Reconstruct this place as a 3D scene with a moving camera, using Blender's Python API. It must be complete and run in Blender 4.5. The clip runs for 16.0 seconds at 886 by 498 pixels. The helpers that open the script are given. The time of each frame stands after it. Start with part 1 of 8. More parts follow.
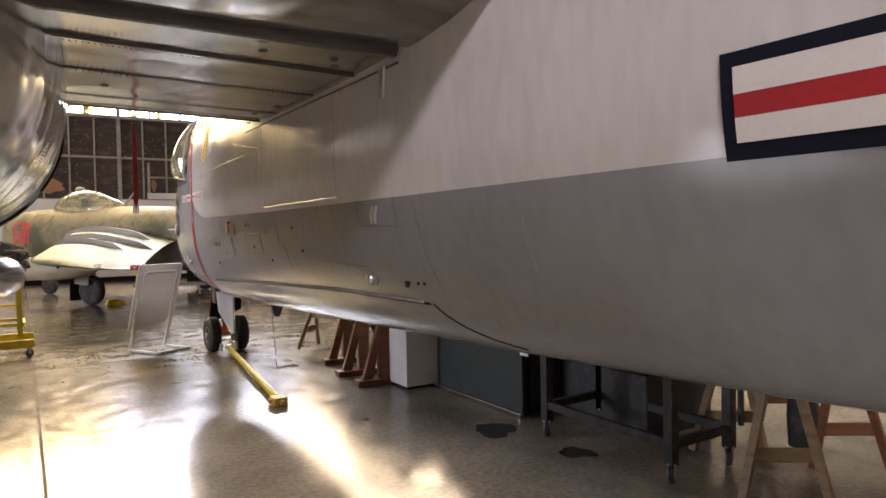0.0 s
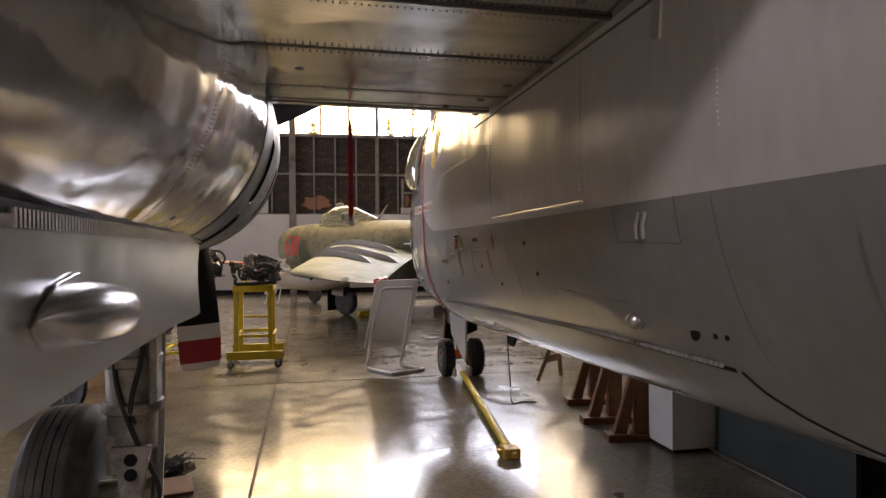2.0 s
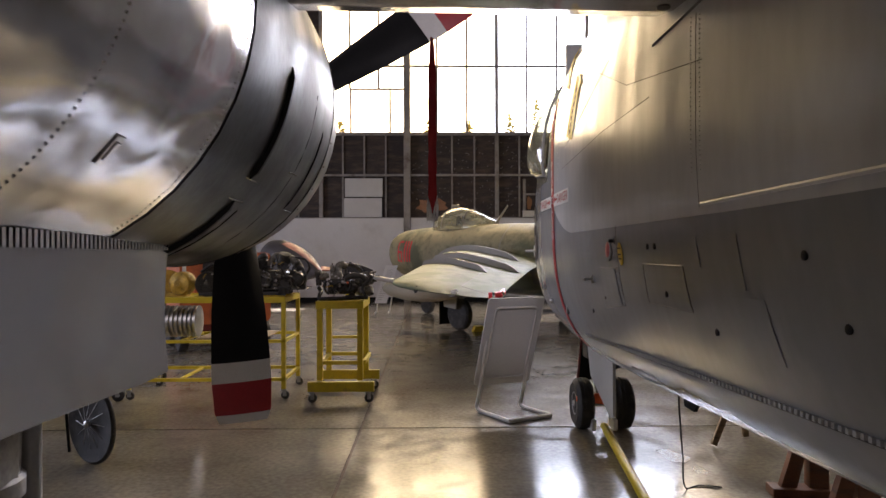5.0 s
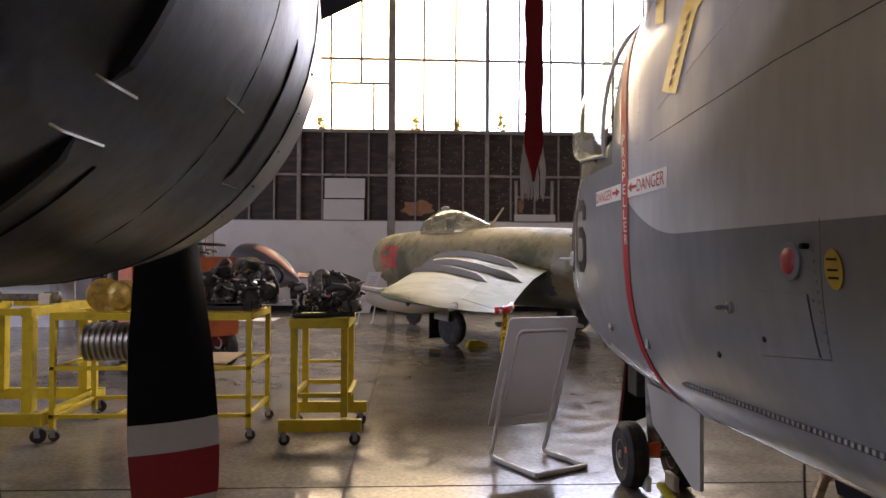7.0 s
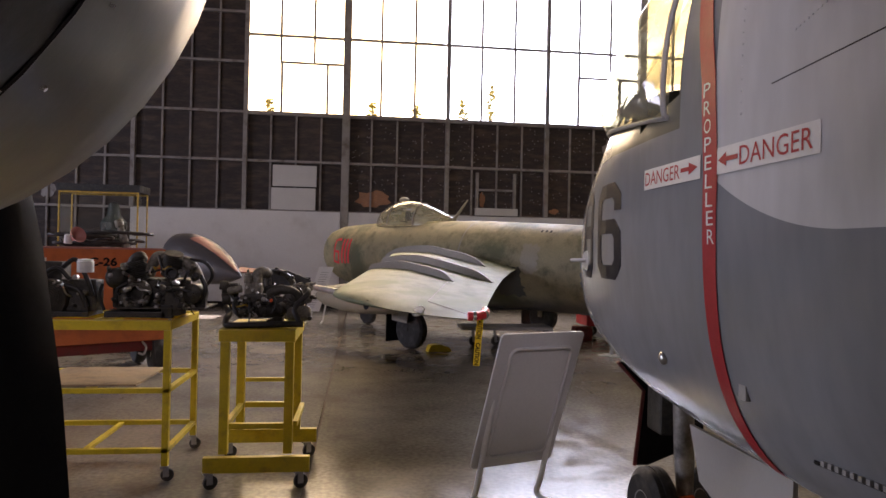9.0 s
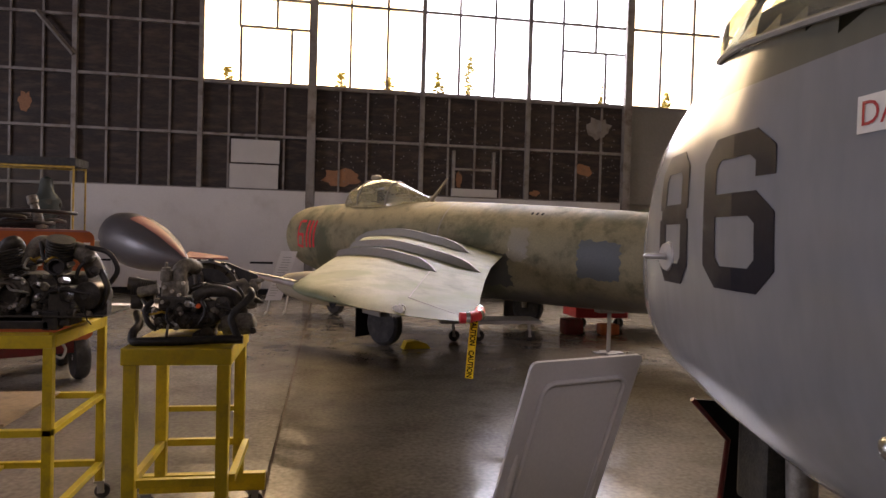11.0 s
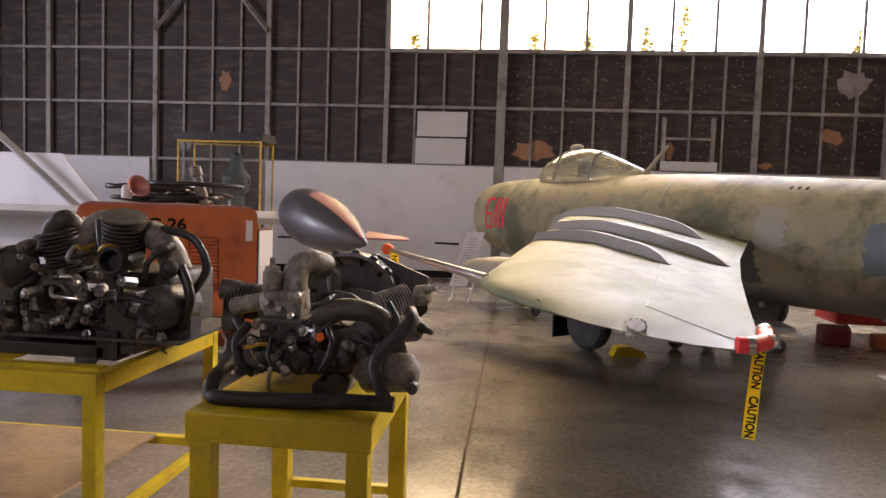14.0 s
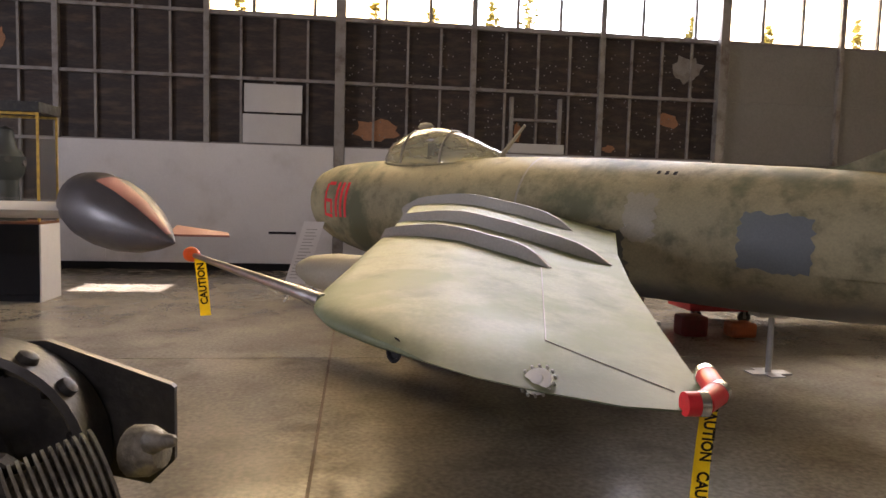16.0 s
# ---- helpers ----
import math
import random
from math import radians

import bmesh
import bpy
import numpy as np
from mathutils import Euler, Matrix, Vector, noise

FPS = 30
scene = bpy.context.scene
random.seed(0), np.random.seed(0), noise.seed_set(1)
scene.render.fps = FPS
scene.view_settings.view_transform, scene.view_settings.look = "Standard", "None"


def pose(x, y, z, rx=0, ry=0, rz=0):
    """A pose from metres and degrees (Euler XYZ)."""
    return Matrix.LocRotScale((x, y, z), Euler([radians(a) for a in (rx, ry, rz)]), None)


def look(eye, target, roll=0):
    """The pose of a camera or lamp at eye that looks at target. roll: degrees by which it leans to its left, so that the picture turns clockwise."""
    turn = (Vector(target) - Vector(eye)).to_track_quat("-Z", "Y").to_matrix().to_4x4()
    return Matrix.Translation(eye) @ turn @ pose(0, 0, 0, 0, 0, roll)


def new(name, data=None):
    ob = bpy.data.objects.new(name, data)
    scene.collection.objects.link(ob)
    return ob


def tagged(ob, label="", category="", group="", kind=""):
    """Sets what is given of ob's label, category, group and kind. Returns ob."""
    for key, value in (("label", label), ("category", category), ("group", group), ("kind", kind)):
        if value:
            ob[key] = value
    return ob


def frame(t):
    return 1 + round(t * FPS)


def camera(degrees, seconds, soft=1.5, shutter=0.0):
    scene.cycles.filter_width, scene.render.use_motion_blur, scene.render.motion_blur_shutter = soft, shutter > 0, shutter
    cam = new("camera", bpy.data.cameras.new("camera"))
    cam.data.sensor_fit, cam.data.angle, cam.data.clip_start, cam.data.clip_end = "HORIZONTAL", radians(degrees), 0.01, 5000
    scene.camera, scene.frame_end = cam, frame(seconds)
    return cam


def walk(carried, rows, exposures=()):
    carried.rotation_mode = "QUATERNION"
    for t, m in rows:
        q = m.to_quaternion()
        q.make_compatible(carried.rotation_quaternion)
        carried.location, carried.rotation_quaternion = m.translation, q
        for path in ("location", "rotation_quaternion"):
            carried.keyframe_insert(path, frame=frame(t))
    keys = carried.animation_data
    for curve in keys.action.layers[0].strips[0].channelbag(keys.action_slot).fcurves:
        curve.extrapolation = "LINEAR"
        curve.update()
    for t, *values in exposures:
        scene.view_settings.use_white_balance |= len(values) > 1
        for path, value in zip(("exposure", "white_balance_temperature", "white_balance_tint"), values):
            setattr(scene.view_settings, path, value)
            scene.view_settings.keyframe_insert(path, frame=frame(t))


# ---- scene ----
cam = camera(67.2, 16.0)
METRES, EYE, TILT, LEAN, TURN = 9.0, 1.53, 0.0, 0.0, -30.6
PATH = [
    (0, (-0.083, 0.195, 1.573), (0.986, 1.885, 1.513), -0.9),
    (0.5, (0.032, 0.415, 1.551), (0.92, 2.207, 1.517), -0.4),
    (1, (0.13, 0.708, 1.581), (0.855, 2.571, 1.56), -0.4),
    (1.5, (0.266, 0.98, 1.575), (0.819, 2.902, 1.564), -0.8),
    (2, (0.387, 1.277, 1.589), (0.781, 3.238, 1.58), -0.5),
    (2.5, (0.429, 1.603, 1.578), (0.72, 3.582, 1.574), -0.5),
    (3, (0.47, 1.91, 1.599), (0.682, 3.899, 1.594), -0.4),
    (3.5, (0.567, 2.233, 1.591), (0.7, 4.228, 1.589), -0.4),
    (4, (0.636, 2.518, 1.598), (0.706, 4.516, 1.599), -0.3),
    (4.2, (0.68, 2.627, 1.603), (0.722, 4.626, 1.606), -0.5),
    (6.3, (0.483, 4.136, 1.617), (0.526, 6.136, 1.636), 0.3),
    (6.5, (0.451, 4.256, 1.629), (0.515, 6.255, 1.65), 0.3),
    (7, (0.446, 4.54, 1.624), (0.543, 6.538, 1.65), 0.3),
    (7.5, (0.494, 4.839, 1.637), (0.599, 6.836, 1.655), 0.4),
    (8, (0.463, 5.093, 1.64), (0.602, 7.088, 1.656), 0.7),
    (8.5, (0.375, 5.393, 1.649), (0.576, 7.383, 1.662), 1.0),
    (9, (0.355, 5.66, 1.648), (0.598, 7.645, 1.658), 1.2),
    (9.2, (0.384, 5.779, 1.607), (0.621, 7.765, 1.636), 1.8),
    (11.3, (0.368, 7.138, 1.677), (0.711, 9.108, 1.624), 1.6),
    (11.5, (0.36, 7.242, 1.675), (0.694, 9.213, 1.616), 1.9),
    (12, (0.353, 7.554, 1.657), (0.643, 9.531, 1.586), 2.0),
    (12.5, (0.28, 7.877, 1.672), (0.466, 9.867, 1.603), 1.9),
    (13, (0.275, 8.165, 1.669), (0.281, 10.164, 1.602), 1.8),
    (13.5, (0.304, 8.428, 1.677), (0.132, 10.419, 1.588), 2.0),
    (14, (0.263, 8.682, 1.656), (0.055, 10.668, 1.538), 2.0),
    (14.5, (0.166, 9.002, 1.675), (0.081, 10.996, 1.537), 1.9),
    (15, (0.181, 9.337, 1.683), (0.25, 11.331, 1.546), 1.7),
    (15.5, (0.246, 9.673, 1.699), (0.427, 11.66, 1.556), 1.7),
    (16, (0.252, 9.997, 1.732), (0.511, 11.973, 1.574), 1.6),
]
walk(cam, [(t, look(eye, target, roll)) for t, eye, target, roll in PATH],
     exposures=[(0.0, 2.95, 6850, 28), (1.0, 2.55, 6850, 29), (2.0, 2.17, 6850, 30), (3.0, 2.0, 6650, 29), (4.0, 1.96, 6450, 28), (7.0, 1.98, 6250, 33), (9.0, 1.88, 6350, 35), (11.5, 1.74, 6850, 36), (14.0, 2.53, 6600, 34), (15.0, 2.66, 6600, 33), (16.0, 2.18, 6700, 30)])

# ---- light ----
world = bpy.data.worlds.new("sky")
scene.world = world
world.use_nodes = True
wn = world.node_tree.nodes
sky = wn.new("ShaderNodeTexSky")
sky.sky_type = "NISHITA"
sky.sun_disc = False
sky.sun_elevation = radians(78)
sky.sun_rotation = radians(270)
world.node_tree.links.new(sky.outputs[0], wn["Background"].inputs[0])
wn["Background"].inputs[1].default_value = 0.1


def area(name, x, y, z, w, h, power, colour, rx, rz):
    d = bpy.data.lights.new(name, "AREA")
    d.shape, d.size, d.size_y, d.energy, d.color = "RECTANGLE", w, h, power, colour
    ob = new(name, d)
    ob.matrix_basis = pose(x, y, z, rx, 0, rz)
    return ob


# daylight standing in the openings: window wall ahead (some bays tinted yellowish), rooflight behind, added side fill
area("daylight_north", 5.9, 26.1, 8.1, 6.6, 5.6, 500, (0.82, 0.93, 1.0), -90, 0)
area("daylight_north", -0.6, 26.1, 8.1, 6.4, 5.6, 410, (1.0, 0.78, 0.34), -90, 0)
area("daylight_north", 15.0, 26.1, 8.1, 11.6, 5.6, 590, (1.0, 0.82, 0.45), -90, 0)
area("daylight_roof", -3.5, -10.5, 11.15, 8, 3, 600, (1.0, 0.97, 0.94), 0, 0)
# unseen west opening, added to brighten the aircraft's nose and the engines
area("fill_west", -18.15, 13.0, 4.2, 6.0, 5.0, 230, (0.84, 0.93, 1.0), 90, -90)

# sun through an unseen roof hole, added to shape the bright floor patch
sun = bpy.data.lights.new("sun", "SUN")
sun.energy, sun.angle, sun.color = 5.0, radians(0.5), (1.0, 0.95, 0.86)
new("sun", sun).matrix_basis = look((-2.4, 0, 11.2), (0, 0, 0))

# ---- helpers and materials ----
def root_matrix(ob):
    m = Matrix.Identity(4)
    while ob is not None:
        m = ob.matrix_basis @ m
        ob = ob.parent
    return m


def part(name, bm, material, parent=None, label="", local=False, smooth=0.0):
    """One mesh object from bm, written in world metres unless local; smooth: angle in degrees below which edges are rounded."""
    if parent is not None and not local:
        bmesh.ops.transform(bm, matrix=root_matrix(parent).inverted(), verts=bm.verts)
    bmesh.ops.recalc_face_normals(bm, faces=bm.faces)
    me = bpy.data.meshes.new(name)
    bm.to_mesh(me)
    bm.free()
    for m in material if isinstance(material, (list, tuple)) else [material]:
        me.materials.append(m)
    if smooth:
        me.polygons.foreach_set("use_smooth", [True] * len(me.polygons))
        me.set_sharp_from_angle(angle=radians(smooth))
    ob = new(name, me)
    ob.parent = parent
    if label:
        ob["label"] = label
    return ob


def thing(name, label, category, at=(0, 0, 0), rz=0, group="", kind=""):
    ob = new(name)
    ob.empty_display_size = 0.2
    ob.matrix_basis = pose(*at, 0, 0, rz)
    return tagged(ob, label, category, group, kind)


def box(bm, x0, y0, z0, x1, y1, z1, bevel=0.0, m=None):
    r = bmesh.ops.create_cube(bm, size=1)
    mm = Matrix.Translation(((x0 + x1) / 2, (y0 + y1) / 2, (z0 + z1) / 2)) @ Matrix.Diagonal((abs(x1 - x0), abs(y1 - y0), abs(z1 - z0), 1))
    bmesh.ops.transform(bm, matrix=(m or Matrix.Identity(4)) @ mm, verts=r["verts"])
    if bevel:
        edges = list({e for v in r["verts"] for e in v.link_edges})
        bmesh.ops.bevel(bm, geom=edges, offset=bevel, segments=2, profile=0.6, affect="EDGES")
    return bm


def cube(x0, y0, z0, x1, y1, z1, bevel=0.0, m=None):
    return box(bmesh.new(), x0, y0, z0, x1, y1, z1, bevel, m)


def rings(bm, loops, closed=True, cap=True):
    """Skin a list of vertex loops."""
    vs = [[bm.verts.new(p) for p in loop] for loop in loops]
    n = len(vs[0])
    for a, b in zip(vs, vs[1:]):
        for i in range(n if closed else n - 1):
            j = (i + 1) % n
            bm.faces.new((a[i], a[j], b[j], b[i]))
    if cap and closed:
        bm.faces.new(list(reversed(vs[0])))
        bm.faces.new(vs[-1])
    return bm


def tube(bm, pts, r, seg=10, cap=True):
    """A round bar along points; r a number or one for each point."""
    pts = [Vector(p) for p in pts]
    rs = r if isinstance(r, (list, tuple)) else [r] * len(pts)
    loops = []
    up = None
    for i, p in enumerate(pts):
        d = (pts[min(i + 1, len(pts) - 1)] - pts[max(i - 1, 0)]).normalized()
        if up is None:
            up = Vector((0, 0, 1)) if abs(d.z) < 0.9 else Vector((1, 0, 0))
        s = d.cross(up).normalized()
        up = s.cross(d).normalized()
        loops.append([p + rs[i] * (math.cos(k * 2 * math.pi / seg) * s + math.sin(k * 2 * math.pi / seg) * up) for k in range(seg)])
    return rings(bm, loops, True, cap)


def curve_pts(ctrl, n=6):
    """Catmull-Rom through control points."""
    c = [Vector(p) for p in ctrl]
    c = [2 * c[0] - c[1]] + c + [2 * c[-1] - c[-2]]
    out = []
    for i in range(1, len(c) - 2):
        for k in range(n):
            t = k / n
            out.append(0.5 * ((2 * c[i]) + (c[i + 1] - c[i - 1]) * t + (2 * c[i - 1] - 5 * c[i] + 4 * c[i + 1] - c[i + 2]) * t * t + (3 * c[i] - c[i - 1] - 3 * c[i + 1] + c[i + 2]) * t ** 3))
    out.append(c[-2])
    return out


def lathe(bm, prof, m, seg=24, cap=True):
    """Turn (radius, height) pairs about the z of m."""
    loops = [[m @ Vector((max(r, 0.0005) * math.cos(k * 2 * math.pi / seg), max(r, 0.0005) * math.sin(k * 2 * math.pi / seg), z)) for k in range(seg)] for r, z in prof]
    return rings(bm, loops, True, cap)


def axis(p, d):
    """A pose at p whose z looks along d."""
    return Matrix.Translation(p) @ Vector(d).to_track_quat("Z", "Y").to_matrix().to_4x4()


def prism(bm, poly, thick, m):
    """Extrude a flat outline given in the xy of m by thick along z."""
    lo = [bm.verts.new(m @ Vector((x, y, 0))) for x, y in poly]
    hi = [bm.verts.new(m @ Vector((x, y, thick))) for x, y in poly]
    bm.faces.new(list(reversed(lo)))
    bm.faces.new(hi)
    for i in range(len(poly)):
        j = (i + 1) % len(poly)
        bm.faces.new((lo[i], lo[j], hi[j], hi[i]))
    return bm


def material(name, rgb, rough=0.5, metal=0.0, vary=0.15, scale=3.0, grain=60.0, bump=0.05, dirt=None, dirt_amount=0.0, spec=0.5, stretch=(1, 1, 1), coat=0.0, island=0.0, rvary=0.12, detail=3, wave=0.0):
    """Paint, metal or wood with large blotches, fine grain, patches of dirt and a faint relief."""
    m = bpy.data.materials.new(name)
    m.use_nodes = True
    nt = m.node_tree
    n, l = nt.nodes, nt.links.new
    b = n["Principled BSDF"]
    tc, mp = n.new("ShaderNodeTexCoord"), n.new("ShaderNodeMapping")
    mp.inputs["Scale"].default_value = stretch
    l(tc.outputs["Object"], mp.inputs[0])
    big, fine = n.new("ShaderNodeTexNoise"), n.new("ShaderNodeTexNoise")
    for t, s, d in ((big, scale, detail), (fine, grain, 4)):
        t.inputs["Scale"].default_value, t.inputs["Detail"].default_value = s, d
        l(mp.outputs[0], t.inputs["Vector"])
    add = n.new("ShaderNodeMath")
    add.operation = "ADD"
    l(big.outputs[0], add.inputs[0])
    l(fine.outputs[0], add.inputs[1])
    rng = n.new("ShaderNodeMapRange")
    rng.inputs[1].default_value, rng.inputs[2].default_value = 0.5, 1.5
    rng.interpolation_type = "SMOOTHSTEP"
    rng.inputs[3].default_value, rng.inputs[4].default_value = 1 - vary, 1 + vary
    l(add.outputs[0], rng.inputs[0])
    mul = n.new("ShaderNodeVectorMath")
    mul.operation = "SCALE"
    mul.inputs[0].default_value = rgb
    l(rng.outputs[0], mul.inputs["Scale"])
    colour = mul.outputs[0]
    if island:
        oi = n.new("ShaderNodeObjectInfo")
        r2 = n.new("ShaderNodeMapRange")
        r2.inputs[3].default_value, r2.inputs[4].default_value = 1 - island, 1 + island
        l(oi.outputs["Random"], r2.inputs[0])
        m2 = n.new("ShaderNodeVectorMath")
        m2.operation = "SCALE"
        l(colour, m2.inputs[0])
        l(r2.outputs[0], m2.inputs["Scale"])
        colour = m2.outputs[0]
    if dirt:
        dn = n.new("ShaderNodeTexNoise")
        dn.inputs["Scale"].default_value, dn.inputs["Detail"].default_value = scale * 1.7, 6
        dn.inputs["Roughness"].default_value = 0.6
        l(mp.outputs[0], dn.inputs["Vector"])
        dr = n.new("ShaderNodeMapRange")
        dr.inputs[1].default_value, dr.inputs[2].default_value = 0.50 - 0.3 * dirt_amount, 0.86
        dr.interpolation_type = "SMOOTHSTEP"
        l(dn.outputs[0], dr.inputs[0])
        mx = n.new("ShaderNodeMix")
        mx.data_type = "RGBA"
        mx.inputs["B"].default_value = (*dirt, 1)
        for i in mx.inputs:
            if i.name == "B" and i.type == "RGBA":
                i.default_value = (*dirt, 1)
        l(dr.outputs[0], mx.inputs[0])
        l(colour, [i for i in mx.inputs if i.name == "A" and i.type == "RGBA"][0])
        colour = [o for o in mx.outputs if o.type == "RGBA"][0]
    l(colour, b.inputs["Base Color"])
    rr = n.new("ShaderNodeMapRange")
    rr.inputs[1].default_value, rr.inputs[2].default_value = 0.25, 0.75
    rr.interpolation_type = "SMOOTHSTEP"
    lo, hi = max(0.02, rough - rvary), min(1, rough + rvary)
    if lo < 0.28 < hi:
        lo, hi = (0.285, hi) if rough >= 0.28 else (lo, 0.265)
    rr.inputs[3].default_value, rr.inputs[4].default_value = lo, hi
    l(big.outputs[0], rr.inputs[0])
    l(rr.outputs[0], b.inputs["Roughness"])
    b.inputs["Metallic"].default_value = metal
    b.inputs["Specular IOR Level"].default_value = spec
    b.inputs["Coat Weight"].default_value = coat
    if bump:
        bp = n.new("ShaderNodeBump")
        bp.inputs["Strength"].default_value, bp.inputs["Distance"].default_value = bump, 0.01
        l(add.outputs[0], bp.inputs["Height"])
        l(bp.outputs[0], b.inputs["Normal"])
        if wave:
            wv, b2 = n.new("ShaderNodeTexNoise"), n.new("ShaderNodeBump")
            wv.inputs["Scale"].default_value, wv.inputs["Detail"].default_value = 3.2, 1.0
            l(tc.outputs["Object"], wv.inputs["Vector"])
            b2.inputs["Strength"].default_value, b2.inputs["Distance"].default_value = wave, 0.03
            l(wv.outputs[0], b2.inputs["Height"])
            l(b2.outputs[0], bp.inputs["Normal"])
    return m


def by_height(m, colour, test):
    """Paint a second colour on m where test, built from the object-space x, y, z sockets, is 1."""
    nt = m.node_tree
    n, l = nt.nodes, nt.links.new
    b = n["Principled BSDF"]
    old = b.inputs["Base Color"].links[0].from_socket
    tc, sp = n.new("ShaderNodeTexCoord"), n.new("ShaderNodeSeparateXYZ")
    l(tc.outputs["Object"], sp.inputs[0])

    def op(kind, a, c=0.0):
        q = n.new("ShaderNodeMath")
        q.operation = kind
        for i, v in enumerate((a, c)):
            if isinstance(v, (int, float)):
                q.inputs[i].default_value = v
            else:
                l(v, q.inputs[i])
        return q.outputs[0]
    fac = test(op, *sp.outputs)
    hsv = n.new("ShaderNodeMix")
    hsv.data_type = "RGBA"
    rgba = [i for i in hsv.inputs if i.type == "RGBA"]
    l(fac, hsv.inputs[0])
    l(old, rgba[0])
    tint = n.new("ShaderNodeVectorMath")
    tint.operation = "MULTIPLY"
    tint.inputs[1].default_value = colour
    l(old, tint.inputs[0])
    l(tint.outputs[0], rgba[1])
    l([o for o in hsv.outputs if o.type == "RGBA"][0], b.inputs["Base Color"])
    return m


M = {}
M["aluminium"] = material("aluminium", (0.62, 0.62, 0.62), 0.27, 1.0, 0.10, 2.2, 40, 0.10, (0.30, 0.28, 0.25), 0.1)
M["nacelle"] = material("nacelle", (0.74, 0.74, 0.75), 0.13, 0.86, 0.12, 2.6, 14, 0.08, (0.30, 0.28, 0.25), 0.16, rvary=0.05, wave=0.6)
M["cowl"] = material("cowl", (0.033, 0.033, 0.036), 0.44, 0.7, 0.55, 3.0, 30, 0.08, (0.03, 0.026, 0.022), 0.5, wave=0.15)
M["cowl_lip"] = material("cowl_lip", (0.11, 0.11, 0.117), 0.36, 0.9, 0.10, 2.0, 30, 0.04, (0.14, 0.13, 0.12), 0.2, wave=0.15)
M["door_silver"] = material("door_silver", (0.60, 0.61, 0.62), 0.27, 0.88, 0.05, 2.0, 20, 0.008, stretch=(1, 1, 0.35), rvary=0.04, wave=0.25)
M["wing_skin"] = material("wing_skin", (0.46, 0.45, 0.42), 0.22, 0.9, 0.14, 1.2, 14, 0.06, (0.16, 0.13, 0.09), 0.3, stretch=(0.4, 2.4, 1), rvary=0.1, wave=0.5)
M["silver_paint"] = material("silver_paint", (0.62, 0.63, 0.63), 0.34, 0.6, 0.04, 2.5, 80, 0.02)
M["white_paint"] = material("white_paint", (0.72, 0.72, 0.70), 0.5, 0, 0.06, 2, 60, 0.03, (0.5, 0.48, 0.44), 0.1)
M["grey_metal"] = material("grey_metal", (0.38, 0.38, 0.37), 0.5, 0.3, 0.12, 4, 80, 0.05)
M["steel"] = material("steel", (0.45, 0.45, 0.44), 0.35, 0.9, 0.15, 8, 90, 0.05)
M["gear_metal"] = material("gear_metal", (0.40, 0.38, 0.34), 0.5, 0.4, 0.25, 6, 60, 0.1, (0.08, 0.07, 0.06), 0.5)
M["black_rubber"] = material("black_rubber", (0.030, 0.029, 0.028), 0.75, 0, 0.25, 6, 80, 0.15, (0.10, 0.095, 0.085), 0.25)
M["black_paint"] = material("black_paint", (0.010, 0.010, 0.011), 0.6, 0, 0.2, 5, 60, 0.04, spec=0.15)
M["red_paint"] = material("red_paint", (0.42, 0.022, 0.03), 0.5, 0, 0.12, 5, 60, 0.04)
M["dark_red"] = material("dark_red", (0.15, 0.012, 0.012), 0.45, 0, 0.2, 6, 60, 0.05, (0.08, 0.02, 0.015), 0.3)
M["navy"] = material("navy", (0.010, 0.012, 0.024), 0.6, 0, 0.1, 5, 60, 0.03, spec=0.15)
M["label_white"] = material("label_white", (0.74, 0.74, 0.73), 0.5, 0, 0.05, 5, 60, 0.02)
M["yellow"] = material("yellow", (0.62, 0.47, 0.010), 0.38, 0, 0.10, 5, 60, 0.06, (0.30, 0.20, 0.03), 0.12)
M["label_yellow"] = material("label_yellow", (0.66, 0.44, 0.02), 0.45, 0, 0.08, 5, 60, 0.02)
M["tape_yellow"] = material("tape_yellow", (0.80, 0.62, 0.02), 0.35, 0, 0.06, 5, 60, 0.02)
M["orange"] = material("orange", (0.50, 0.125, 0.035), 0.5, 0, 0.12, 2.5, 60, 0.05, (0.20, 0.06, 0.03), 0.25)
M["hot_orange"] = material("hot_orange", (0.85, 0.13, 0.02), 0.45, 0, 0.08, 5, 60, 0.03)
M["hot_red"] = material("hot_red", (0.75, 0.03, 0.04), 0.4, 0, 0.08, 5, 60, 0.03)
M["cast"] = material("cast", (0.056, 0.052, 0.042), 0.58, 0.1, 0.5, 14, 90, 0.3, (0.022, 0.02, 0.018), 0.5)
M["cast_light"] = material("cast_light", (0.23, 0.215, 0.175), 0.6, 0.2, 0.4, 14, 90, 0.3, (0.03, 0.027, 0.024), 0.7)
M["engine_black"] = material("engine_black", (0.018, 0.018, 0.018), 0.52, 0.05, 0.3, 9, 80, 0.1, (0.060, 0.056, 0.044), 0.25)
M["hose"] = material("hose", (0.02, 0.02, 0.02), 0.45, 0, 0.2, 9, 80, 0.08)
M["brass"] = material("brass", (0.55, 0.36, 0.06), 0.45, 0.4, 0.3, 8, 80, 0.15, (0.15, 0.1, 0.04), 0.4)
M["sign_grey"] = material("sign_grey", (0.55, 0.545, 0.53), 0.55, 0, 0.06, 3, 60, 0.04)
M["timber"] = material("timber", (0.30, 0.21, 0.12), 0.65, 0, 0.25, 3, 40, 0.15, (0.12, 0.08, 0.05), 0.3, stretch=(1, 1, 6))
M["brown_timber"] = material("brown_timber", (0.17, 0.065, 0.025), 0.6, 0, 0.25, 3, 40, 0.12, (0.06, 0.03, 0.02), 0.3, stretch=(1, 1, 6))
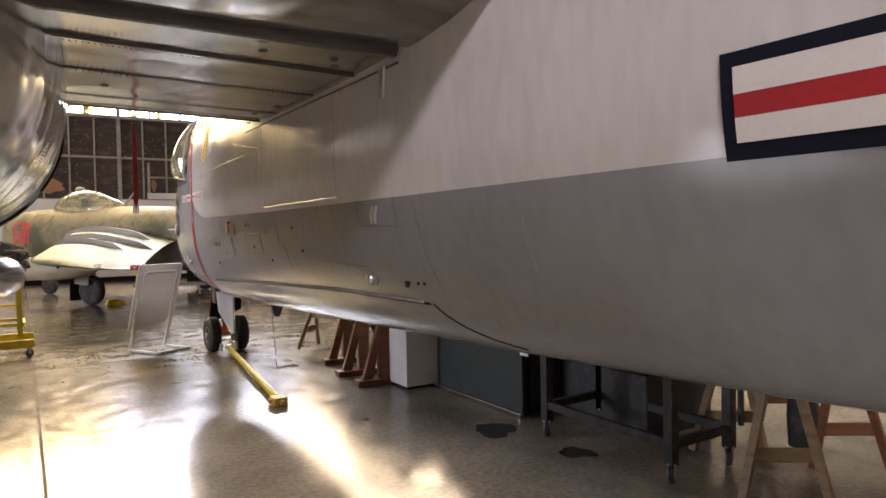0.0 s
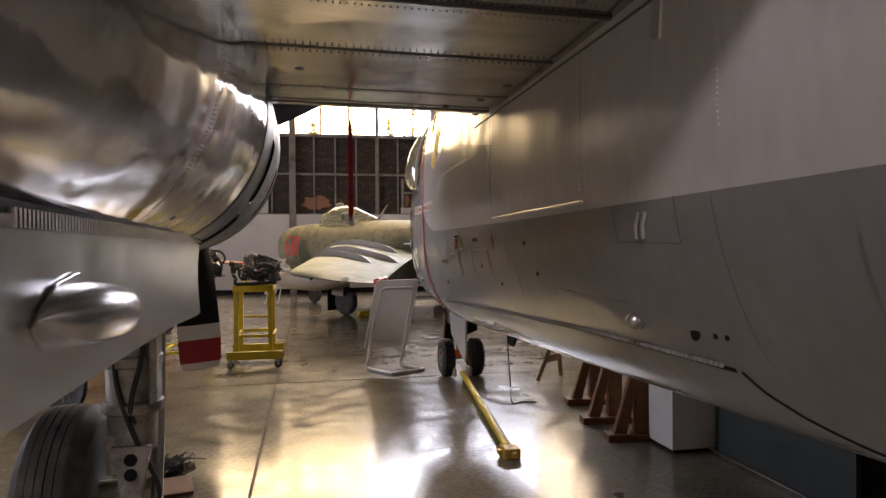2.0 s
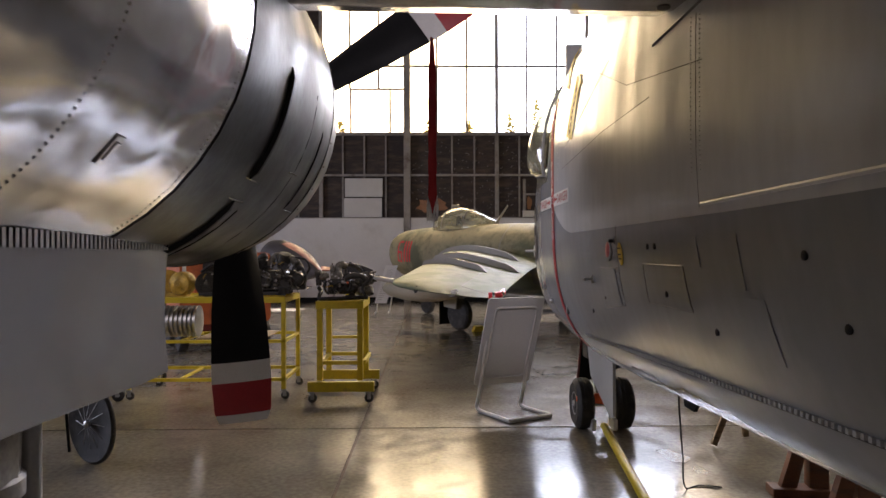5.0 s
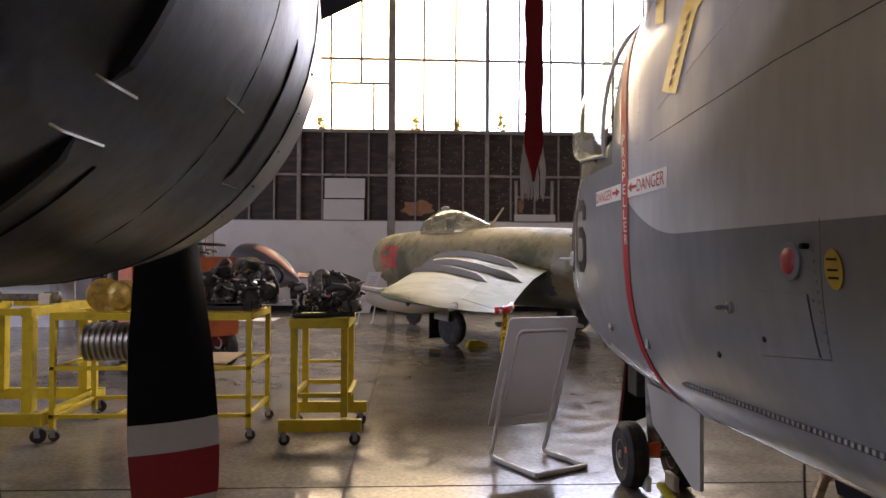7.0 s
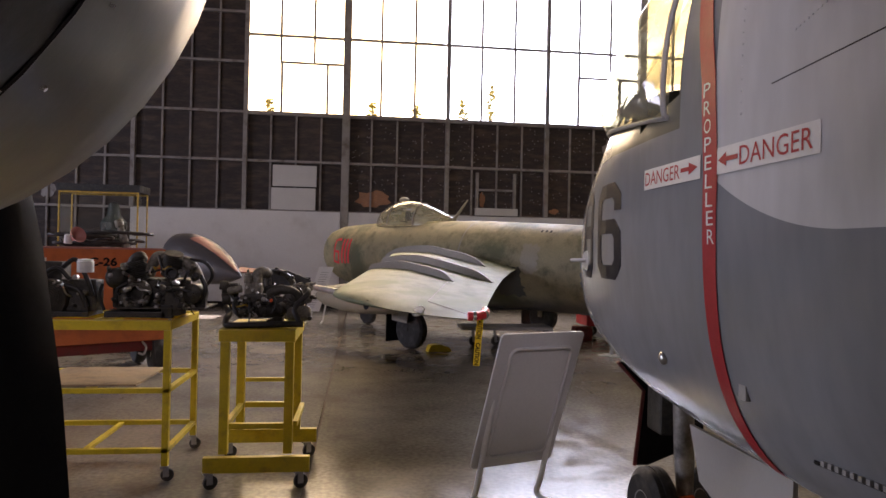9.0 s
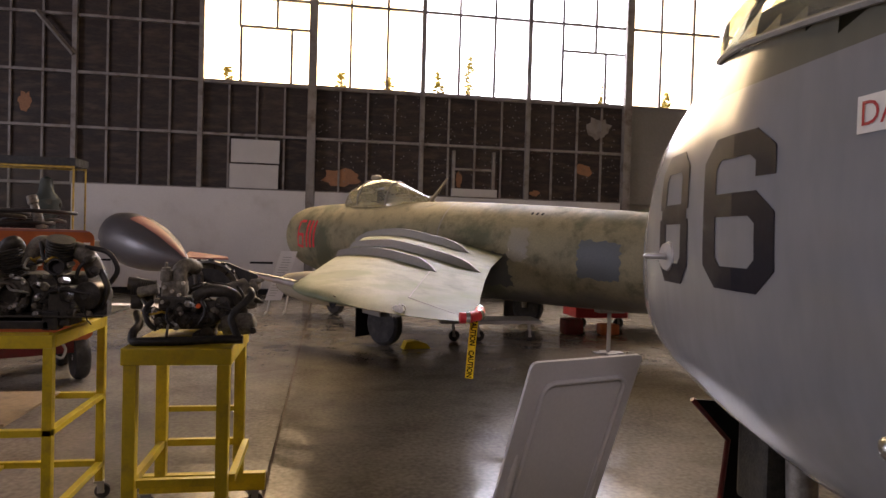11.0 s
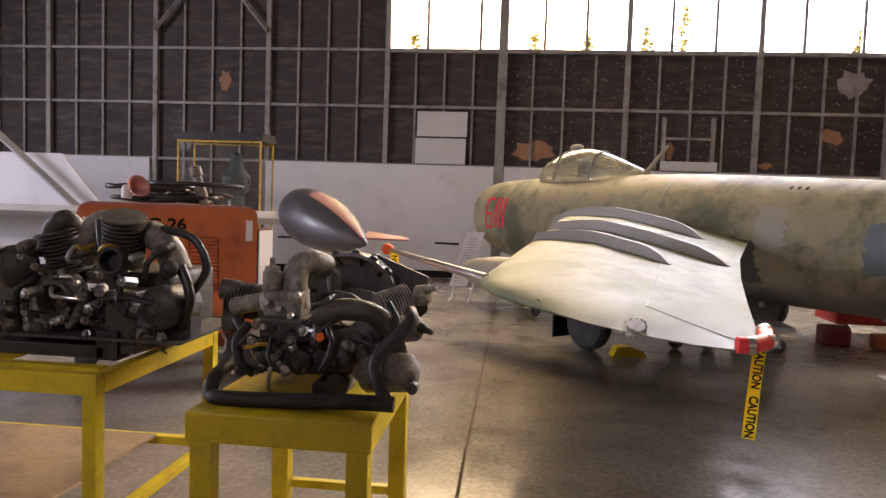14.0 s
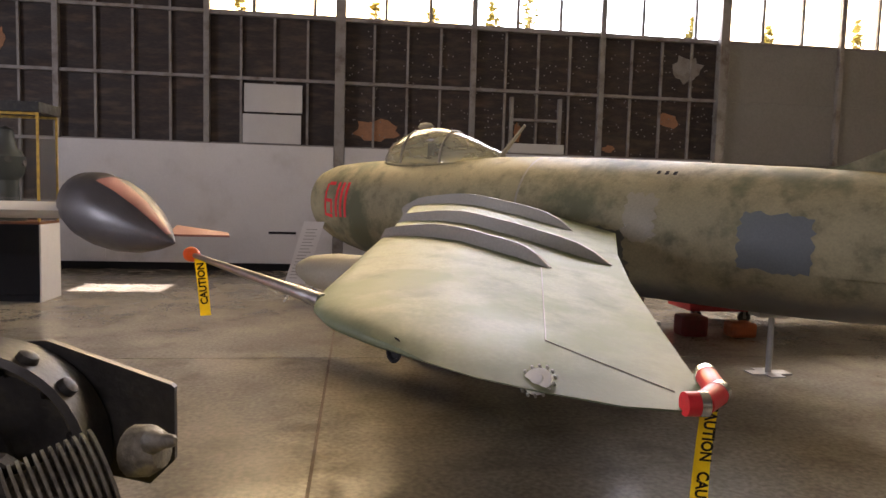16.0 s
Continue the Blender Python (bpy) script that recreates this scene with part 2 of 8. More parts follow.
M["dark_green"] = material("dark_green", (0.018, 0.028, 0.026), 0.55, 0, 0.15, 3, 60, 0.05)
M["strap_red"] = material("strap_red", (0.36, 0.012, 0.018), 0.75, 0, 0.15, 6, 120, 0.15)
M["olive_tank"] = material("olive_tank", (0.085, 0.078, 0.078), 0.42, 0.1, 0.15, 3, 60, 0.05)
M["pink_red"] = material("pink_red", (0.36, 0.15, 0.13), 0.5, 0, 0.1, 3, 60, 0.04)
M["ceiling"] = material("ceiling", (0.15, 0.135, 0.115), 0.8, 0, 0.2, 0.6, 20, 0.1)
M["plain_wall"] = material("plain_wall", (0.20, 0.185, 0.165), 0.75, 0, 0.15, 0.5, 20, 0.08)
M["board_brown"] = material("board_brown", (0.034, 0.025, 0.022), 0.7, 0, 0.5, 1.3, 14, 0.25, (0.11, 0.072, 0.05), 0.3, stretch=(0.7, 1, 3), island=0.25)
M["stud"] = material("stud", (0.28, 0.263, 0.245), 0.6, 0.1, 0.2, 2, 50, 0.08, (0.10, 0.06, 0.04), 0.3)
M["grey_sheet"] = material("grey_sheet", (0.23, 0.222, 0.21), 0.6, 0.1, 0.12, 0.8, 20, 0.06)
M["kraft"] = material("kraft", (0.34, 0.17, 0.09), 0.8, 0, 0.25, 6, 50, 0.1)
M["white_wall"] = material("white_wall", (0.66, 0.655, 0.65), 0.6, 0, 0.05, 0.8, 30, 0.04, (0.52, 0.50, 0.48), 0.08)
glass = bpy.data.materials.new("glass")
glass.use_nodes = True
gb = glass.node_tree.nodes["Principled BSDF"]
gb.inputs["Transmission Weight"].default_value, gb.inputs["Roughness"].default_value, gb.inputs["IOR"].default_value = 1.0, 0.02, 1.45
gb.inputs["Base Color"].default_value = (0.93, 0.94, 0.90, 1)
M["glass"] = glass
thin = bpy.data.materials.new("dusty_canopy")
thin.use_nodes = True
tn, tl = thin.node_tree.nodes, thin.node_tree.links.new
clear, dust, shine = tn.new("ShaderNodeBsdfTransparent"), tn.new("ShaderNodeBsdfDiffuse"), tn.new("ShaderNodeBsdfGlossy")
clear.inputs[0].default_value, dust.inputs[0].default_value, shine.inputs["Roughness"].default_value = (0.90, 0.86, 0.66, 1), (0.55, 0.53, 0.38, 1), 0.06
speck = tn.new("ShaderNodeTexNoise")
speck.inputs["Scale"].default_value, speck.inputs["Detail"].default_value = 5.0, 6
spread, edge, facing = tn.new("ShaderNodeMapRange"), tn.new("ShaderNodeMapRange"), tn.new("ShaderNodeLayerWeight")
spread.inputs[1].default_value, spread.inputs[2].default_value, spread.inputs[3].default_value, spread.inputs[4].default_value = 0.35, 0.7, 0.28, 0.55
facing.inputs[0].default_value = 0.25
edge.inputs[3].default_value, edge.inputs[4].default_value = 0.04, 0.55
tl(facing.outputs["Facing"], edge.inputs[0])
mix_dust, mix_shine = tn.new("ShaderNodeMixShader"), tn.new("ShaderNodeMixShader")
tl(speck.outputs[0], spread.inputs[0])
tl(spread.outputs[0], mix_dust.inputs[0])
tl(clear.outputs[0], mix_dust.inputs[1])
tl(dust.outputs[0], mix_dust.inputs[2])
tl(edge.outputs[0], mix_shine.inputs[0])
tl(mix_dust.outputs[0], mix_shine.inputs[1])
tl(shine.outputs[0], mix_shine.inputs[2])
tl(mix_shine.outputs[0], tn["Material Output"].inputs[0])
M["dusty_canopy"] = thin


def concrete():
    m = material("concrete", (0.245, 0.222, 0.18), 0.30, 0, 0.42, 1.1, 26, 0.006, (0.12, 0.105, 0.078), 0.12, rvary=0.10)
    nt = m.node_tree
    n, l = nt.nodes, nt.links.new
    b = n["Principled BSDF"]
    tc = n.new("ShaderNodeTexCoord")
    w = n.new("ShaderNodeTexNoise")
    w.inputs["Scale"].default_value, w.inputs["Detail"].default_value, w.inputs["Roughness"].default_value = 4.2, 8, 0.68
    l(tc.outputs["Object"], w.inputs["Vector"])
    r = n.new("ShaderNodeMapRange")
    r.inputs[1].default_value, r.inputs[2].default_value, r.inputs[3].default_value, r.inputs[4].default_value = 0.30, 0.70, 0.09, 0.265
    r.interpolation_type = "SMOOTHSTEP"
    l(w.outputs[0], r.inputs[0])
    l(r.outputs[0], b.inputs["Roughness"])
    b.inputs["Specular IOR Level"].default_value = 0.3
    return m


M["concrete"] = concrete()
M["joint"] = material("joint", (0.09, 0.06, 0.04), 0.8, 0, 0.3, 3, 40, 0.1)

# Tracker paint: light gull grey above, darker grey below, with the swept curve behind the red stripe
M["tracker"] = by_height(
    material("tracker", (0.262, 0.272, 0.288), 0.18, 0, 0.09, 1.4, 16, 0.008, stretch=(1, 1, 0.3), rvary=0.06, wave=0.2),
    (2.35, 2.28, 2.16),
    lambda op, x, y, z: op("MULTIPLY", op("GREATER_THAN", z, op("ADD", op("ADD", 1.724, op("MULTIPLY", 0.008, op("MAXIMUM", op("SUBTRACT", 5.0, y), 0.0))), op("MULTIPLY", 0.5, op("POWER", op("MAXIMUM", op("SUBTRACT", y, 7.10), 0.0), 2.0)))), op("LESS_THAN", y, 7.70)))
M["tracker"] = by_height(M["tracker"], (0.62, 0.60, 0.46), lambda op, x, y, z: op("MULTIPLY", op("GREATER_THAN", z, 2.115), op("GREATER_THAN", y, 7.95)))

# ---- hangar ----
WY = 24.95            # inner face of the window wall
SILL, HEAD, LOW = 5.49, 10.9, 2.72
BAYS = [-17.6, -14.7, -11.8, -8.9, -5.95, -2.95, -0.15, 2.78, 5.75, 8.66, 11.68, 14.6, 17.6, 20.5, 23.0]


def wall(name, axis_, at, lo, hi, height, holes, thick=0.3):
    """A wall across x or y with openings (a0, a1, z0, z1) cut through it, in ascending order."""
    bm = bmesh.new()

    def slab(a0, a1, z0, z1):
        if a1 - a0 > 0.001 and z1 - z0 > 0.001:
            if axis_ == "x":
                box(bm, a0, at, z0, a1, at + thick, z1)
            else:
                box(bm, at, a0, z0, at + thick, a1, z1)
    a = lo
    for a0, a1, z0, z1 in holes:
        slab(a, a0, 0, height)
        slab(a0, a1, 0, z0)
        slab(a0, a1, z1, height)
        a = a1
    slab(a, hi, 0, height)
    ob = part(name, bm, M["plain_wall"])
    return tagged(ob, "plain painted hangar wall with large openings", "wall", kind="structure")


wall("wall_north", "x", WY + 0.12, -18, 23, 11.2, [(-2.95, 20.5, SILL, HEAD)])
wall("wall_south", "x", -22.3, -18, 23, 11.2, [])
# this opening is out of view, cut only for the west fill lamp
wall("wall_west", "y", -18.3, -22.3, 25.4, 11.2, [(10.0, 16.0, 1.7, 6.7)])
wall("wall_east", "y", 23, -22.3, 25.4, 11.2, [])
# the small hole near the window wall is added, to let the sun patch through
roof = bmesh.new()
for x0, y0, x1, y1 in ((-18.3, -22.3, -7.5, 25.4), (0.5, -22.3, 23.3, 25.4), (-7.5, -22.3, 0.5, -12.0), (-7.5, -9.0, 0.5, 21.6), (-7.5, 21.6, -6.95, 22.5), (-5.4, 21.6, 0.5, 22.5), (-7.5, 22.5, 0.5, 25.4)):
    box(roof, x0, y0, 11.2, x1, y1, 11.5)
tagged(part("ceiling", roof, M["ceiling"]), "brown hangar roof deck high overhead", "ceiling", kind="structure")

# floor of large concrete slabs with open joints
floor = tagged(part("floor", cube(-18.3, -22.3, -0.3, 23.3, 25.4, -0.012), M["joint"]), "polished grey concrete hangar floor with rusty joints", "floor", kind="structure")
XS = [-18.3, -15.3, -7.65, 0.0, 7.65, 15.3, 23.3]
YS = [-22.3, -13.75, -6.1, 1.6, 9.3, 17.0, 25.4]
for i in range(6):
    for j in range(6):
        g = 0.011 if i in (2, 3) else 0.008
        part("slab", cube(XS[i] + g, YS[j] + g, -0.06, XS[i + 1] - g, YS[j + 1] - g, 0.0), M["concrete"], floor)

# dried oil stains
def blot(k, seed):
    """Wavy radius of a stain."""
    t = math.pi * k / 16
    return 0.9 + 0.18 * math.sin(2 * t + seed) + 0.13 * math.sin(3 * t + 2.1 * seed) + 0.06 * math.sin(7 * t + seed)


M["oil"] = material("oil", (0.045, 0.036, 0.028), 0.22, 0, 0.3, 6, 40, 0.01, rvary=0.05)
for cx, cy, r0, seed in ((3.0, 4.35, 0.16, 1), (3.15, 3.6, 0.11, 2), (-0.58, 6.36, 0.16, 3), (2.55, 8.4, 0.12, 4), (2.62, 8.05, 0.06, 5), (2.3, 5.2, 0.04, 6)):
    part("oil_stain", prism(bmesh.new(), [(cx + r0 * blot(k, seed) * math.cos(math.pi * k / 16), cy + 1.4 * r0 * blot(k, seed) * math.sin(math.pi * k / 16)) for k in range(32)], 0.0015, pose(0, 0, 0.0005)), M["oil"], floor, "dark dried oil stain")

# dark boarded panels between the steel studs of the window wall
framing = thing("stud_wall", "dark brown boarded wall behind grey steel studs", "wall", (0, WY, 0), kind="structure")
for i, x0 in enumerate(BAYS[:-1]):
    x1 = BAYS[i + 1]
    left = x0 < -3
    grey = x0 > 8
    top = HEAD if left else SILL
    zs = [LOW, 4.13, SILL] + ([6.9, 8.3, 9.7, HEAD] if left else [])
    if x0 < -6.5:
        zs[0:1] = [0.0, 1.4, LOW]
    for z0, z1 in zip(zs, zs[1:]):
        if grey:
            part("sheet", cube(x0 + 0.02, WY + 0.03, z0, x1 - 0.02, WY + 0.11, z1 - 0.004, 0.004), M["grey_sheet"], framing)
            continue
        for k in range(4):
            a, b = x0 + (x1 - x0) * k / 4, x0 + (x1 - x0) * (k + 1) / 4
            part("board", cube(a + 0.004, WY + 0.06 + random.uniform(0, 0.008), z0, b - 0.004, WY + 0.115, z1 - 0.004), M["board_brown"], framing)
        part("girt", cube(x0 + 0.05, WY - 0.04, z0 - 0.035, x1 - 0.05, WY + 0.06, z0 + 0.035, 0.006), M["stud"], framing)
        for k in range(1, 4):
            a = x0 + (x1 - x0) * k / 4
            part("stud", cube(a - 0.025, WY - 0.0, z0 + 0.035, a + 0.025, WY + 0.06, z1 - 0.035), M["stud"], framing)
    w = 0.11 if i in (6, 9) else 0.06
    zb = 0.0 if (w > 0.1 or x0 < -6.5) else LOW
    part("post", cube(x0 - w, WY - 0.14 if w > 0.1 else WY - 0.07, zb, x0 + w, WY + 0.06, 11.2, 0.01), M["stud"], framing)
    if not left and x0 < 8:
        part("sill_rail", cube(x0 + w, WY - 0.05, SILL - 0.06, x1 - 0.06, WY + 0.1, SILL, 0.006), M["stud"], framing)

# window sashes
for i, x0 in enumerate(BAYS[:-1]):
    x1 = BAYS[i + 1]
    if x0 < -3 or x0 > 20:
        continue
    win = thing("window_%d" % (i - 4), "tall steel framed hangar window with white overexposed daylight", "window", (x0, WY, SILL), kind="structure")
    hopper = i in (5, 8, 11)
    f = bmesh.new()
    w = x1 - x0
    y0, y1 = WY + 0.0, WY + 0.09
    box(f, x0 + 0.06, y0, SILL, x1 - 0.06, y1, SILL + 0.05)
    for zc in (7.7, 9.9):
        box(f, x0 + 0.06, y0, zc - 0.035, x1 - 0.06, y1, zc + 0.035)
    for k in (1, 2):
        z0 = 6.95 if hopper else SILL
        box(f, x0 + w * k / 3 - 0.033, y0 + 0.003, z0, x0 + w * k / 3 + 0.033, y1 - 0.003, HEAD)
    if hopper:
        box(f, x0 + 0.93, y0 + 0.004, SILL, x0 + 1.0, y1 - 0.004, 6.95)
        box(f, x0 + 2.21, y0 + 0.004, SILL, x0 + 2.28, y1 - 0.004, 6.95)
        box(f, x0 + 0.97, y0 + 0.002, 6.92, x1 - 0.06, y1 - 0.002, 6.98)
    part("window_frame", f, M["stud"], win)
    for a, b, z0, z1 in [(0.06, w - 0.06, SILL + 0.05, 7.67), (0.06, w - 0.06, 7.73, 9.87), (0.06, w - 0.06, 9.93, HEAD)]:
        p = part("pane", cube(x0 + a, WY + 0.04, z0, x0 + b, WY + 0.046, z1), M["glass"], win)
        p.visible_shadow = False

# white lower wall with hatches and a dark foot
dado = tagged(part("dado_wall", cube(-5.95, WY - 0.13, 0.16, -0.27, WY + 0.05, LOW, 0.008), M["white_wall"]), "white painted plywood lower wall", "wall panel", kind="structure")
part("panel", cube(-0.03, WY - 0.13, 0.16, 8.5, WY + 0.05, LOW, 0.008), M["white_wall"], dado)
part("panel", cube(-14, WY - 0.13, 0.16, -9.0, WY + 0.05, LOW, 0.008), M["white_wall"], dado)
part("foot_rail", cube(-5.95, WY - 0.10, 0, 8.5, WY + 0.05, 0.158), M["black_paint"], dado)
for hx in (-5.6, -1.65, 3.2):
    part("hatch", cube(hx, WY - 0.155, 0.22, hx + 0.62, WY - 0.132, 0.80, 0.006), M["white_wall"], dado)
    part("hatch_slot", cube(hx + 0.02, WY - 0.15, 0.81, hx + 0.60, WY - 0.131, 0.86), M["black_paint"], dado)
for z0, z1, x0, x1 in [(3.42, 4.02, -2.17, -0.95), (2.76, 3.38, -2.2, -0.97)]:
    part("patch_panel", cube(x0, WY - 0.075, z0, x1, WY - 0.045, z1, 0.006), M["sign_grey"], framing, "pale grey patch panel")

# ---- twin-engined patrol aircraft ----
CX = 2.18
tracker = thing("patrol_aircraft", "grey and white twin-engined naval patrol aircraft parked on its wheels", "aircraft", (CX, 0, 0))
STN = [(-9.0, 0.10, 2.29, 2.7, 2), (-7, 0.24, 1.99, 2.75, 2.2), (-4.5, 0.42, 1.59, 2.85, 2.5), (-2, 0.58, 1.29, 2.95, 2.8), (0, 0.67, 1.078, 3.05, 3.0), (1.5, 0.69, 0.989, 3.1, 3.2), (3, 0.695, 0.93, 3.15, 3.3),
       (5, 0.695, 0.885, 3.2, 3.4), (6.5, 0.695, 0.857, 3.2, 3.4), (7.6, 0.695, 0.843, 3.15, 3.3), (8.2, 0.691, 0.882, 2.98, 3.1), (8.72, 0.668, 0.932, 2.75, 2.8), (9.13, 0.60, 1.0, 2.52, 2.6), (9.49, 0.53, 1.08, 2.36, 2.4),
       (9.8, 0.40, 1.16, 2.11, 2.2), (10.03, 0.275, 1.25, 1.93, 2.1), (10.16, 0.13, 1.40, 1.74, 2), (10.2, 0.02, 1.54, 1.6, 2)]


def station(y):
    for a, b in zip(STN, STN[1:]):
        if a[0] <= y <= b[0]:
            t = (y - a[0]) / (b[0] - a[0])
            return [a[i] + (b[i] - a[i]) * t for i in range(1, 5)]
    return STN[-1][1:]


def hull(y, ang, out=0.0):
    """Point on the fuselage skin at station y; ang 0 is the starboard side, 90 the top, 180 the port side."""
    hw, zb, zt, n = station(y)
    zc, hh = (zb + zt) / 2 - 0.02, (zt - zb) / 2
    c, s = math.cos(radians(ang)), math.sin(radians(ang))
    if s < 0:
        n = 1.9 + 0.92 * min(1.0, max(0.0, (y - 3.0) / 4.6))
    x = (hw + out) * math.copysign(abs(c) ** (2 / n), c)
    z = (hh + out) * math.copysign(abs(s) ** (2 / n), s)
    return Vector((CX + x, y, zc + z))


def hull_at(y, z, out=0.0):
    """Point on the port skin at height z."""
    lo, hi = 90.0, 270.0
    for _ in range(30):
        mid = (lo + hi) / 2
        if hull(y, mid, out).z > z:
            lo = mid
        else:
            hi = mid
    return hull(y, lo, out)


def skin_patch(poly, out, step=0.06):
    """A thin plate that lies on the port skin over an outline in (y, z)."""
    bm = bmesh.new()
    vs = [bm.verts.new((y, z, 0)) for y, z in poly]
    bm.faces.new(vs)
    ys, zs = [p[0] for p in poly], [p[1] for p in poly]
    for lo, hi, no in ((min(ys), max(ys), (1, 0, 0)), (min(zs), max(zs), (0, 1, 0))):
        n = int((hi - lo) / step)
        for k in range(1, n + 1):
            c = lo + (hi - lo) * k / (n + 1)
            bmesh.ops.bisect_plane(bm, geom=bm.verts[:] + bm.edges[:] + bm.faces[:], plane_co=Vector(no) * c, plane_no=no)
    for v in bm.verts:
        v.co = hull_at(v.co.x, v.co.y, out)
    r = bmesh.ops.extrude_face_region(bm, geom=bm.faces[:])
    for e in r["geom"]:
        if isinstance(e, bmesh.types.BMVert):
            e.co.x -= 0.0015
    return bm


YST = [-9 + 0.5 * k for k in range(32)] + [7 + 0.12 * k for k in range(26)] + [10.08, 10.13, 10.16, 10.18, 10.2]
def glazed(c):
    """True where the cockpit is glass: side windows and windscreen."""
    return 8.02 < c.y < 9.08 and c.z > 2.18 + 0.1 * (c.y - 8.0) + 0.55 * max(0.0, c.y - 8.6) and c.z < 2.98


bm = rings(bmesh.new(), [[hull(y, 360 * k / 96) for k in range(96)] for y in YST])
bmesh.ops.delete(bm, geom=[f_ for f_ in bm.faces if glazed(f_.calc_center_median())], context="FACES")
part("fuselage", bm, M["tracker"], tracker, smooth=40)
bm = rings(bmesh.new(), [[hull(y, 360 * k / 96, -0.012) for k in range(96)] for y in YST if 7.6 < y < 9.4])
bmesh.ops.delete(bm, geom=[f_ for f_ in bm.faces if not glazed(f_.calc_center_median()) or f_.calc_center_median().x < CX - 0.45], context="FACES")
ws = part("windscreen", bm, M["dusty_canopy"], tracker, "yellowed cockpit windscreen glass", smooth=60)
ws.visible_shadow = False
part("cockpit_deck", cube(CX - 0.5, 7.7, 2.0, CX + 0.5, 8.7, 2.06), M["black_paint"], tracker)
part("cockpit_bulkhead", cube(CX - 0.62, 7.62, 1.2, CX + 0.62, 7.66, 3.0), M["grey_metal"], tracker)

# wing: flat under-surface overhead, flap behind
def wing_section(x, le, te, zb, th):
    c = le - te
    up = [(0, 0.30), (0.03, 0.55), (0.12, 0.85), (0.3, 1.0), (0.55, 0.85), (0.8, 0.45), (1, 0.12)]
    dn = [(1, 0.06), (0.8, 0.02), (0.5, 0.0), (0.25, 0.0), (0.1, 0.06), (0.03, 0.15)]
    return [(x, le - c * u, zb + th * v) for u, v in up + dn]


bm = rings(bmesh.new(), [wing_section(x, 5.72 - 0.0 * abs(x - CX), 3.05 + 0.02 * abs(x - CX), 2.40 + 0.018 * abs(x - CX), 0.5 - 0.02 * abs(x - CX)) for x in (-9.5, -6, -3, -0.6, 0.3, 1.0, 1.55, 2.2, 2.85, 4, 7, 10.5, 13.8)])
part("wing", bm, M["wing_skin"], tracker, smooth=50)
for x0, x1 in ((-8.6, -1.5), (-0.4, 1.62), (2.80, 4.4)):
    bm = rings(bmesh.new(), [[(x, 3.03, 2.47), (x, 3.02, 2.50), (x, 2.95, 2.60), (x, 2.7, 2.61), (x, 2.2, 2.56), (x, 2.2, 2.55), (x, 2.6, 2.47), (x, 2.85, 2.44), (x, 2.97, 2.435), (x, 3.01, 2.445)] for x in (x0, x1)])
    part("flap", bm, M["wing_skin"], tracker, smooth=40)
# solid dark strip stands in for the shade in the gap ahead of the flap
part("flap_gap_shade", cube(-0.25, 3.03, 2.404, 1.47, 3.072, 2.46, 0.004), M["olive_tank"], tracker, "dark strip standing in for shade in the flap gap")
for y_ in (3.55, 4.15, 4.85, 5.25):
    part("panel_seam", rings(bmesh.new(), [[(x, y_ - 0.005, 2.4 + 0.018 * (CX - x) - 0.0022), (x, y_ + 0.005, 2.4 + 0.018 * (CX - x) - 0.0022), (x, y_ + 0.005, 2.4 + 0.018 * (CX - x) + 0.01), (x, y_ - 0.005, 2.4 + 0.018 * (CX - x) + 0.01)] for x in (-0.1, 0.7, 1.48)]), M["olive_tank"], tracker)
bm = bmesh.new()
for y_, n in ((3.50, 60), (3.60, 60), (4.10, 50), (4.20, 50), (4.80, 60), (4.90, 60)):
    for k in range(n):
        x = -0.05 + 1.5 * k / n
        bmesh.ops.create_cone(bm, cap_ends=True, segments=5, radius1=0.0045, radius2=0.0045, depth=0.004, matrix=Matrix.Translation((x, y_, 2.4 + 0.018 * (CX - x))))
for x, y_ in ((1.40, 4.6), (1.35, 4.95), (1.2, 5.2), (1.42, 5.35), (0.9, 3.3), (1.3, 3.4), (0.35, 4.5)):
    bmesh.ops.create_cone(bm, cap_ends=True, segments=12, radius1=0.022, radius2=0.022, depth=0.006, matrix=Matrix.Translation((x, y_, 2.4 + 0.018 * (CX - x))))
tagged(part("rivets", bm, M["olive_tank"], tracker), kind="stuff")
part("wing_root_seam", tube(bmesh.new(), [hull_at(y, 2.385, 0.0) for y in [3.06 + 0.2 * k for k in range(14)]], 0.006, 6), M["olive_tank"], tracker, smooth=60)

# port nacelle: cowling, cowl lip, wheel-well doors
NX, NZ = -0.60, 2.33
def nac(y, r, zoff=0.0, flat=1.0):
    return [(NX + r * math.cos(a), y, NZ + zoff + r * flat * math.sin(a)) for a in [2 * math.pi * k / 48 for k in range(48)]]


bm = rings(bmesh.new(), [nac(0.9, 0.10, 0.25), nac(1.4, 0.28, 0.12, 1.3), nac(2.0, 0.46, 0.0, 1.5), nac(2.6, 0.57, 0.0, 1.42), nac(3.0, 0.63, 0.0, 1.30), nac(3.5, 0.68, 0.0, 1.18), nac(4.0, 0.725, 0.0, 1.08), nac(4.6, 0.765), nac(5.02, 0.771)])
bmesh.ops.bisect_plane(bm, geom=bm.verts[:] + bm.edges[:] + bm.faces[:], plane_co=(0, 0, 1.665), plane_no=(0, 0, 1))
bmesh.ops.delete(bm, geom=[f_ for f_ in bm.faces if f_.calc_center_median().z < 1.665 and 2.0 < f_.calc_center_median().y < 4.6], context="FACES")
part("nacelle", bm, M["nacelle"], tracker, smooth=40)
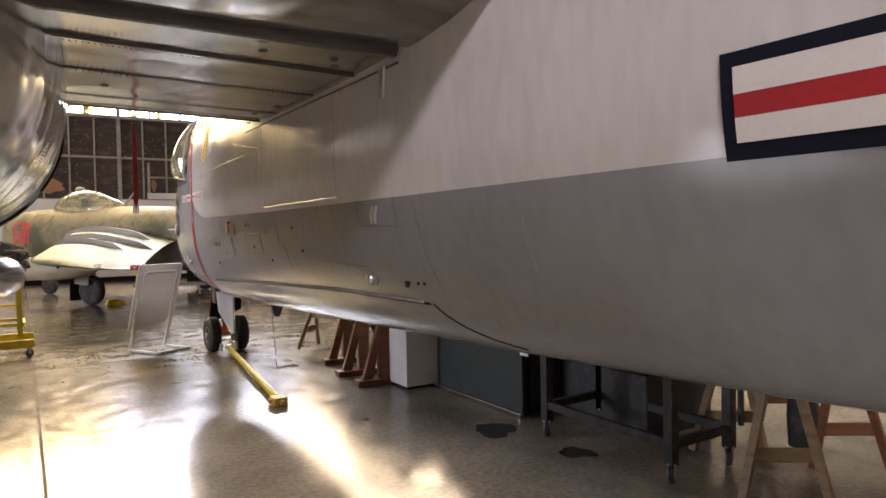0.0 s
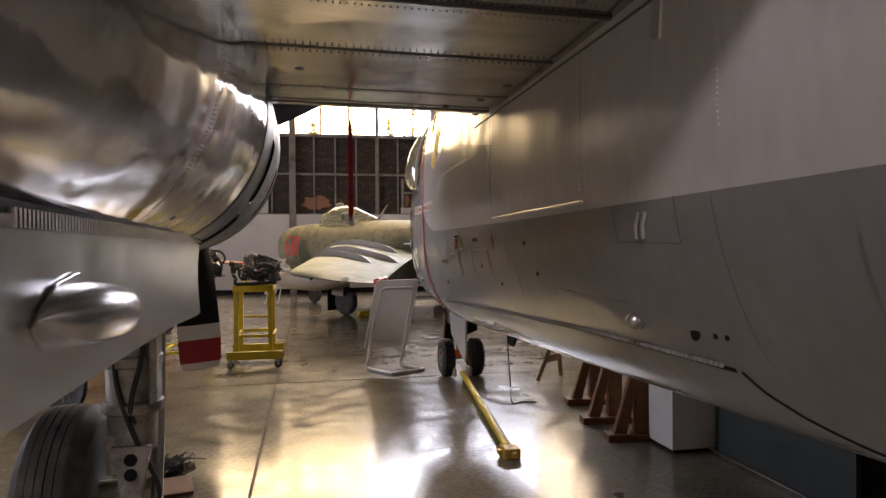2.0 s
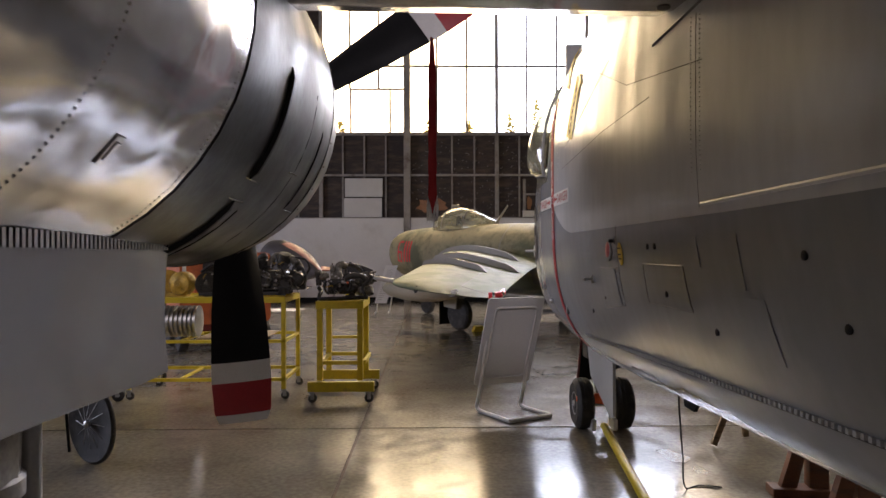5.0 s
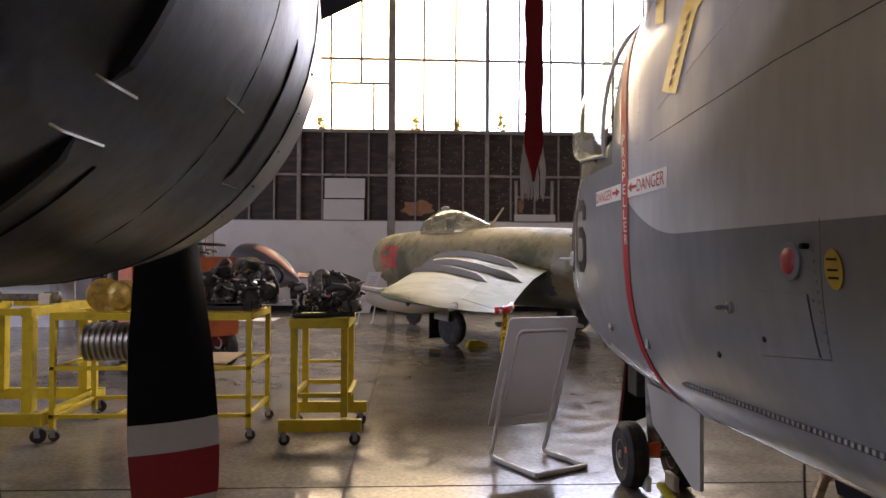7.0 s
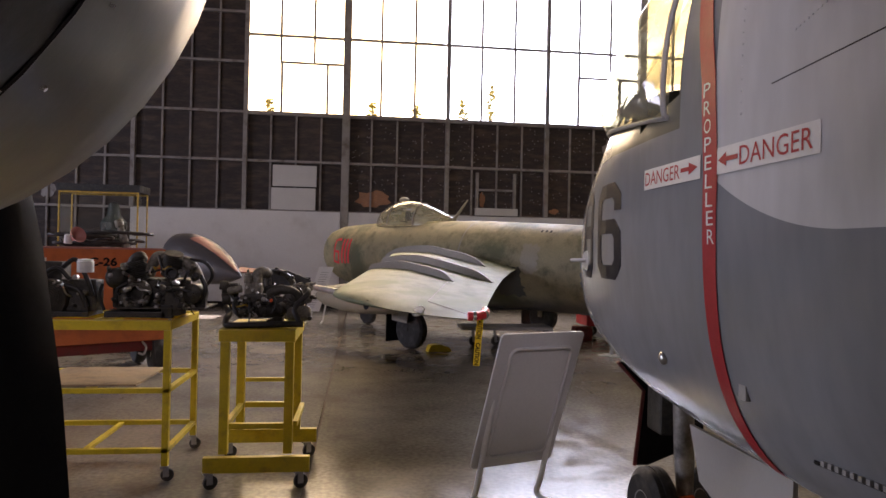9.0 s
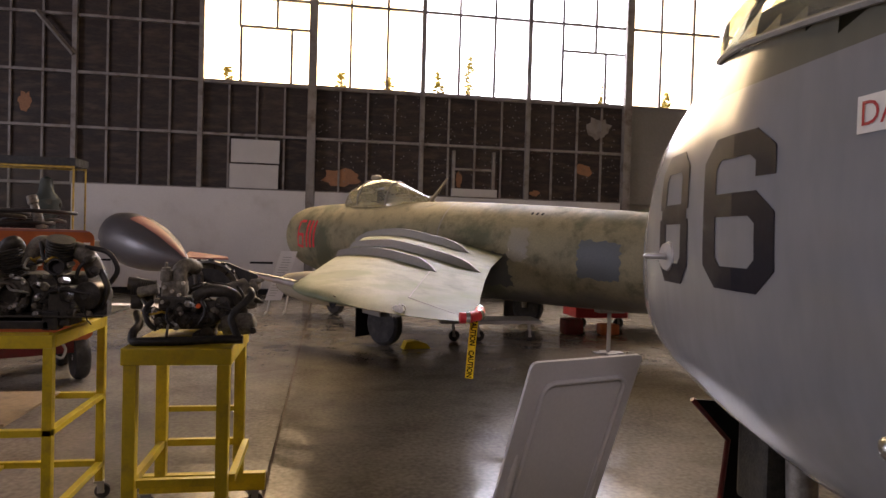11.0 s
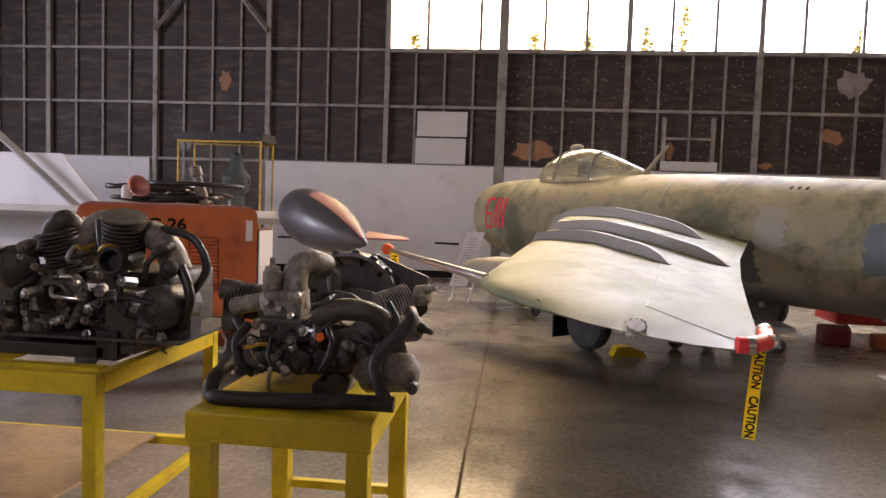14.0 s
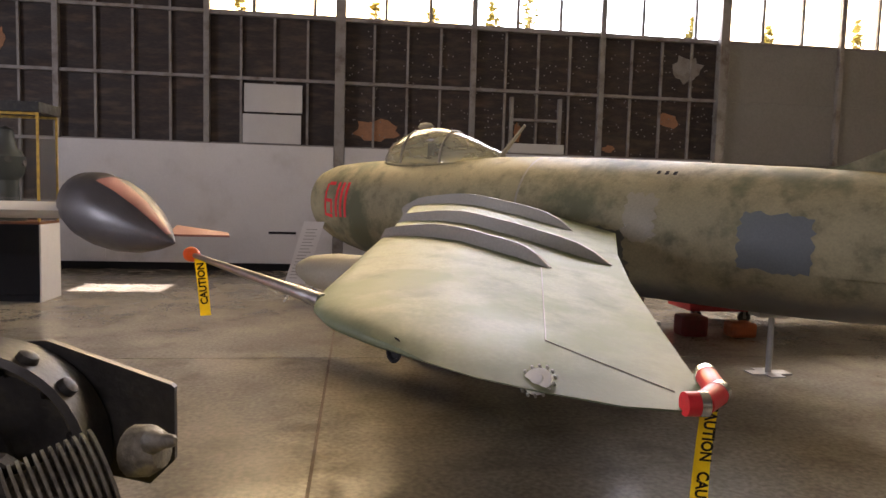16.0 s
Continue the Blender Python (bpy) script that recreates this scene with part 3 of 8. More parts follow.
bm = rings(bmesh.new(), [nac(5.03, 0.74), nac(5.03, 0.775), nac(5.5, 0.784), nac(5.9, 0.788), nac(6.395, 0.785)], cap=False)
part("cowling", bm, M["cowl"], tracker, smooth=40)
bm = rings(bmesh.new(), [nac(6.40, 0.74), nac(6.402, 0.785), nac(6.7, 0.757), nac(6.95, 0.695), nac(7.08, 0.625), nac(7.10, 0.59), nac(7.05, 0.57), nac(6.6, 0.55), nac(6.4, 0.55)], cap=False)
part("cowl_lip", bm, M["cowl_lip"], tracker, smooth=40)
part("engine_face", lathe(bmesh.new(), [(0.60, 0), (0.58, 0.1), (0.3, 0.25), (0.22, 0.5)], axis((NX, 6.5, NZ), (0, 1, 0)), 24), M["cast"], tracker, smooth=40)

# propeller with three black blades, white and red tips
prop = part("propeller", lathe(bmesh.new(), [(0.05, 0.35), (0.14, 0.30), (0.19, 0.15), (0.2, 0), (0.16, -0.15), (0.16, -0.6)], axis((-0.64, 7.48, NZ), (0, 1, 0)), 20), M["black_paint"], tracker, smooth=40)
BLADE = [(0.16, 0.13, 0.10, 60), (0.4, 0.19, 0.09, 48), (0.7, 0.28, 0.06, 40), (1.1, 0.345, 0.045, 30), (1.38, 0.365, 0.035, 24), (1.50, 0.37, 0.03, 22), (1.56, 0.37, 0.03, 22), (1.74, 0.35, 0.022, 20), (1.81, 0.30, 0.016, 19)]
PX = -0.64
for ang in (-87.5, 32.5, 152.5):
    a = radians(ang)
    u, v = Vector((math.cos(a), 0, math.sin(a))), Vector((-math.sin(a), 0, math.cos(a)))

    def sect(r, c, t, tw):
        w = radians(tw)
        ch = v * math.cos(w) + Vector((0, 1, 0)) * math.sin(w)
        nn = u.cross(ch)
        o = Vector((PX, 7.5, NZ)) + u * r
        return [o + ch * (c * p) + nn * (t * q) for p, q in [(-0.5, 0), (-0.3, 0.6), (0, 1), (0.3, 0.7), (0.5, 0), (0.3, -0.2), (0, -0.3), (-0.3, -0.2)]]

    def cut(r0, r1):
        rs = sorted({r0, r1, *[b[0] for b in BLADE if r0 < b[0] < r1]})
        out = []
        for r in rs:
            i = max(k for k in range(len(BLADE) - 1) if BLADE[k][0] <= r + 1e-6)
            p, q = BLADE[i], BLADE[i + 1]
            t = (r - p[0]) / (q[0] - p[0])
            out.append(sect(r, *[p[j] + (q[j] - p[j]) * t for j in (1, 2, 3)]))
        return rings(bmesh.new(), out)
    bl = part("blade", cut(0.16, 1.42), M["black_paint"], prop, smooth=50)
    for r0, r1, mt in ((1.421, 1.55, "label_white"), (1.551, 1.755, "red_paint"), (1.756, 1.81, "label_white")):
        part("tip_band", cut(r0, r1), M[mt], prop, smooth=50)

# nose gear
gear = part("nose_gear", tube(bmesh.new(), [(CX, 9.25, 1.1), (CX, 9.22, 0.55), (CX, 9.2, 0.30)], [0.06, 0.055, 0.045], 12), M["gear_metal"], tracker, smooth=40)


def wheel(x, y, r, w, parent, hub=0.45, grooves=3):
    prof = [(r * hub, -w / 2 + 0.01), (r * 0.8, -w / 2), (r * 0.95, -w * 0.36)]
    for k in range(grooves):
        c = (k + 0.5) / grooves * 0.64 - 0.32
        h = 0.32 / grooves
        prof += [(r * (1 - 0.06 * abs(c)), w * (c - h * 0.8)), (r * (1 - 0.06 * abs(c)), w * (c + h * 0.8)), (r * 0.975, w * (c + h * 0.85)), (r * 0.975, w * (c + h * 1.1))]
    prof += [(r * 0.95, w * 0.36), (r * 0.8, w / 2), (r * hub, w / 2 - 0.01)]
    t = part("tyre", lathe(bmesh.new(), prof, axis((x, y, r), (1, 0, 0)), 36), M["black_rubber"], parent, smooth=35)
    part("rim", lathe(bmesh.new(), [(r * 0.1, -w * 0.52), (r * 0.14, -w * 0.40), (r * 0.3, -w * 0.33), (r * hub * 0.98, -w * 0.46), (r * hub, -w * 0.4), (r * hub, w * 0.4), (r * hub * 0.98, w * 0.46), (r * 0.3, w * 0.33), (r * 0.14, w * 0.40), (r * 0.1, w * 0.52)], axis((x, y, r), (1, 0, 0)), 24), M["grey_metal"], parent, smooth=35)
    return t


wheel(CX - 0.16, 9.25, 0.23, 0.155, gear)
wheel(CX + 0.20, 9.25, 0.23, 0.155, gear)
part("axle", tube(bmesh.new(), [(CX - 0.23, 9.25, 0.23), (CX + 0.27, 9.25, 0.23)], 0.03), M["gear_metal"], gear)
part("torque_link", prism(bmesh.new(), [(-0.05, 0), (0.05, 0), (0.02, 0.24), (-0.02, 0.24)], 0.03, axis((CX, 9.12, 0.3), (0, -1, 0)) @ pose(0, 0, 0, 0, 0, 90)), M["hot_orange"], gear, "orange torque link")
part("gear_door", prism(bmesh.new(), [(8.72, 0.84), (7.94, 0.84), (7.94, 0.42), (8.02, 0.40), (8.62, 0.60)], 0.02, pose(CX - 0.23, 0, 0, 90, 0, 90)), M["silver_paint"], gear, "pale grey hanging gear door")
part("gear_door", prism(bmesh.new(), [(1.93, 1.0), (2.5, 0.95), (2.5, 0.50), (2.14, 0.36), (2.06, 0.36), (2.11, 0.82)], 0.02, pose(0, 9.62, 0, 90, 0, 0)), M["black_paint"], gear, "open black gear door")
part("door_rim", tube(bmesh.new(), [(1.93, 9.6, 1.0), (2.105, 9.6, 0.82), (2.055, 9.6, 0.36)], 0.012, 6), M["dark_red"], gear, "dark red door edge")
for c in ([(2.2, 9.5, 0.95), (2.15, 9.42, 0.75), (2.25, 9.38, 0.55), (2.2, 9.3, 0.4)], [(2.3, 9.5, 0.95), (2.32, 9.42, 0.7), (2.26, 9.35, 0.5)]):
    part("gear_hose", tube(bmesh.new(), curve_pts(c), 0.014, 8), M["hose"], gear, smooth=50)
part("gear_box", cube(2.08, 9.3, 0.62, 2.28, 9.5, 0.95, 0.02), M["cast"], gear)

# main gear under the nacelle
GX, GY = -0.46, 4.76
mg = part("main_gear", tube(bmesh.new(), [(GX, GY + 0.05, 1.75), (GX, GY, 1.0), (GX, GY, 0.62)], [0.125, 0.125, 0.11], 16), M["gear_metal"], tracker, smooth=40)
part("piston", tube(bmesh.new(), [(GX, GY, 0.64), (GX - 0.02, GY, 0.40)], 0.055, 14), M["steel"], mg, smooth=40)
part("leg_fairing", rings(bmesh.new(), [[(GX + 0.11, GY - 0.16, z), (GX + 0.13, GY - 0.10, z), (GX + 0.13, GY + 0.02, z), (GX + 0.10, GY + 0.04, z)] for z in (1.6, 0.86)]), M["gear_metal"], mg)
for z in (1.02, 0.80):
    part("leg_collar", lathe(bmesh.new(), [(0.13, 0), (0.14, 0.01), (0.14, 0.05), (0.13, 0.06)], axis((GX, GY, z), (0, 0, 1)), 18), M["gear_metal"], mg, smooth=40)
part("fork", rings(bmesh.new(), [[(GX + dx, GY + dy, z) for dx, dy in ((-0.1, -0.09), (0.08, -0.09), (0.08, 0.09), (-0.1, 0.09))] for z in (0.70, 0.52)]), M["gear_metal"], mg)
part("torque_arm", prism(bmesh.new(), [(-0.09, 0), (0.09, 0), (0.035, -0.26), (-0.035, -0.26)], 0.04, pose(GX + 0.02, GY - 0.10, 0.66, 90, 0, 0)), M["gear_metal"], mg, "grey torque arm")
for z in (0.60, 0.53):
    part("arm_hole", lathe(bmesh.new(), [(0.03, 0), (0.03, 0.004), (0.002, 0.005)], axis((GX + 0.02, GY - 0.142, z), (0, -1, 0)), 14), M["black_paint"], mg)
part("axle", tube(bmesh.new(), [(GX + 0.08, GY, 0.42), (-0.95, GY, 0.42)], 0.05, 12), M["gear_metal"], mg, smooth=40)
part("drag_strut", tube(bmesh.new(), [(GX + 0.11, GY + 0.10, 1.6), (GX + 0.10, GY + 0.12, 0.85), (GX + 0.10, GY + 0.02, 0.30)], 0.026, 10), M["grey_metal"], mg, smooth=40)
for k, c in enumerate(([(GX - 0.04, GY - 0.11, 1.4), (GX - 0.05, GY - 0.12, 1.0), (GX + 0.03, GY - 0.13, 0.72), (GX + 0.12, GY - 0.05, 0.45), (GX + 0.1, GY + 0.05, 0.3)], [(GX + 0.06, GY - 0.1, 1.45), (GX + 0.07, GY - 0.12, 1.1), (GX + 0.02, GY - 0.13, 0.82), (GX + 0.1, GY + 0.04, 0.62)])):
    part("brake_hose", tube(bmesh.new(), curve_pts(c), 0.012, 8), M["hose"], mg, smooth=50)
wheel(-0.745, GY, 0.42, 0.29, mg, 0.42, 5)

# long silver wheel-well door with red rear edge, hinge and blister
def door_x(y):
    return -0.185 - 0.073 * (y - 2.64) / 2.86


dr = part("wheel_door", rings(bmesh.new(), [[(door_x(y) - 0.012 * math.sin(math.pi * k / 8) + dx, y, zt + (zb - zt) * k / 8) for k, dx in [(k, 0) for k in range(9)] + [(k, -0.03) for k in range(8, -1, -1)]] for y, zt, zb in ((2.64, 1.66, 1.235), (3.3, 1.657, 1.235), (3.9, 1.652, 1.233), (4.6, 1.645, 1.225), (5.3, 1.635, 1.20), (5.50, 1.63, 1.20))]), M["door_silver"], tracker, "silver wheel-well door", smooth=40)
part("door_edge", rings(bmesh.new(), [[(door_x(2.64) - 0.004 - 0.075 * s, 2.635 - 0.012 * math.sin(math.pi * s), 1.655 - 0.02 * s), (door_x(2.64) - 0.004 - 0.075 * s, 2.64, 1.245 + 0.03 * s), (door_x(2.64) - 0.004 - 0.075 * s, 2.67, 1.245 + 0.03 * s), (door_x(2.64) - 0.004 - 0.075 * s, 2.67, 1.655 - 0.02 * s)] for s in [k / 6 for k in range(7)]]), M["dark_red"], dr, "dark red painted door edge")
part("blister_flange", prism(bmesh.new(), [(2.845, 1.42), (2.99, 1.505), (3.15, 1.528), (3.36, 1.49), (3.42, 1.43), (3.38, 1.365), (3.02, 1.345), (2.90, 1.365)], 0.008, pose(-0.201, 0, 0, 90, 0, 90)), M["door_silver"], dr, "riveted flange")
part("blister", rings(bmesh.new(), [[(-0.196 + 0.125 * r * max(0, math.sin(a)) ** 0.8, 2.86 + 0.66 * (y - 3.08), 1.435 - 0.03 * (y - 3.08) + 0.082 * r * math.cos(a)) for a in [math.pi * k / 12 for k in range(13)]] for y, r in ((3.10, 0.0), (3.13, 0.35), (3.20, 0.62), (3.33, 0.85), (3.48, 0.97), (3.62, 1.0), (3.74, 0.95), (3.82, 0.75), (3.87, 0.45), (3.885, 0.02))], closed=False), M["door_silver"], dr, "bullet-shaped blister", smooth=60)
part("well_roof", cube(-0.95, 2.2, 1.70, -0.28, 5.0, 1.74), M["black_paint"], tracker)
bm = bmesh.new()
for k in range(120):
    y = 2.70 + 2.76 * k / 120
    box(bm, door_x(y) - 0.001, y, 1.632 - 0.012 * k / 120, door_x(y) + 0.018, y + 0.013, 1.672 - 0.012 * k / 120)
tagged(part("door_hinge", bm, M["aluminium"], dr), kind="stuff")
part("hinge_backing", rings(bmesh.new(), [[(door_x(y) - 0.022, y, z - 0.03), (door_x(y) - 0.003, y, z - 0.03), (door_x(y) - 0.003, y, z + 0.028), (door_x(y) - 0.022, y, z + 0.028)] for y, z in ((2.66, 1.662), (5.46, 1.648))]), M["black_paint"], dr)

# cowl flaps, latch and panel lines of the nacelle
def nac_pt(y, ang, out):
    r = 0.785 if y < 6.36 else 0.787 - 0.075 * ((y - 6.36) / 0.6) ** 1.6
    if y < 5.45:
        r = 0.775 - 0.01 * (5.45 - y) / 0.85 if y > 4.6 else 0.765 - 0.04 * (4.6 - y) / 0.6
    if y < 4.6:
        f = 1 + 0.13 * (4.6 - y)
        return Vector((NX + (r + out) * math.cos(radians(ang)), y, NZ + (r * f + out) * math.sin(radians(ang))))
    return Vector((NX + (r + out) * math.cos(radians(ang)), y, NZ + (r + out) * math.sin(radians(ang))))


for y, a0, a1, r in ((6.19, -42, -12, 0.011), (5.475, -36.5, -6, 0.019), (5.50, -76, -43, 0.019)):
    part("cowl_slot", tube(bmesh.new(), [nac_pt(y, a0 + (a1 - a0) * k / 12, -0.004) for k in range(13)], [r * 0.3] + [r] * 11 + [r * 0.3], 6), M["black_paint"], tracker)
for y0, y1, a in ((5.40, 5.56, -36.5), (5.43, 5.58, -43.0), (5.86, 6.0, -30.0)):
    part("flap_bracket", tube(bmesh.new(), [nac_pt(y0 + (y1 - y0) * k / 5, a, 0.002) for k in range(6)], 0.0035, 5), M["aluminium"], tracker)
for pts in ([(5.22, -62 + 4 * k) for k in range(9)] + [(5.34, -28), (5.34, -16), (5.34, -2)], [(5.62, -74 + 4 * k) for k in range(8)], [(5.95, -60 + 5 * k) for k in range(12)]):
    part("panel_seam", tube(bmesh.new(), [nac_pt(y, a, -0.001) for y, a in pts], 0.0045, 5), M["black_paint"], tracker)
part("gill_edge", tube(bmesh.new(), [nac_pt(6.19 + 0.2 * k / 6, -42, 0.001) for k in range(7)], 0.0025, 5), M["aluminium"], tracker)
for pts in ([(5.025, a) for a in range(-100, 30, 6)], [(6.40, a) for a in range(-100, 60, 6)], [(5.05 + 0.07 * k, -55 + 2 * k) for k in range(6)]):
    part("panel_seam", tube(bmesh.new(), [nac_pt(y, a, -0.001) for y, a in pts], 0.003, 5), M["cowl"], tracker)
bm = bmesh.new()
for y, a0, a1, n in ((3.76, -85, 15, 80), (4.40, -85, 15, 80), (4.99, -85, 20, 90), (5.05, -85, 20, 90), (5.10, -85, 25, 80), (6.46, -85, 40, 14)):
    for k in range(n):
        bmesh.ops.create_cone(bm, cap_ends=True, segments=5, radius1=0.0045, radius2=0.003, depth=0.005, matrix=axis(nac_pt(y, a0 + (a1 - a0) * k / n, 0.0), nac_pt(y, a0 + (a1 - a0) * k / n, 1.0) - nac_pt(y, a0 + (a1 - a0) * k / n, 0.0)))
tagged(part("rivets", bm, M["aluminium"], tracker), kind="stuff")
lm = axis(nac_pt(4.59, -41, 0.0), nac_pt(4.59, -41, 1) - nac_pt(4.59, -41, 0))
part("latch", box(box(bmesh.new(), -0.016, -0.04, 0, 0.016, 0.04, 0.004, 0.0015, lm), -0.007, -0.025, 0.004, 0.007, 0.025, 0.008, 0.0015, lm), M["aluminium"], tracker)
part("drain_hole", lathe(bmesh.new(), [(0.013, 0), (0.013, 0.002), (0.002, 0.003)], axis(nac_pt(4.15, -52.6, 0), nac_pt(4.15, -52.6, 1) - nac_pt(4.15, -52.6, 0)), 12), M["black_paint"], tracker)

# ---- markings and fittings on the patrol aircraft ----
def skin_part(name, poly, out, mat_, label="", parent=None, step=0.06):
    return part(name, skin_patch(poly, out, step), M[mat_], parent or tracker, label)


def rect(y0, y1, z0, z1):
    return [(y0, z0), (y1, z0), (y1, z1), (y0, z1)]


skin_part("warning_stripe", [(7.70, 0.93), (7.78, 0.925), (7.785, 1.15), (7.778, 1.37), (7.768, 1.68), (7.763, 1.94), (7.79, 2.25), (7.86, 2.55), (7.93, 2.9), (7.84, 2.9), (7.765, 2.55), (7.70, 2.25), (7.675, 1.94), (7.685, 1.68), (7.705, 1.37), (7.71, 1.15)], 0.003, "red_paint", "red propeller warning stripe", step=0.035)
skin_part("danger_label", rect(7.785, 8.24, 1.915, 1.995), 0.003, "label_white")
skin_part("danger_label", rect(7.19, 7.675, 1.915, 2.0), 0.003, "label_white")
skin_part("lamp_plate", rect(6.285, 6.565, 1.36, 1.53), 0.0025, "tracker", "riveted access hatch")
skin_part("insignia", [(1.30, 1.74), (1.30, 2.02), (0.2, 2.02), (0.2, 1.74)], 0.003, "navy", "navy bordered national insignia bar")
for z0, z1, mt in ((1.785, 1.85, "label_white"), (1.851, 1.909, "red_paint"), (1.91, 1.98, "label_white")):
    skin_part("insignia_bar", rect(0.25, 1.262, z0, z1), 0.006, mt)
skin_part("insignia_disc", [(-0.30 + 0.50 * math.cos(radians(a)), 1.88 + 0.50 * math.sin(radians(a))) for a in range(0, 360, 12)], 0.009, "navy")
skin_part("rescue_label", [(7.30, 2.62), (7.42, 2.66), (7.55, 2.92), (7.43, 2.92)], 0.004, "label_yellow", "yellow rescue label")
skin_part("rescue_arrow", [(7.25, 2.318), (7.10, 2.272), (6.94, 2.555), (6.90, 2.56), (6.965, 2.63), (7.10, 2.645), (7.07, 2.63)], 0.004, "label_yellow", "yellow rescue arrow label")
for k in range(7):
    y0, z0 = 7.155 - 0.022 * k, 2.325 + 0.036 * k
    skin_part("label_text", [(y0 - 0.014, z0 - 0.003), (y0 + 0.014, z0 - 0.009), (y0 + 0.004, z0 + 0.014), (y0 - 0.024, z0 + 0.018)], 0.007, "brown_timber")
# panel seams as raised strips
SEAMS = [[(6.285, 1.36), (6.565, 1.36), (6.565, 1.53), (6.285, 1.53), (6.285, 1.36)], [(5.45, 1.40), (5.89, 1.40), (5.87, 1.56), (5.45, 1.56), (5.45, 1.40)], [(6.20, 1.73), (6.24, 1.36), (6.60, 1.32)], [(3.86, 2.38), (3.86, 1.3)], [(5.25, 2.36), (5.25, 1.75)], [(3.62, 1.738), (3.62, 1.60), (3.20, 1.59), (3.19, 1.742)], [(6.75, 2.6), (6.0, 2.32), (5.2, 2.2)], [(3.0, 1.72), (3.0, 1.24)], [(7.4, 2.14), (6.4, 2.195), (5.7, 2.2)], [(4.45, 1.33), (4.4, 1.38), (3.7, 1.36)], [(3.17, 1.18), (3.12, 1.12), (3.02, 1.06), (2.88, 1.015), (2.68, 0.985)]]
for s in SEAMS:
    pts = []
    for p, q in zip(s, s[1:]):
        pts += [hull_at(p[0] + (q[0] - p[0]) * k / 8, p[1] + (q[1] - p[1]) * k / 8, -0.001) for k in range(9)]
    belly = s[0][1] < 1.26
    part("panel_seam", tube(bmesh.new(), pts, 0.006 if belly else 0.0022, 5), M["black_paint" if belly else "olive_tank"], tracker)
# light strip, hinge line along the chine
def chine(y):
    return 1.18 - 0.10 * max(0.0, (y - 4.2) / 3.2) ** 1.2


part("light_strip", tube(bmesh.new(), [hull_at(5.22 - 1.35 * k / 8, 1.757 + 0.011 * k / 8, 0.004) for k in range(9)], 0.007, 6), M["label_white"], tracker)
part("belly_hinge", tube(bmesh.new(), [hull_at(7.4 - 4.2 * k / 30, chine(7.4 - 4.2 * k / 30), -0.002) for k in range(31)], 0.009, 6), M["black_paint"], tracker, "dark hinge line along the belly")
bm = bmesh.new()
for k in range(150):
    p = hull_at(7.35 - 4.12 * k / 150, chine(7.35 - 4.12 * k / 150) + 0.007, 0.006)
    box(bm, p.x - 0.006, p.y - 0.007, p.z - 0.007, p.x + 0.006, p.y + 0.007, p.z + 0.007)
tagged(part("rivets", bm, M["grey_metal"], tracker), kind="stuff")
bm = bmesh.new()
for (y0, z0, y1, z1, n) in ((5.22, 2.36, 5.22, 1.85, 34), (5.29, 2.36, 5.29, 1.85, 34), (3.89, 2.36, 3.89, 1.80, 30), (3.82, 2.36, 3.82, 1.80, 30), (2.92, 2.2, 2.92, 1.9, 18), (7.30, 2.26, 6.3, 2.52, 60), (7.55, 2.9, 7.55, 2.05, 24), (6.24, 1.38, 6.24, 1.70, 12), (6.5, 1.41, 6.24, 1.41, 10), (6.5, 1.515, 6.24, 1.515, 10)):
    for k in range(n):
        p = hull_at(y0 + (y1 - y0) * k / n, z0 + (z1 - z0) * k / n, 0.0)
        bmesh.ops.create_cone(bm, cap_ends=True, segments=6, radius1=0.005, radius2=0.003, depth=0.005, matrix=Matrix.Translation(p) @ pose(0, 0, 0, 0, -90, 0))
tagged(part("rivets", bm, M["tracker"], tracker), kind="stuff")

# fittings
def on_skin(name, y, z, prof, mat_, label="", seg=16):
    return part(name, lathe(bmesh.new(), prof, axis(hull_at(y, z), (-1, 0, 0)), seg), M[mat_], tracker, label, smooth=50)


on_skin("red_lamp", 6.35, 1.62, [(0.044, -0.005), (0.044, 0.003), (0.036, 0.007), (0.018, 0.010), (0.004, 0.011)], "red_paint", "round red lamp lens")
on_skin("lamp_ring", 6.35, 1.62, [(0.056, -0.002), (0.056, 0.005), (0.046, 0.006)], "tracker")
skin_part("warning_label", [(6.157 + 0.035 * math.cos(radians(a)) * 1.0, 1.60 + 0.052 * math.sin(radians(a))) for a in range(0, 360, 20)], 0.003, "label_yellow", "yellow oval warning label", step=0.05)
for z0 in (1.575, 1.595, 1.622):
    skin_part("label_text", rect(6.137, 6.177, z0, z0 + 0.006), 0.006, "black_paint")
on_skin("probe", 6.73, 1.463, [(0.022, 0), (0.02, 0.012), (0.008, 0.015), (0.007, 0.035), (0.012, 0.042), (0.003, 0.055)], "steel", "short metal probe")
on_skin("skin_button", 8.2, 1.245, [(0.028, -0.002), (0.028, 0.006), (0.016, 0.016), (0.003, 0.02)], "steel", "chrome button")
on_skin("chrome_knob", 3.66, 1.292, [(0.036, 0), (0.036, 0.006), (0.018, 0.012), (0.018, 0.018), (0.031, 0.026), (0.031, 0.042), (0.02, 0.055), (0.003, 0.058)], "steel", "polished chrome knob")
on_skin("drain_port", 3.31, 1.288, [(0.026, -0.001), (0.026, 0.004), (0.012, 0.005)], "black_paint")
on_skin("drain_port", 3.20, 1.292, [(0.01, -0.001), (0.01, 0.004), (0.004, 0.005)], "black_paint")
on_skin("drain_port", 3.14, 1.295, [(0.01, -0.001), (0.01, 0.004), (0.004, 0.005)], "black_paint")
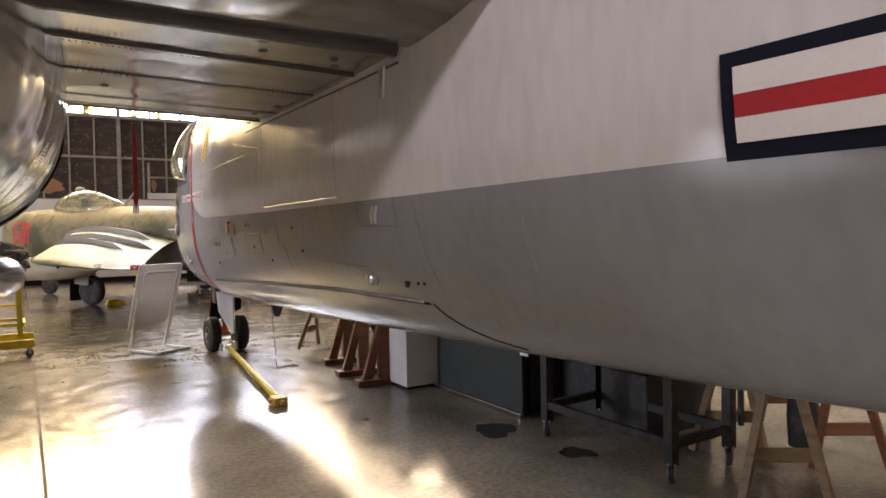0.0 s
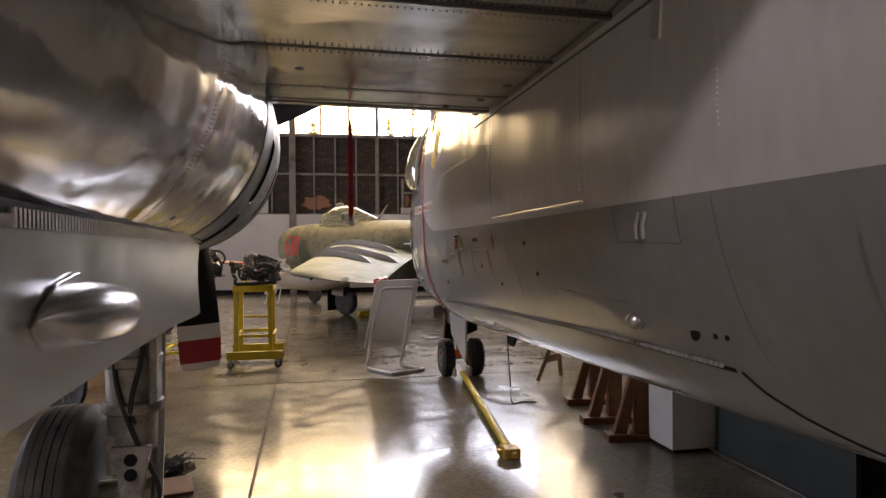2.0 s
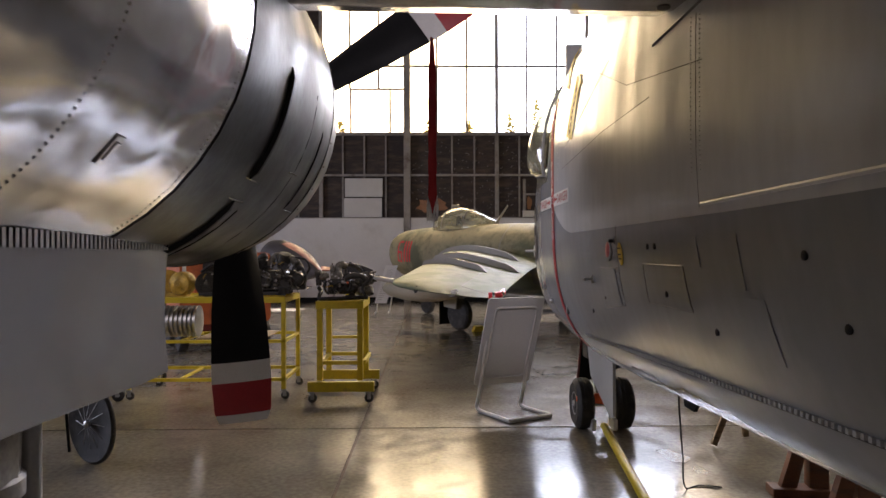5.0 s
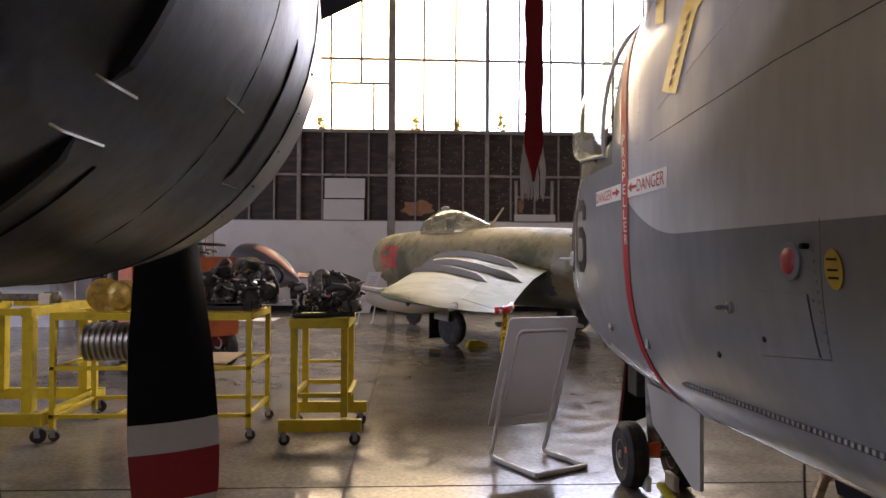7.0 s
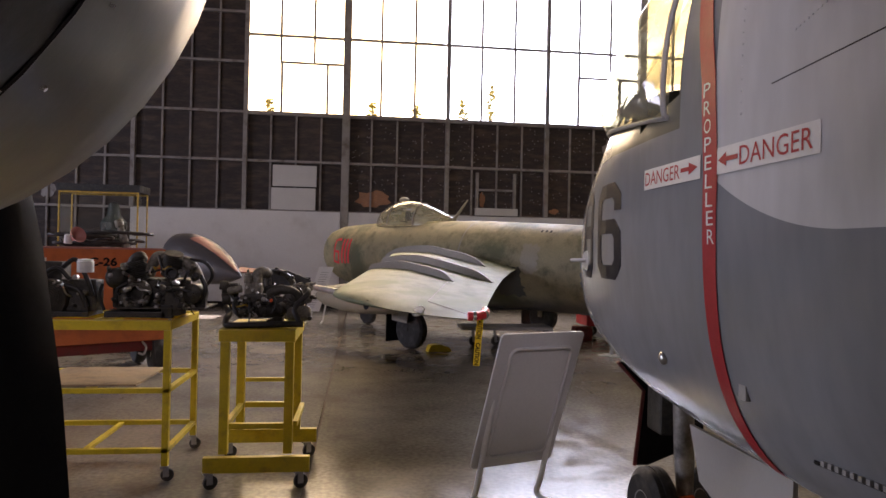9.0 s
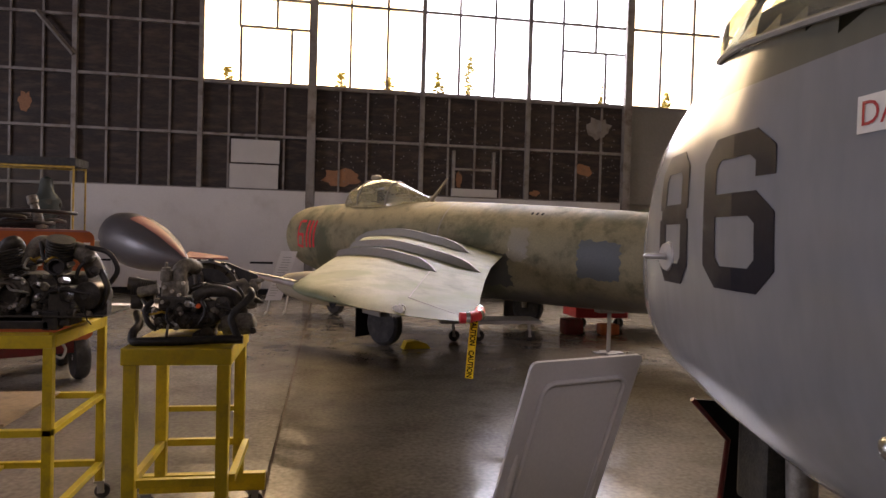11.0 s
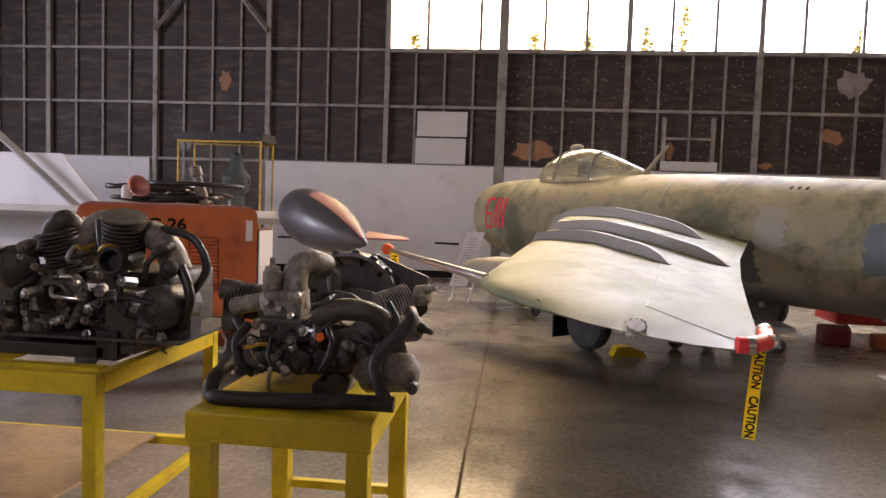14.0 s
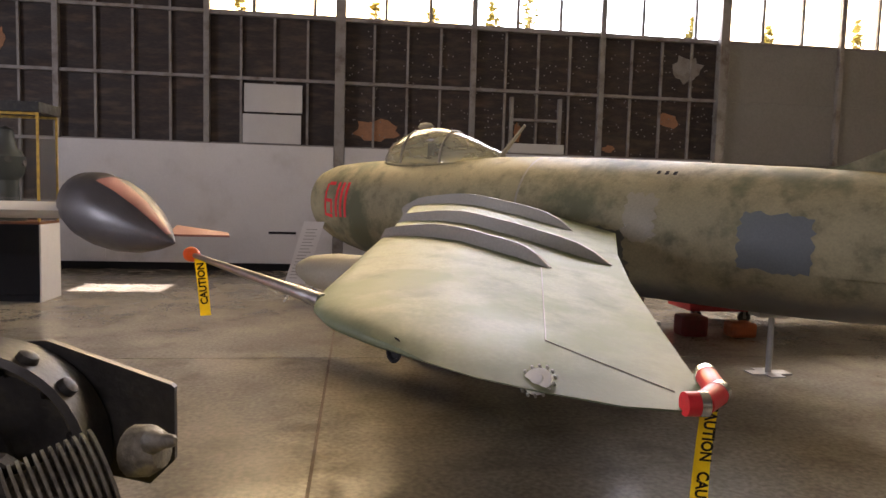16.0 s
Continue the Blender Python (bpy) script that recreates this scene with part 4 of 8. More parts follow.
for d in (0.0, 0.045):
    p = hull_at(3.43 - d, 1.655)
    part("chrome_vent", tube(bmesh.new(), [p + Vector((-0.010, -0.012, 0.045)), p + Vector((-0.016, 0.0, 0)), p + Vector((-0.006, 0.012, -0.045))], 0.009, 8), M["steel"], tracker, smooth=50)
p = hull_at(3.22, 2.37)
part("bracket", box(bmesh.new(), -0.016, -0.03, -0.13, 0.0, 0.03, 0.03, 0.008, Matrix.Translation(p) @ pose(0, 0, 0, 8, 0, 0)), M["silver_paint"], tracker, "pale hanging bracket")
part("blade_antenna", prism(bmesh.new(), [(0, 0), (0.3, 0.0), (0.26, -0.12), (0.12, -0.12)], 0.02, pose(CX - 0.01, 6.9, 0.80, 90, 0, 90)), M["black_paint"], tracker)
on_skin("number_disc", 9.24, 1.62, [(0.055, 0), (0.05, 0.012), (0.012, 0.014), (0.010, 0.09), (0.003, 0.1)], "silver_paint", "round fitting with a thin probe")

# side window bubble with frame
def bubble(y, a):
    t = (y - 8.04) / (9.0 - 8.04)
    s_ = math.sin(math.pi * min(1, max(0.0, t)) ** 0.8) ** 0.6 if 0 < t < 1 else 0.0
    z = 2.17 + 0.10 * t + (0.80 - 0.45 * t) * (1 - math.cos(a)) / 2
    return hull_at(y, z, 0.004) + Vector((-0.13 * s_ * max(0.0, math.sin(a)) ** 0.7, 0, 0))


bm = rings(bmesh.new(), [[bubble(8.04 + 0.96 * i / 14, math.pi * k / 14) for k in range(15)] for i in range(15)], closed=False)
win_ = part("side_window", bm, M["dusty_canopy"], tracker, "bulged cockpit side window", smooth=60)
win_.visible_shadow = False
for pts in ([bubble(8.05, math.pi * k / 14) for k in range(15)], [bubble(8.04 + 0.96 * i / 14, 0.05) for i in range(15)]):
    part("window_frame", tube(bmesh.new(), pts, 0.011, 6), M["grey_metal"], win_)
for r_ in (rect(5.02, 5.12, 1.50, 1.66), rect(5.45, 5.62, 1.42, 1.56), rect(4.93, 5.12, 1.30, 1.48), rect(5.30, 5.42, 1.56, 1.66), rect(2.2, 2.5, 1.40, 1.62)):
    skin_part("access_hatch", r_, 0.002, "tracker")
for y_, z_ in ((5.7, 1.63), (5.78, 1.63), (5.66, 1.45), (4.7, 1.6), (4.6, 1.44), (5.3, 1.35), (6.55, 1.38), (6.9, 1.28)):
    on_skin("skin_stud", y_, z_, [(0.012, -0.001), (0.012, 0.004), (0.004, 0.006)], "black_paint")
on_skin("skin_hook", 6.26, 1.66, [(0.008, 0), (0.008, 0.02), (0.003, 0.022)], "black_paint")

# block numerals on the nose
def numeral(strokes, y0, y1, z0, z1, w=0.215):
    """Joined thick strokes given in a 0..1 box; w is their width as a share of the box width."""
    for p, q in strokes:
        d = Vector((q[0] - p[0], (q[1] - p[1]) * 1.45))
        d.normalize()
        n = Vector((-d.y, d.x)) * w / 2
        e = d * w * 0.21
        poly = [(p[0] - e.x + n.x, p[1] * 1.45 - e.y + n.y), (p[0] - e.x - n.x, p[1] * 1.45 - e.y - n.y), (q[0] + e.x - n.x, q[1] * 1.45 + e.y - n.y), (q[0] + e.x + n.x, q[1] * 1.45 + e.y + n.y)]
        skin_part("numeral_stroke", [(y0 + (y1 - y0) * a, z0 + (z1 - z0) * b / 1.45) for a, b in poly], 0.0012, "navy", step=0.03)


SIX = [((0.88, 0.74), (0.88, 0.84)), ((0.88, 0.84), (0.74, 0.92)), ((0.74, 0.92), (0.26, 0.92)), ((0.26, 0.92), (0.12, 0.82)), ((0.12, 0.82), (0.12, 0.18)), ((0.12, 0.18), (0.26, 0.08)), ((0.26, 0.08), (0.74, 0.08)), ((0.74, 0.08), (0.88, 0.18)), ((0.88, 0.18), (0.88, 0.46)), ((0.88, 0.46), (0.74, 0.55)), ((0.74, 0.55), (0.12, 0.55))]
EIGHT = [((0.12, 0.60), (0.12, 0.84)), ((0.12, 0.84), (0.26, 0.92)), ((0.26, 0.92), (0.74, 0.92)), ((0.74, 0.92), (0.88, 0.84)), ((0.88, 0.84), (0.88, 0.60)), ((0.12, 0.18), (0.12, 0.46)), ((0.88, 0.46), (0.88, 0.18)), ((0.88, 0.18), (0.74, 0.08)), ((0.74, 0.08), (0.26, 0.08)), ((0.26, 0.08), (0.12, 0.18)), ((0.12, 0.53), (0.88, 0.53))]
numeral(SIX, 8.925, 8.515, 1.535, 1.99)
numeral(EIGHT, 9.345, 9.05, 1.525, 1.99)

# red warning strap hanging from the wing
strap = thing("warning_strap", "red cloth warning strap with frayed white end hung from a wing", "strap", (0.659, 5.69, 2.42))


def strap_row(s):
    """Four corners of the hanging cloth; it is twisted edge-on near the wing and tapers at the foot."""
    w = 0.0155 if s < 0.91 else 0.0155 * max(0.1, 1 - (s - 0.91) / 0.09)
    w *= 1 + 0.08 * math.sin(37 * s)
    tw = radians(75 * max(0.0, 1 - s / 0.35))
    c, d = Vector((0.659, 5.69, 2.42 - 0.663 * s)), Vector((math.cos(tw), math.sin(tw), 0))
    q = Vector((-d.y, d.x, 0)) * 0.0025
    return [c - d * w - q, c + d * w - q, c + d * w + q, c - d * w + q]


part("strip", rings(bmesh.new(), [strap_row(k / 40) for k in range(41)]), M["strap_red"], strap)
bm = bmesh.new()
for k in range(34):
    u = k / 16.5 - 1
    top = 1.825 - 0.055 * (1 - abs(u)) + random.uniform(-0.006, 0.006)
    x0 = 0.659 + u * 0.0155 * (0.35 + 0.65 * abs(u))
    x1 = 0.659 + u * 0.0205 + random.uniform(-0.003, 0.003)
    tube(bm, [(x0, 5.696, top), ((x0 + x1) / 2 + u * 0.004, 5.697 + random.uniform(-0.003, 0.003), (top + 1.735) / 2), (x1, 5.695, 1.726 + random.uniform(-0.004, 0.012))], [0.0014, 0.0013, 0.001], 4)
part("fringe", bm, M["label_white"], strap, "frayed white cloth ends")

# ---- swept-wing jet fighter ----
jet = thing("jet_fighter", "weathered olive and tan swept-wing jet fighter parked on the hangar floor", "aircraft", (-0.14, 21.6, 0), -50.0)
# local axes: x aft from the nose, y to starboard, z up


def camouflage(name, base, second, belly, lo, hi, scale):
    """Faded camouflage: soft-edged patches of a second colour and a darker tone below a wavy line."""
    m = material(name, base, 0.62, 0, 0.18, 2.2, 45, 0.06, tuple(c * 0.55 for c in second), 0.2, rvary=0.08, spec=0.3, detail=6)
    nt = m.node_tree
    n, l = nt.nodes, nt.links.new
    b = n["Principled BSDF"]
    old = b.inputs["Base Color"].links[0].from_socket
    tc, sp = n.new("ShaderNodeTexCoord"), n.new("ShaderNodeSeparateXYZ")
    l(tc.outputs["Object"], sp.inputs[0])
    no = n.new("ShaderNodeTexNoise")
    no.inputs["Scale"].default_value, no.inputs["Detail"].default_value, no.inputs["Roughness"].default_value = scale, 8, 0.62
    l(tc.outputs["Object"], no.inputs["Vector"])
    r = n.new("ShaderNodeMapRange")
    r.inputs[1].default_value, r.inputs[2].default_value = 0.47, 0.55
    l(no.outputs[0], r.inputs[0])
    wav = n.new("ShaderNodeMath")
    wav.operation = "MULTIPLY_ADD"
    wav.inputs[1].default_value, wav.inputs[2].default_value = 0.7, -0.35
    l(no.outputs[0], wav.inputs[0])
    ht = n.new("ShaderNodeMath")
    ht.operation = "ADD"
    l(wav.outputs[0], ht.inputs[0])
    l(sp.outputs[2], ht.inputs[1])
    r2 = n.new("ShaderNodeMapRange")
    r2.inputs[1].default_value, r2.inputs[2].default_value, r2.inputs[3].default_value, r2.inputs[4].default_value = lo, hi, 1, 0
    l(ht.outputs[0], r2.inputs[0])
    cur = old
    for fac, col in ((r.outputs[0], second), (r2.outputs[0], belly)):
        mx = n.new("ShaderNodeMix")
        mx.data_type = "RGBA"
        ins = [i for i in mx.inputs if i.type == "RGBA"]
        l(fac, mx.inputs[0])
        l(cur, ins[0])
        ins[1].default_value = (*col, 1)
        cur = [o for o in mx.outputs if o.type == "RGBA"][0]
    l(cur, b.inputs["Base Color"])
    return m


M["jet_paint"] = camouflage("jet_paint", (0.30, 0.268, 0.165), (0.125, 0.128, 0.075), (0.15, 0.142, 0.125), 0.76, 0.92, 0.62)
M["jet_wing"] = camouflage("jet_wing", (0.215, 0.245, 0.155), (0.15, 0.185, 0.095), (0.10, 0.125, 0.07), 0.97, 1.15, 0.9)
M["jet_grey"] = material("jet_grey", (0.27, 0.25, 0.215), 0.5, 0.1, 0.15, 1.5, 50, 0.05)
M["jet_dark"] = material("jet_dark", (0.085, 0.088, 0.072), 0.6, 0, 0.2, 3, 50, 0.05)
M["jet_patch"] = material("jet_patch", (0.125, 0.143, 0.15), 0.55, 0, 0.12, 2, 50, 0.04)
M["jet_tan"] = material("jet_tan", (0.30, 0.27, 0.20), 0.55, 0, 0.15, 2, 50, 0.04)
JF = [(0.0, 0.46, 0.47, 1.60), (0.04, 0.51, 0.53, 1.60), (0.3, 0.585, 0.62, 1.58), (0.7, 0.64, 0.69, 1.545), (1.2, 0.68, 0.75, 1.51), (2.0, 0.715, 0.80, 1.48), (3.2, 0.735, 0.815, 1.465), (4.2, 0.74, 0.81, 1.46), (5.2, 0.735, 0.79, 1.44), (6.2, 0.725, 0.765, 1.41), (7.5, 0.70, 0.725, 1.37), (8.5, 0.64, 0.66, 1.36), (9.6, 0.52, 0.53, 1.38), (10.4, 0.42, 0.43, 1.40)]


def jet_body(a):
    for p, q in zip(JF, JF[1:]):
        if p[0] <= a <= q[0]:
            t = (a - p[0]) / (q[0] - p[0])
            return [p[i] + (q[i] - p[i]) * t for i in (1, 2, 3)]
    return JF[-1][1:]


def jet_skin(a, ang, out=0.0):
    ry, rz, zc = jet_body(a)
    return Vector((a, -(ry + out) * math.cos(radians(ang)), zc + (rz + out) * math.sin(radians(ang))))


lip = [[(0.9, 0.32 * math.cos(t), 1.58 + 0.32 * math.sin(t)) for t in [2 * math.pi * k / 48 for k in range(48)]], [(0.03, 0.40 * math.cos(t), 1.6 + 0.41 * math.sin(t)) for t in [2 * math.pi * k / 48 for k in range(48)]]]
AS = [0.0, 0.04, 0.15, 0.3, 0.5, 0.7] + [1.0 + 0.4 * k for k in range(24)] + [10.4]
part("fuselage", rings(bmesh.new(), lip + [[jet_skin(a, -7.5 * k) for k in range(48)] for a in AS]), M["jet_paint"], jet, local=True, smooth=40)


def jet_plate(a0, a1, g0, g1, out, na=6, ng=5, ragged=0.0):
    """A thin painted plate on the port skin between stations and angles."""
    bm = bmesh.new()
    g = [[bm.verts.new(jet_skin(a0 + (a1 - a0) * i / na + ragged * random.uniform(-0.5, 1) * (i in (0, na)), g0 + (g1 - g0) * j / ng + 60 * ragged * random.uniform(-1, 1) * (j in (0, ng)), out)) for j in range(ng + 1)] for i in range(na + 1)]
    for i in range(na):
        for j in range(ng):
            bm.faces.new((g[i][j], g[i + 1][j], g[i + 1][j + 1], g[i][j + 1]))
    return bm


part("paint_patch", jet_plate(6.95, 7.58, -20, 22, 0.003, 14, 14, 0.035), M["jet_patch"], jet, "faded blue-grey paint patch", local=True, smooth=60)
part("paint_patch", jet_plate(5.78, 6.12, -6, 30, 0.003, 12, 14, 0.05), M["jet_tan"], jet, "pale tan paint patch", local=True, smooth=60)
part("paint_patch", jet_plate(5.25, 5.80, -40, 0, 0.003, 12, 14, 0.05), M["jet_dark"], jet, "dark grey-green paint patch", local=True, smooth=60)
part("panel_band", jet_plate(4.35, 4.38, 15, 88, 0.003, 1, 8), M["jet_grey"], jet, local=True, smooth=60)
for k in range(3):
    part("vent_slot", jet_plate(6.0 + 0.09 * k, 6.04 + 0.09 * k, 52, 57, 0.004, 1, 2), M["black_paint"], jet, local=True)

# nose number: outlined strokes in red
def jet_stroke(a, z, da, dz, mat_, out):
    ry, rz, zc = jet_body(a)
    g0, g1 = [math.degrees(math.asin(max(-1, min(1, (q - zc) / rz)))) for q in (z, z + dz)]
    part("number_stroke", jet_plate(a, a + da, g0, g1, out, 2, 4), M[mat_], jet, local=True)


for a in (0.86, 0.98, 1.10):
    jet_stroke(a, 1.37, 0.06, 0.53, "hot_red", 0.004)
for a, z, da, dz in ((0.56, 1.38, 0.05, 0.50), (0.61, 1.86, 0.17, 0.05), (0.61, 1.60, 0.17, 0.05), (0.61, 1.37, 0.17, 0.05), (0.74, 1.42, 0.05, 0.18)):
    jet_stroke(a, z, da, dz, "hot_red", 0.004)

# canopy
def canopy_ring(a, w, zt, zb):
    return [(a, -w * math.cos(t), zb + (zt - zb) * math.sin(t)) for t in [math.pi * k / 16 for k in range(17)]]


CAN = [(1.38, 0.10, 2.38, 2.22), (1.6, 0.26, 2.52, 2.2), (1.8, 0.33, 2.63, 2.18), (2.1, 0.37, 2.71, 2.17), (2.4, 0.38, 2.725, 2.17), (2.75, 0.36, 2.66, 2.17), (3.1, 0.30, 2.54, 2.18), (3.4, 0.22, 2.42, 2.2), (3.6, 0.12, 2.34, 2.22)]
can = part("canopy", rings(bmesh.new(), [canopy_ring(*c) for c in curve_pts(CAN, 4)], closed=False), M["dusty_canopy"], jet, "cloudy yellowed canopy glass", local=True, smooth=60)
for a in (1.62, 2.02, 2.78):
    for c0, c1 in zip(CAN, CAN[1:]):
        if c0[0] <= a < c1[0]:
            t = (a - c0[0]) / (c1[0] - c0[0])
            c = [c0[i] + (c1[i] - c0[i]) * t for i in (1, 2, 3)]
    part("canopy_frame", tube(bmesh.new(), [Vector(p) for p in canopy_ring(a, c[0] + 0.004, c[1] + 0.004, c[2])], 0.018, 6), M["jet_grey"], can, local=True)
for s in (-1, 1):
    part("canopy_rail", tube(bmesh.new(), [(c[0], s * (c[1] + 0.005), c[3]) for c in curve_pts(CAN, 4)], 0.025, 6), M["jet_paint"], can, local=True)
part("seat", box(cube(2.35, -0.16, 1.9, 2.5, 0.16, 2.5, 0.03), 2.05, -0.12, 2.1, 2.15, 0.12, 2.3), M["black_paint"], can, local=True)
part("mirror_housing", lathe(bmesh.new(), [(0.01, -0.14), (0.05, -0.08), (0.06, 0), (0.045, 0.1), (0.01, 0.16)], axis((2.15, 0, 2.755), (1, 0, 0)), 12), M["jet_tan"], jet, local=True, smooth=50)
part("antenna_mast", tube(bmesh.new(), [(3.58, 0, 2.28), (3.96, 0, 2.68)], [0.035, 0.018], 8), M["jet_tan"], jet, local=True)

JW = [(0.35, 2.45, 5.50, 1.54, 0.32), (1.1, 3.05, 5.92, 1.48, 0.29), (2.0, 3.80, 6.42, 1.38, 0.26), (2.9, 4.54, 7.0, 1.27, 0.24), (3.8, 5.26, 7.62, 1.18, 0.23), (4.3, 5.66, 7.98, 1.12, 0.22), (4.6, 5.90, 8.2, 1.09, 0.22), (4.82, 6.08, 8.24, 1.075, 0.20), (5.0, 6.24, 8.05, 1.075, 0.18), (5.13, 6.40, 7.80, 1.08, 0.15), (5.23, 6.62, 7.55, 1.085, 0.09), (5.27, 6.88, 7.35, 1.09, 0.03)]


def jet_section(l, le, te, z, th, side):
    c = te - le
    up = [(0, 0), (0.006, 0.16), (0.025, 0.34), (0.07, 0.52), (0.15, 0.72), (0.25, 0.9), (0.38, 1.0), (0.6, 0.75), (0.8, 0.38), (1, 0.03)]
    dn = [(1, -0.03), (0.8, -0.2), (0.6, -0.35), (0.38, -0.5), (0.15, -0.46), (0.07, -0.36), (0.025, -0.24), (0.006, -0.12)]
    return [(le + c * u, side * l, z + 0.09 * c / 2.2 * (1 - 2 * u) + th * 0.62 * v) for u, v in up + dn]


def wing_top(a, l):
    for p, q in zip(JW, JW[1:]):
        if p[0] <= l <= q[0]:
            t = (l - p[0]) / (q[0] - p[0])
            le, te, z, th = [p[i] + (q[i] - p[i]) * t for i in (1, 2, 3, 4)]
            s = [(u, v) for u, v in [((x - le) / (te - le), (h - z)) for x, _, h in jet_section(l, le, te, z, th, 1)][:10]]
            u = (a - le) / (te - le)
            for (u0, v0), (u1, v1) in zip(s, s[1:]):
                if u0 <= u <= u1:
                    return z + v0 + (v1 - v0) * (u - u0) / (u1 - u0)
            return z
    return 1.0


for side in (-1, 1):
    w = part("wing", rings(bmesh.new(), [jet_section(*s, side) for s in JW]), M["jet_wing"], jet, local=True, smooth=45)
    if side < 0:
        port_wing = w
    for l, a1, h in ((1.45, 5.62, 0.11), (2.55, 6.66, 0.10), (3.32, 6.62, 0.095)):
        a0 = 3.05 + 0.805 * (l - 1.1) + 0.02
        n = 16
        lo = [(a0 + (a1 - a0) * k / n, wing_top(a0 + (a1 - a0) * k / n, l) - 0.02) for k in range(n + 1)]
        hi = [(a, z + 0.03 + h * min(1.0, ((n - k) / n * 7) ** 0.6, 0.55 + 1.2 * k / n)) for k, (a, z) in enumerate(lo)]
        nose = [(a0 - 0.10, lo[0][1] - 0.10), (a0 - 0.14, lo[0][1] + 0.02), (a0 - 0.06, hi[0][1] - 0.02)]
        bm = prism(bmesh.new(), [(a0 + 0.05, lo[0][1] - 0.14)] + lo[1:] + hi[::-1] + nose[::-1], 0.03, Matrix.Translation((0, side * l + 0.015, 0)) @ pose(0, 0, 0, 90, 0, 0))
        part("fence", bm, M["jet_grey"], w, local=True)
# aileron seam, fuel cap, lamp and hole on the port wing
def wing_line(p, q, r=0.0035):
    return tube(bmesh.new(), [(p[0] + (q[0] - p[0]) * k / 6, -(p[1] + (q[1] - p[1]) * k / 6), wing_top(p[0] + (q[0] - p[0]) * k / 6, p[1] + (q[1] - p[1]) * k / 6) + 0.001) for k in range(7)], r, 5)


part("panel_seam", wing_line((6.60, 3.4), (7.55, 4.75)), M["jet_grey"], port_wing, local=True)
part("panel_seam", wing_line((7.55, 4.75), (8.12, 4.72)), M["jet_grey"], port_wing, local=True)
part("wing_hole", lathe(bmesh.new(), [(0.045, 0), (0.055, 0.008), (0.042, 0.012), (0.03, -0.006)], axis((7.12, -5.235, 1.075), (-0.1, -0.95, 0.15)), 16), M["black_paint"], port_wing, "dark round hole in the wing edge", local=True)
part("light_mount", lathe(bmesh.new(), [(0.056, -0.02), (0.056, 0.002), (0.046, 0.004), (0.026, 0.005), (0.022, 0.010), (0.01, 0.012)], axis((7.74, -5.085, 1.05), (0.1, -0.6, 0.7)), 20), M["white_paint"], port_wing, "round pale lamp mount", local=True)

lm = axis((7.74, -5.085, 1.05), (0.1, -0.6, 0.7))
for k in range(14):
    q = lm @ Vector((0.068 * math.cos(k * 0.449), 0.068 * math.sin(k * 0.449), -0.004))
    part("mount_screw", lathe(bmesh.new(), [(0.006, -0.01), (0.006, 0.006), (0.003, 0.008)], axis(q, (0.1, -0.6, 0.7)), 6), M["steel"], port_wing, local=True)

# pitot boom with orange cap and tape
pb, pt = Vector((6.30, -5.0, 1.16)), Vector((4.48, -4.80, 1.25))
boom = part("pitot_boom", tube(bmesh.new(), [pb, pb.lerp(pt, 0.35), pt], [0.040, 0.032, 0.018], 10), M["steel"], jet, local=True, smooth=50)
part("boom_cap", lathe(bmesh.new(), [(0.02, -0.04), (0.05, -0.02), (0.058, 0.04), (0.045, 0.08), (0.01, 0.1)], axis(pt, pt - pb), 14), M["hot_orange"], boom, "bright orange protective cap", local=True, smooth=50)

# drop tank, gear, fin, tailplane
TK = [(0.0, 0.02), (0.12, 0.10), (0.35, 0.18), (0.8, 0.235), (1.4, 0.25), (2.0, 0.2), (2.5, 0.1), (2.7, 0.02)]
part("drop_tank", lathe(bmesh.new(), [(r, a) for a, r in TK], axis((2.5, -2.5, 0.83), (1, 0, 0)), 20), M["jet_tan"], jet, "brown drop tank under the wing", local=True, smooth=50)


def jet_wheel(a, l, r, w, parent):
    part("tyre", lathe(bmesh.new(), [(r * 0.5, -w / 2), (r * 0.85, -w / 2), (r * 0.98, -w * 0.3), (r, 0), (r * 0.98, w * 0.3), (r * 0.85, w / 2), (r * 0.5, w / 2)], axis((a, l, r), (0, 1, 0)), 28), M["black_rubber"], parent, local=True, smooth=35)
    part("rim", lathe(bmesh.new(), [(r * 0.1, -w * 0.5), (r * 0.3, -w * 0.36), (r * 0.5, -w * 0.48), (r * 0.5, w * 0.48), (r * 0.3, w * 0.36), (r * 0.1, w * 0.5)], axis((a, l, r), (0, 1, 0)), 20), M["cast"], parent, local=True, smooth=35)


for l in (-1.95, 1.95):
    g = part("main_leg", tube(bmesh.new(), [(4.35, l, 1.25), (4.45, l + (0.12 if l < 0 else -0.12), 0.33)], [0.07, 0.05], 10), M["gear_metal"], jet, local=True, smooth=40)
    jet_wheel(4.45, l, 0.33, 0.17, g)
    part("gear_door", prism(bmesh.new(), [(0, 0), (0.5, 0), (0.42, -0.75), (0.05, -0.72)], 0.02, Matrix.Translation((4.1, l - 0.16 if l < 0 else l + 0.16, 1.2)) @ pose(0, 0, 0, 90, 0, 0)), M["jet_grey"], g, local=True)
    part("gear_door", cube(4.02, min(l - 0.2, l + 0.2), 0.10, 4.04, max(l - 0.2, l + 0.2), 0.75, 0.004), M["black_paint"], g, local=True)
ng = part("nose_leg", tube(bmesh.new(), [(1.0, 0, 1.0), (1.05, 0, 0.24)], [0.06, 0.04], 10), M["gear_metal"], jet, local=True, smooth=40)
jet_wheel(1.05, 0.0, 0.24, 0.15, ng)
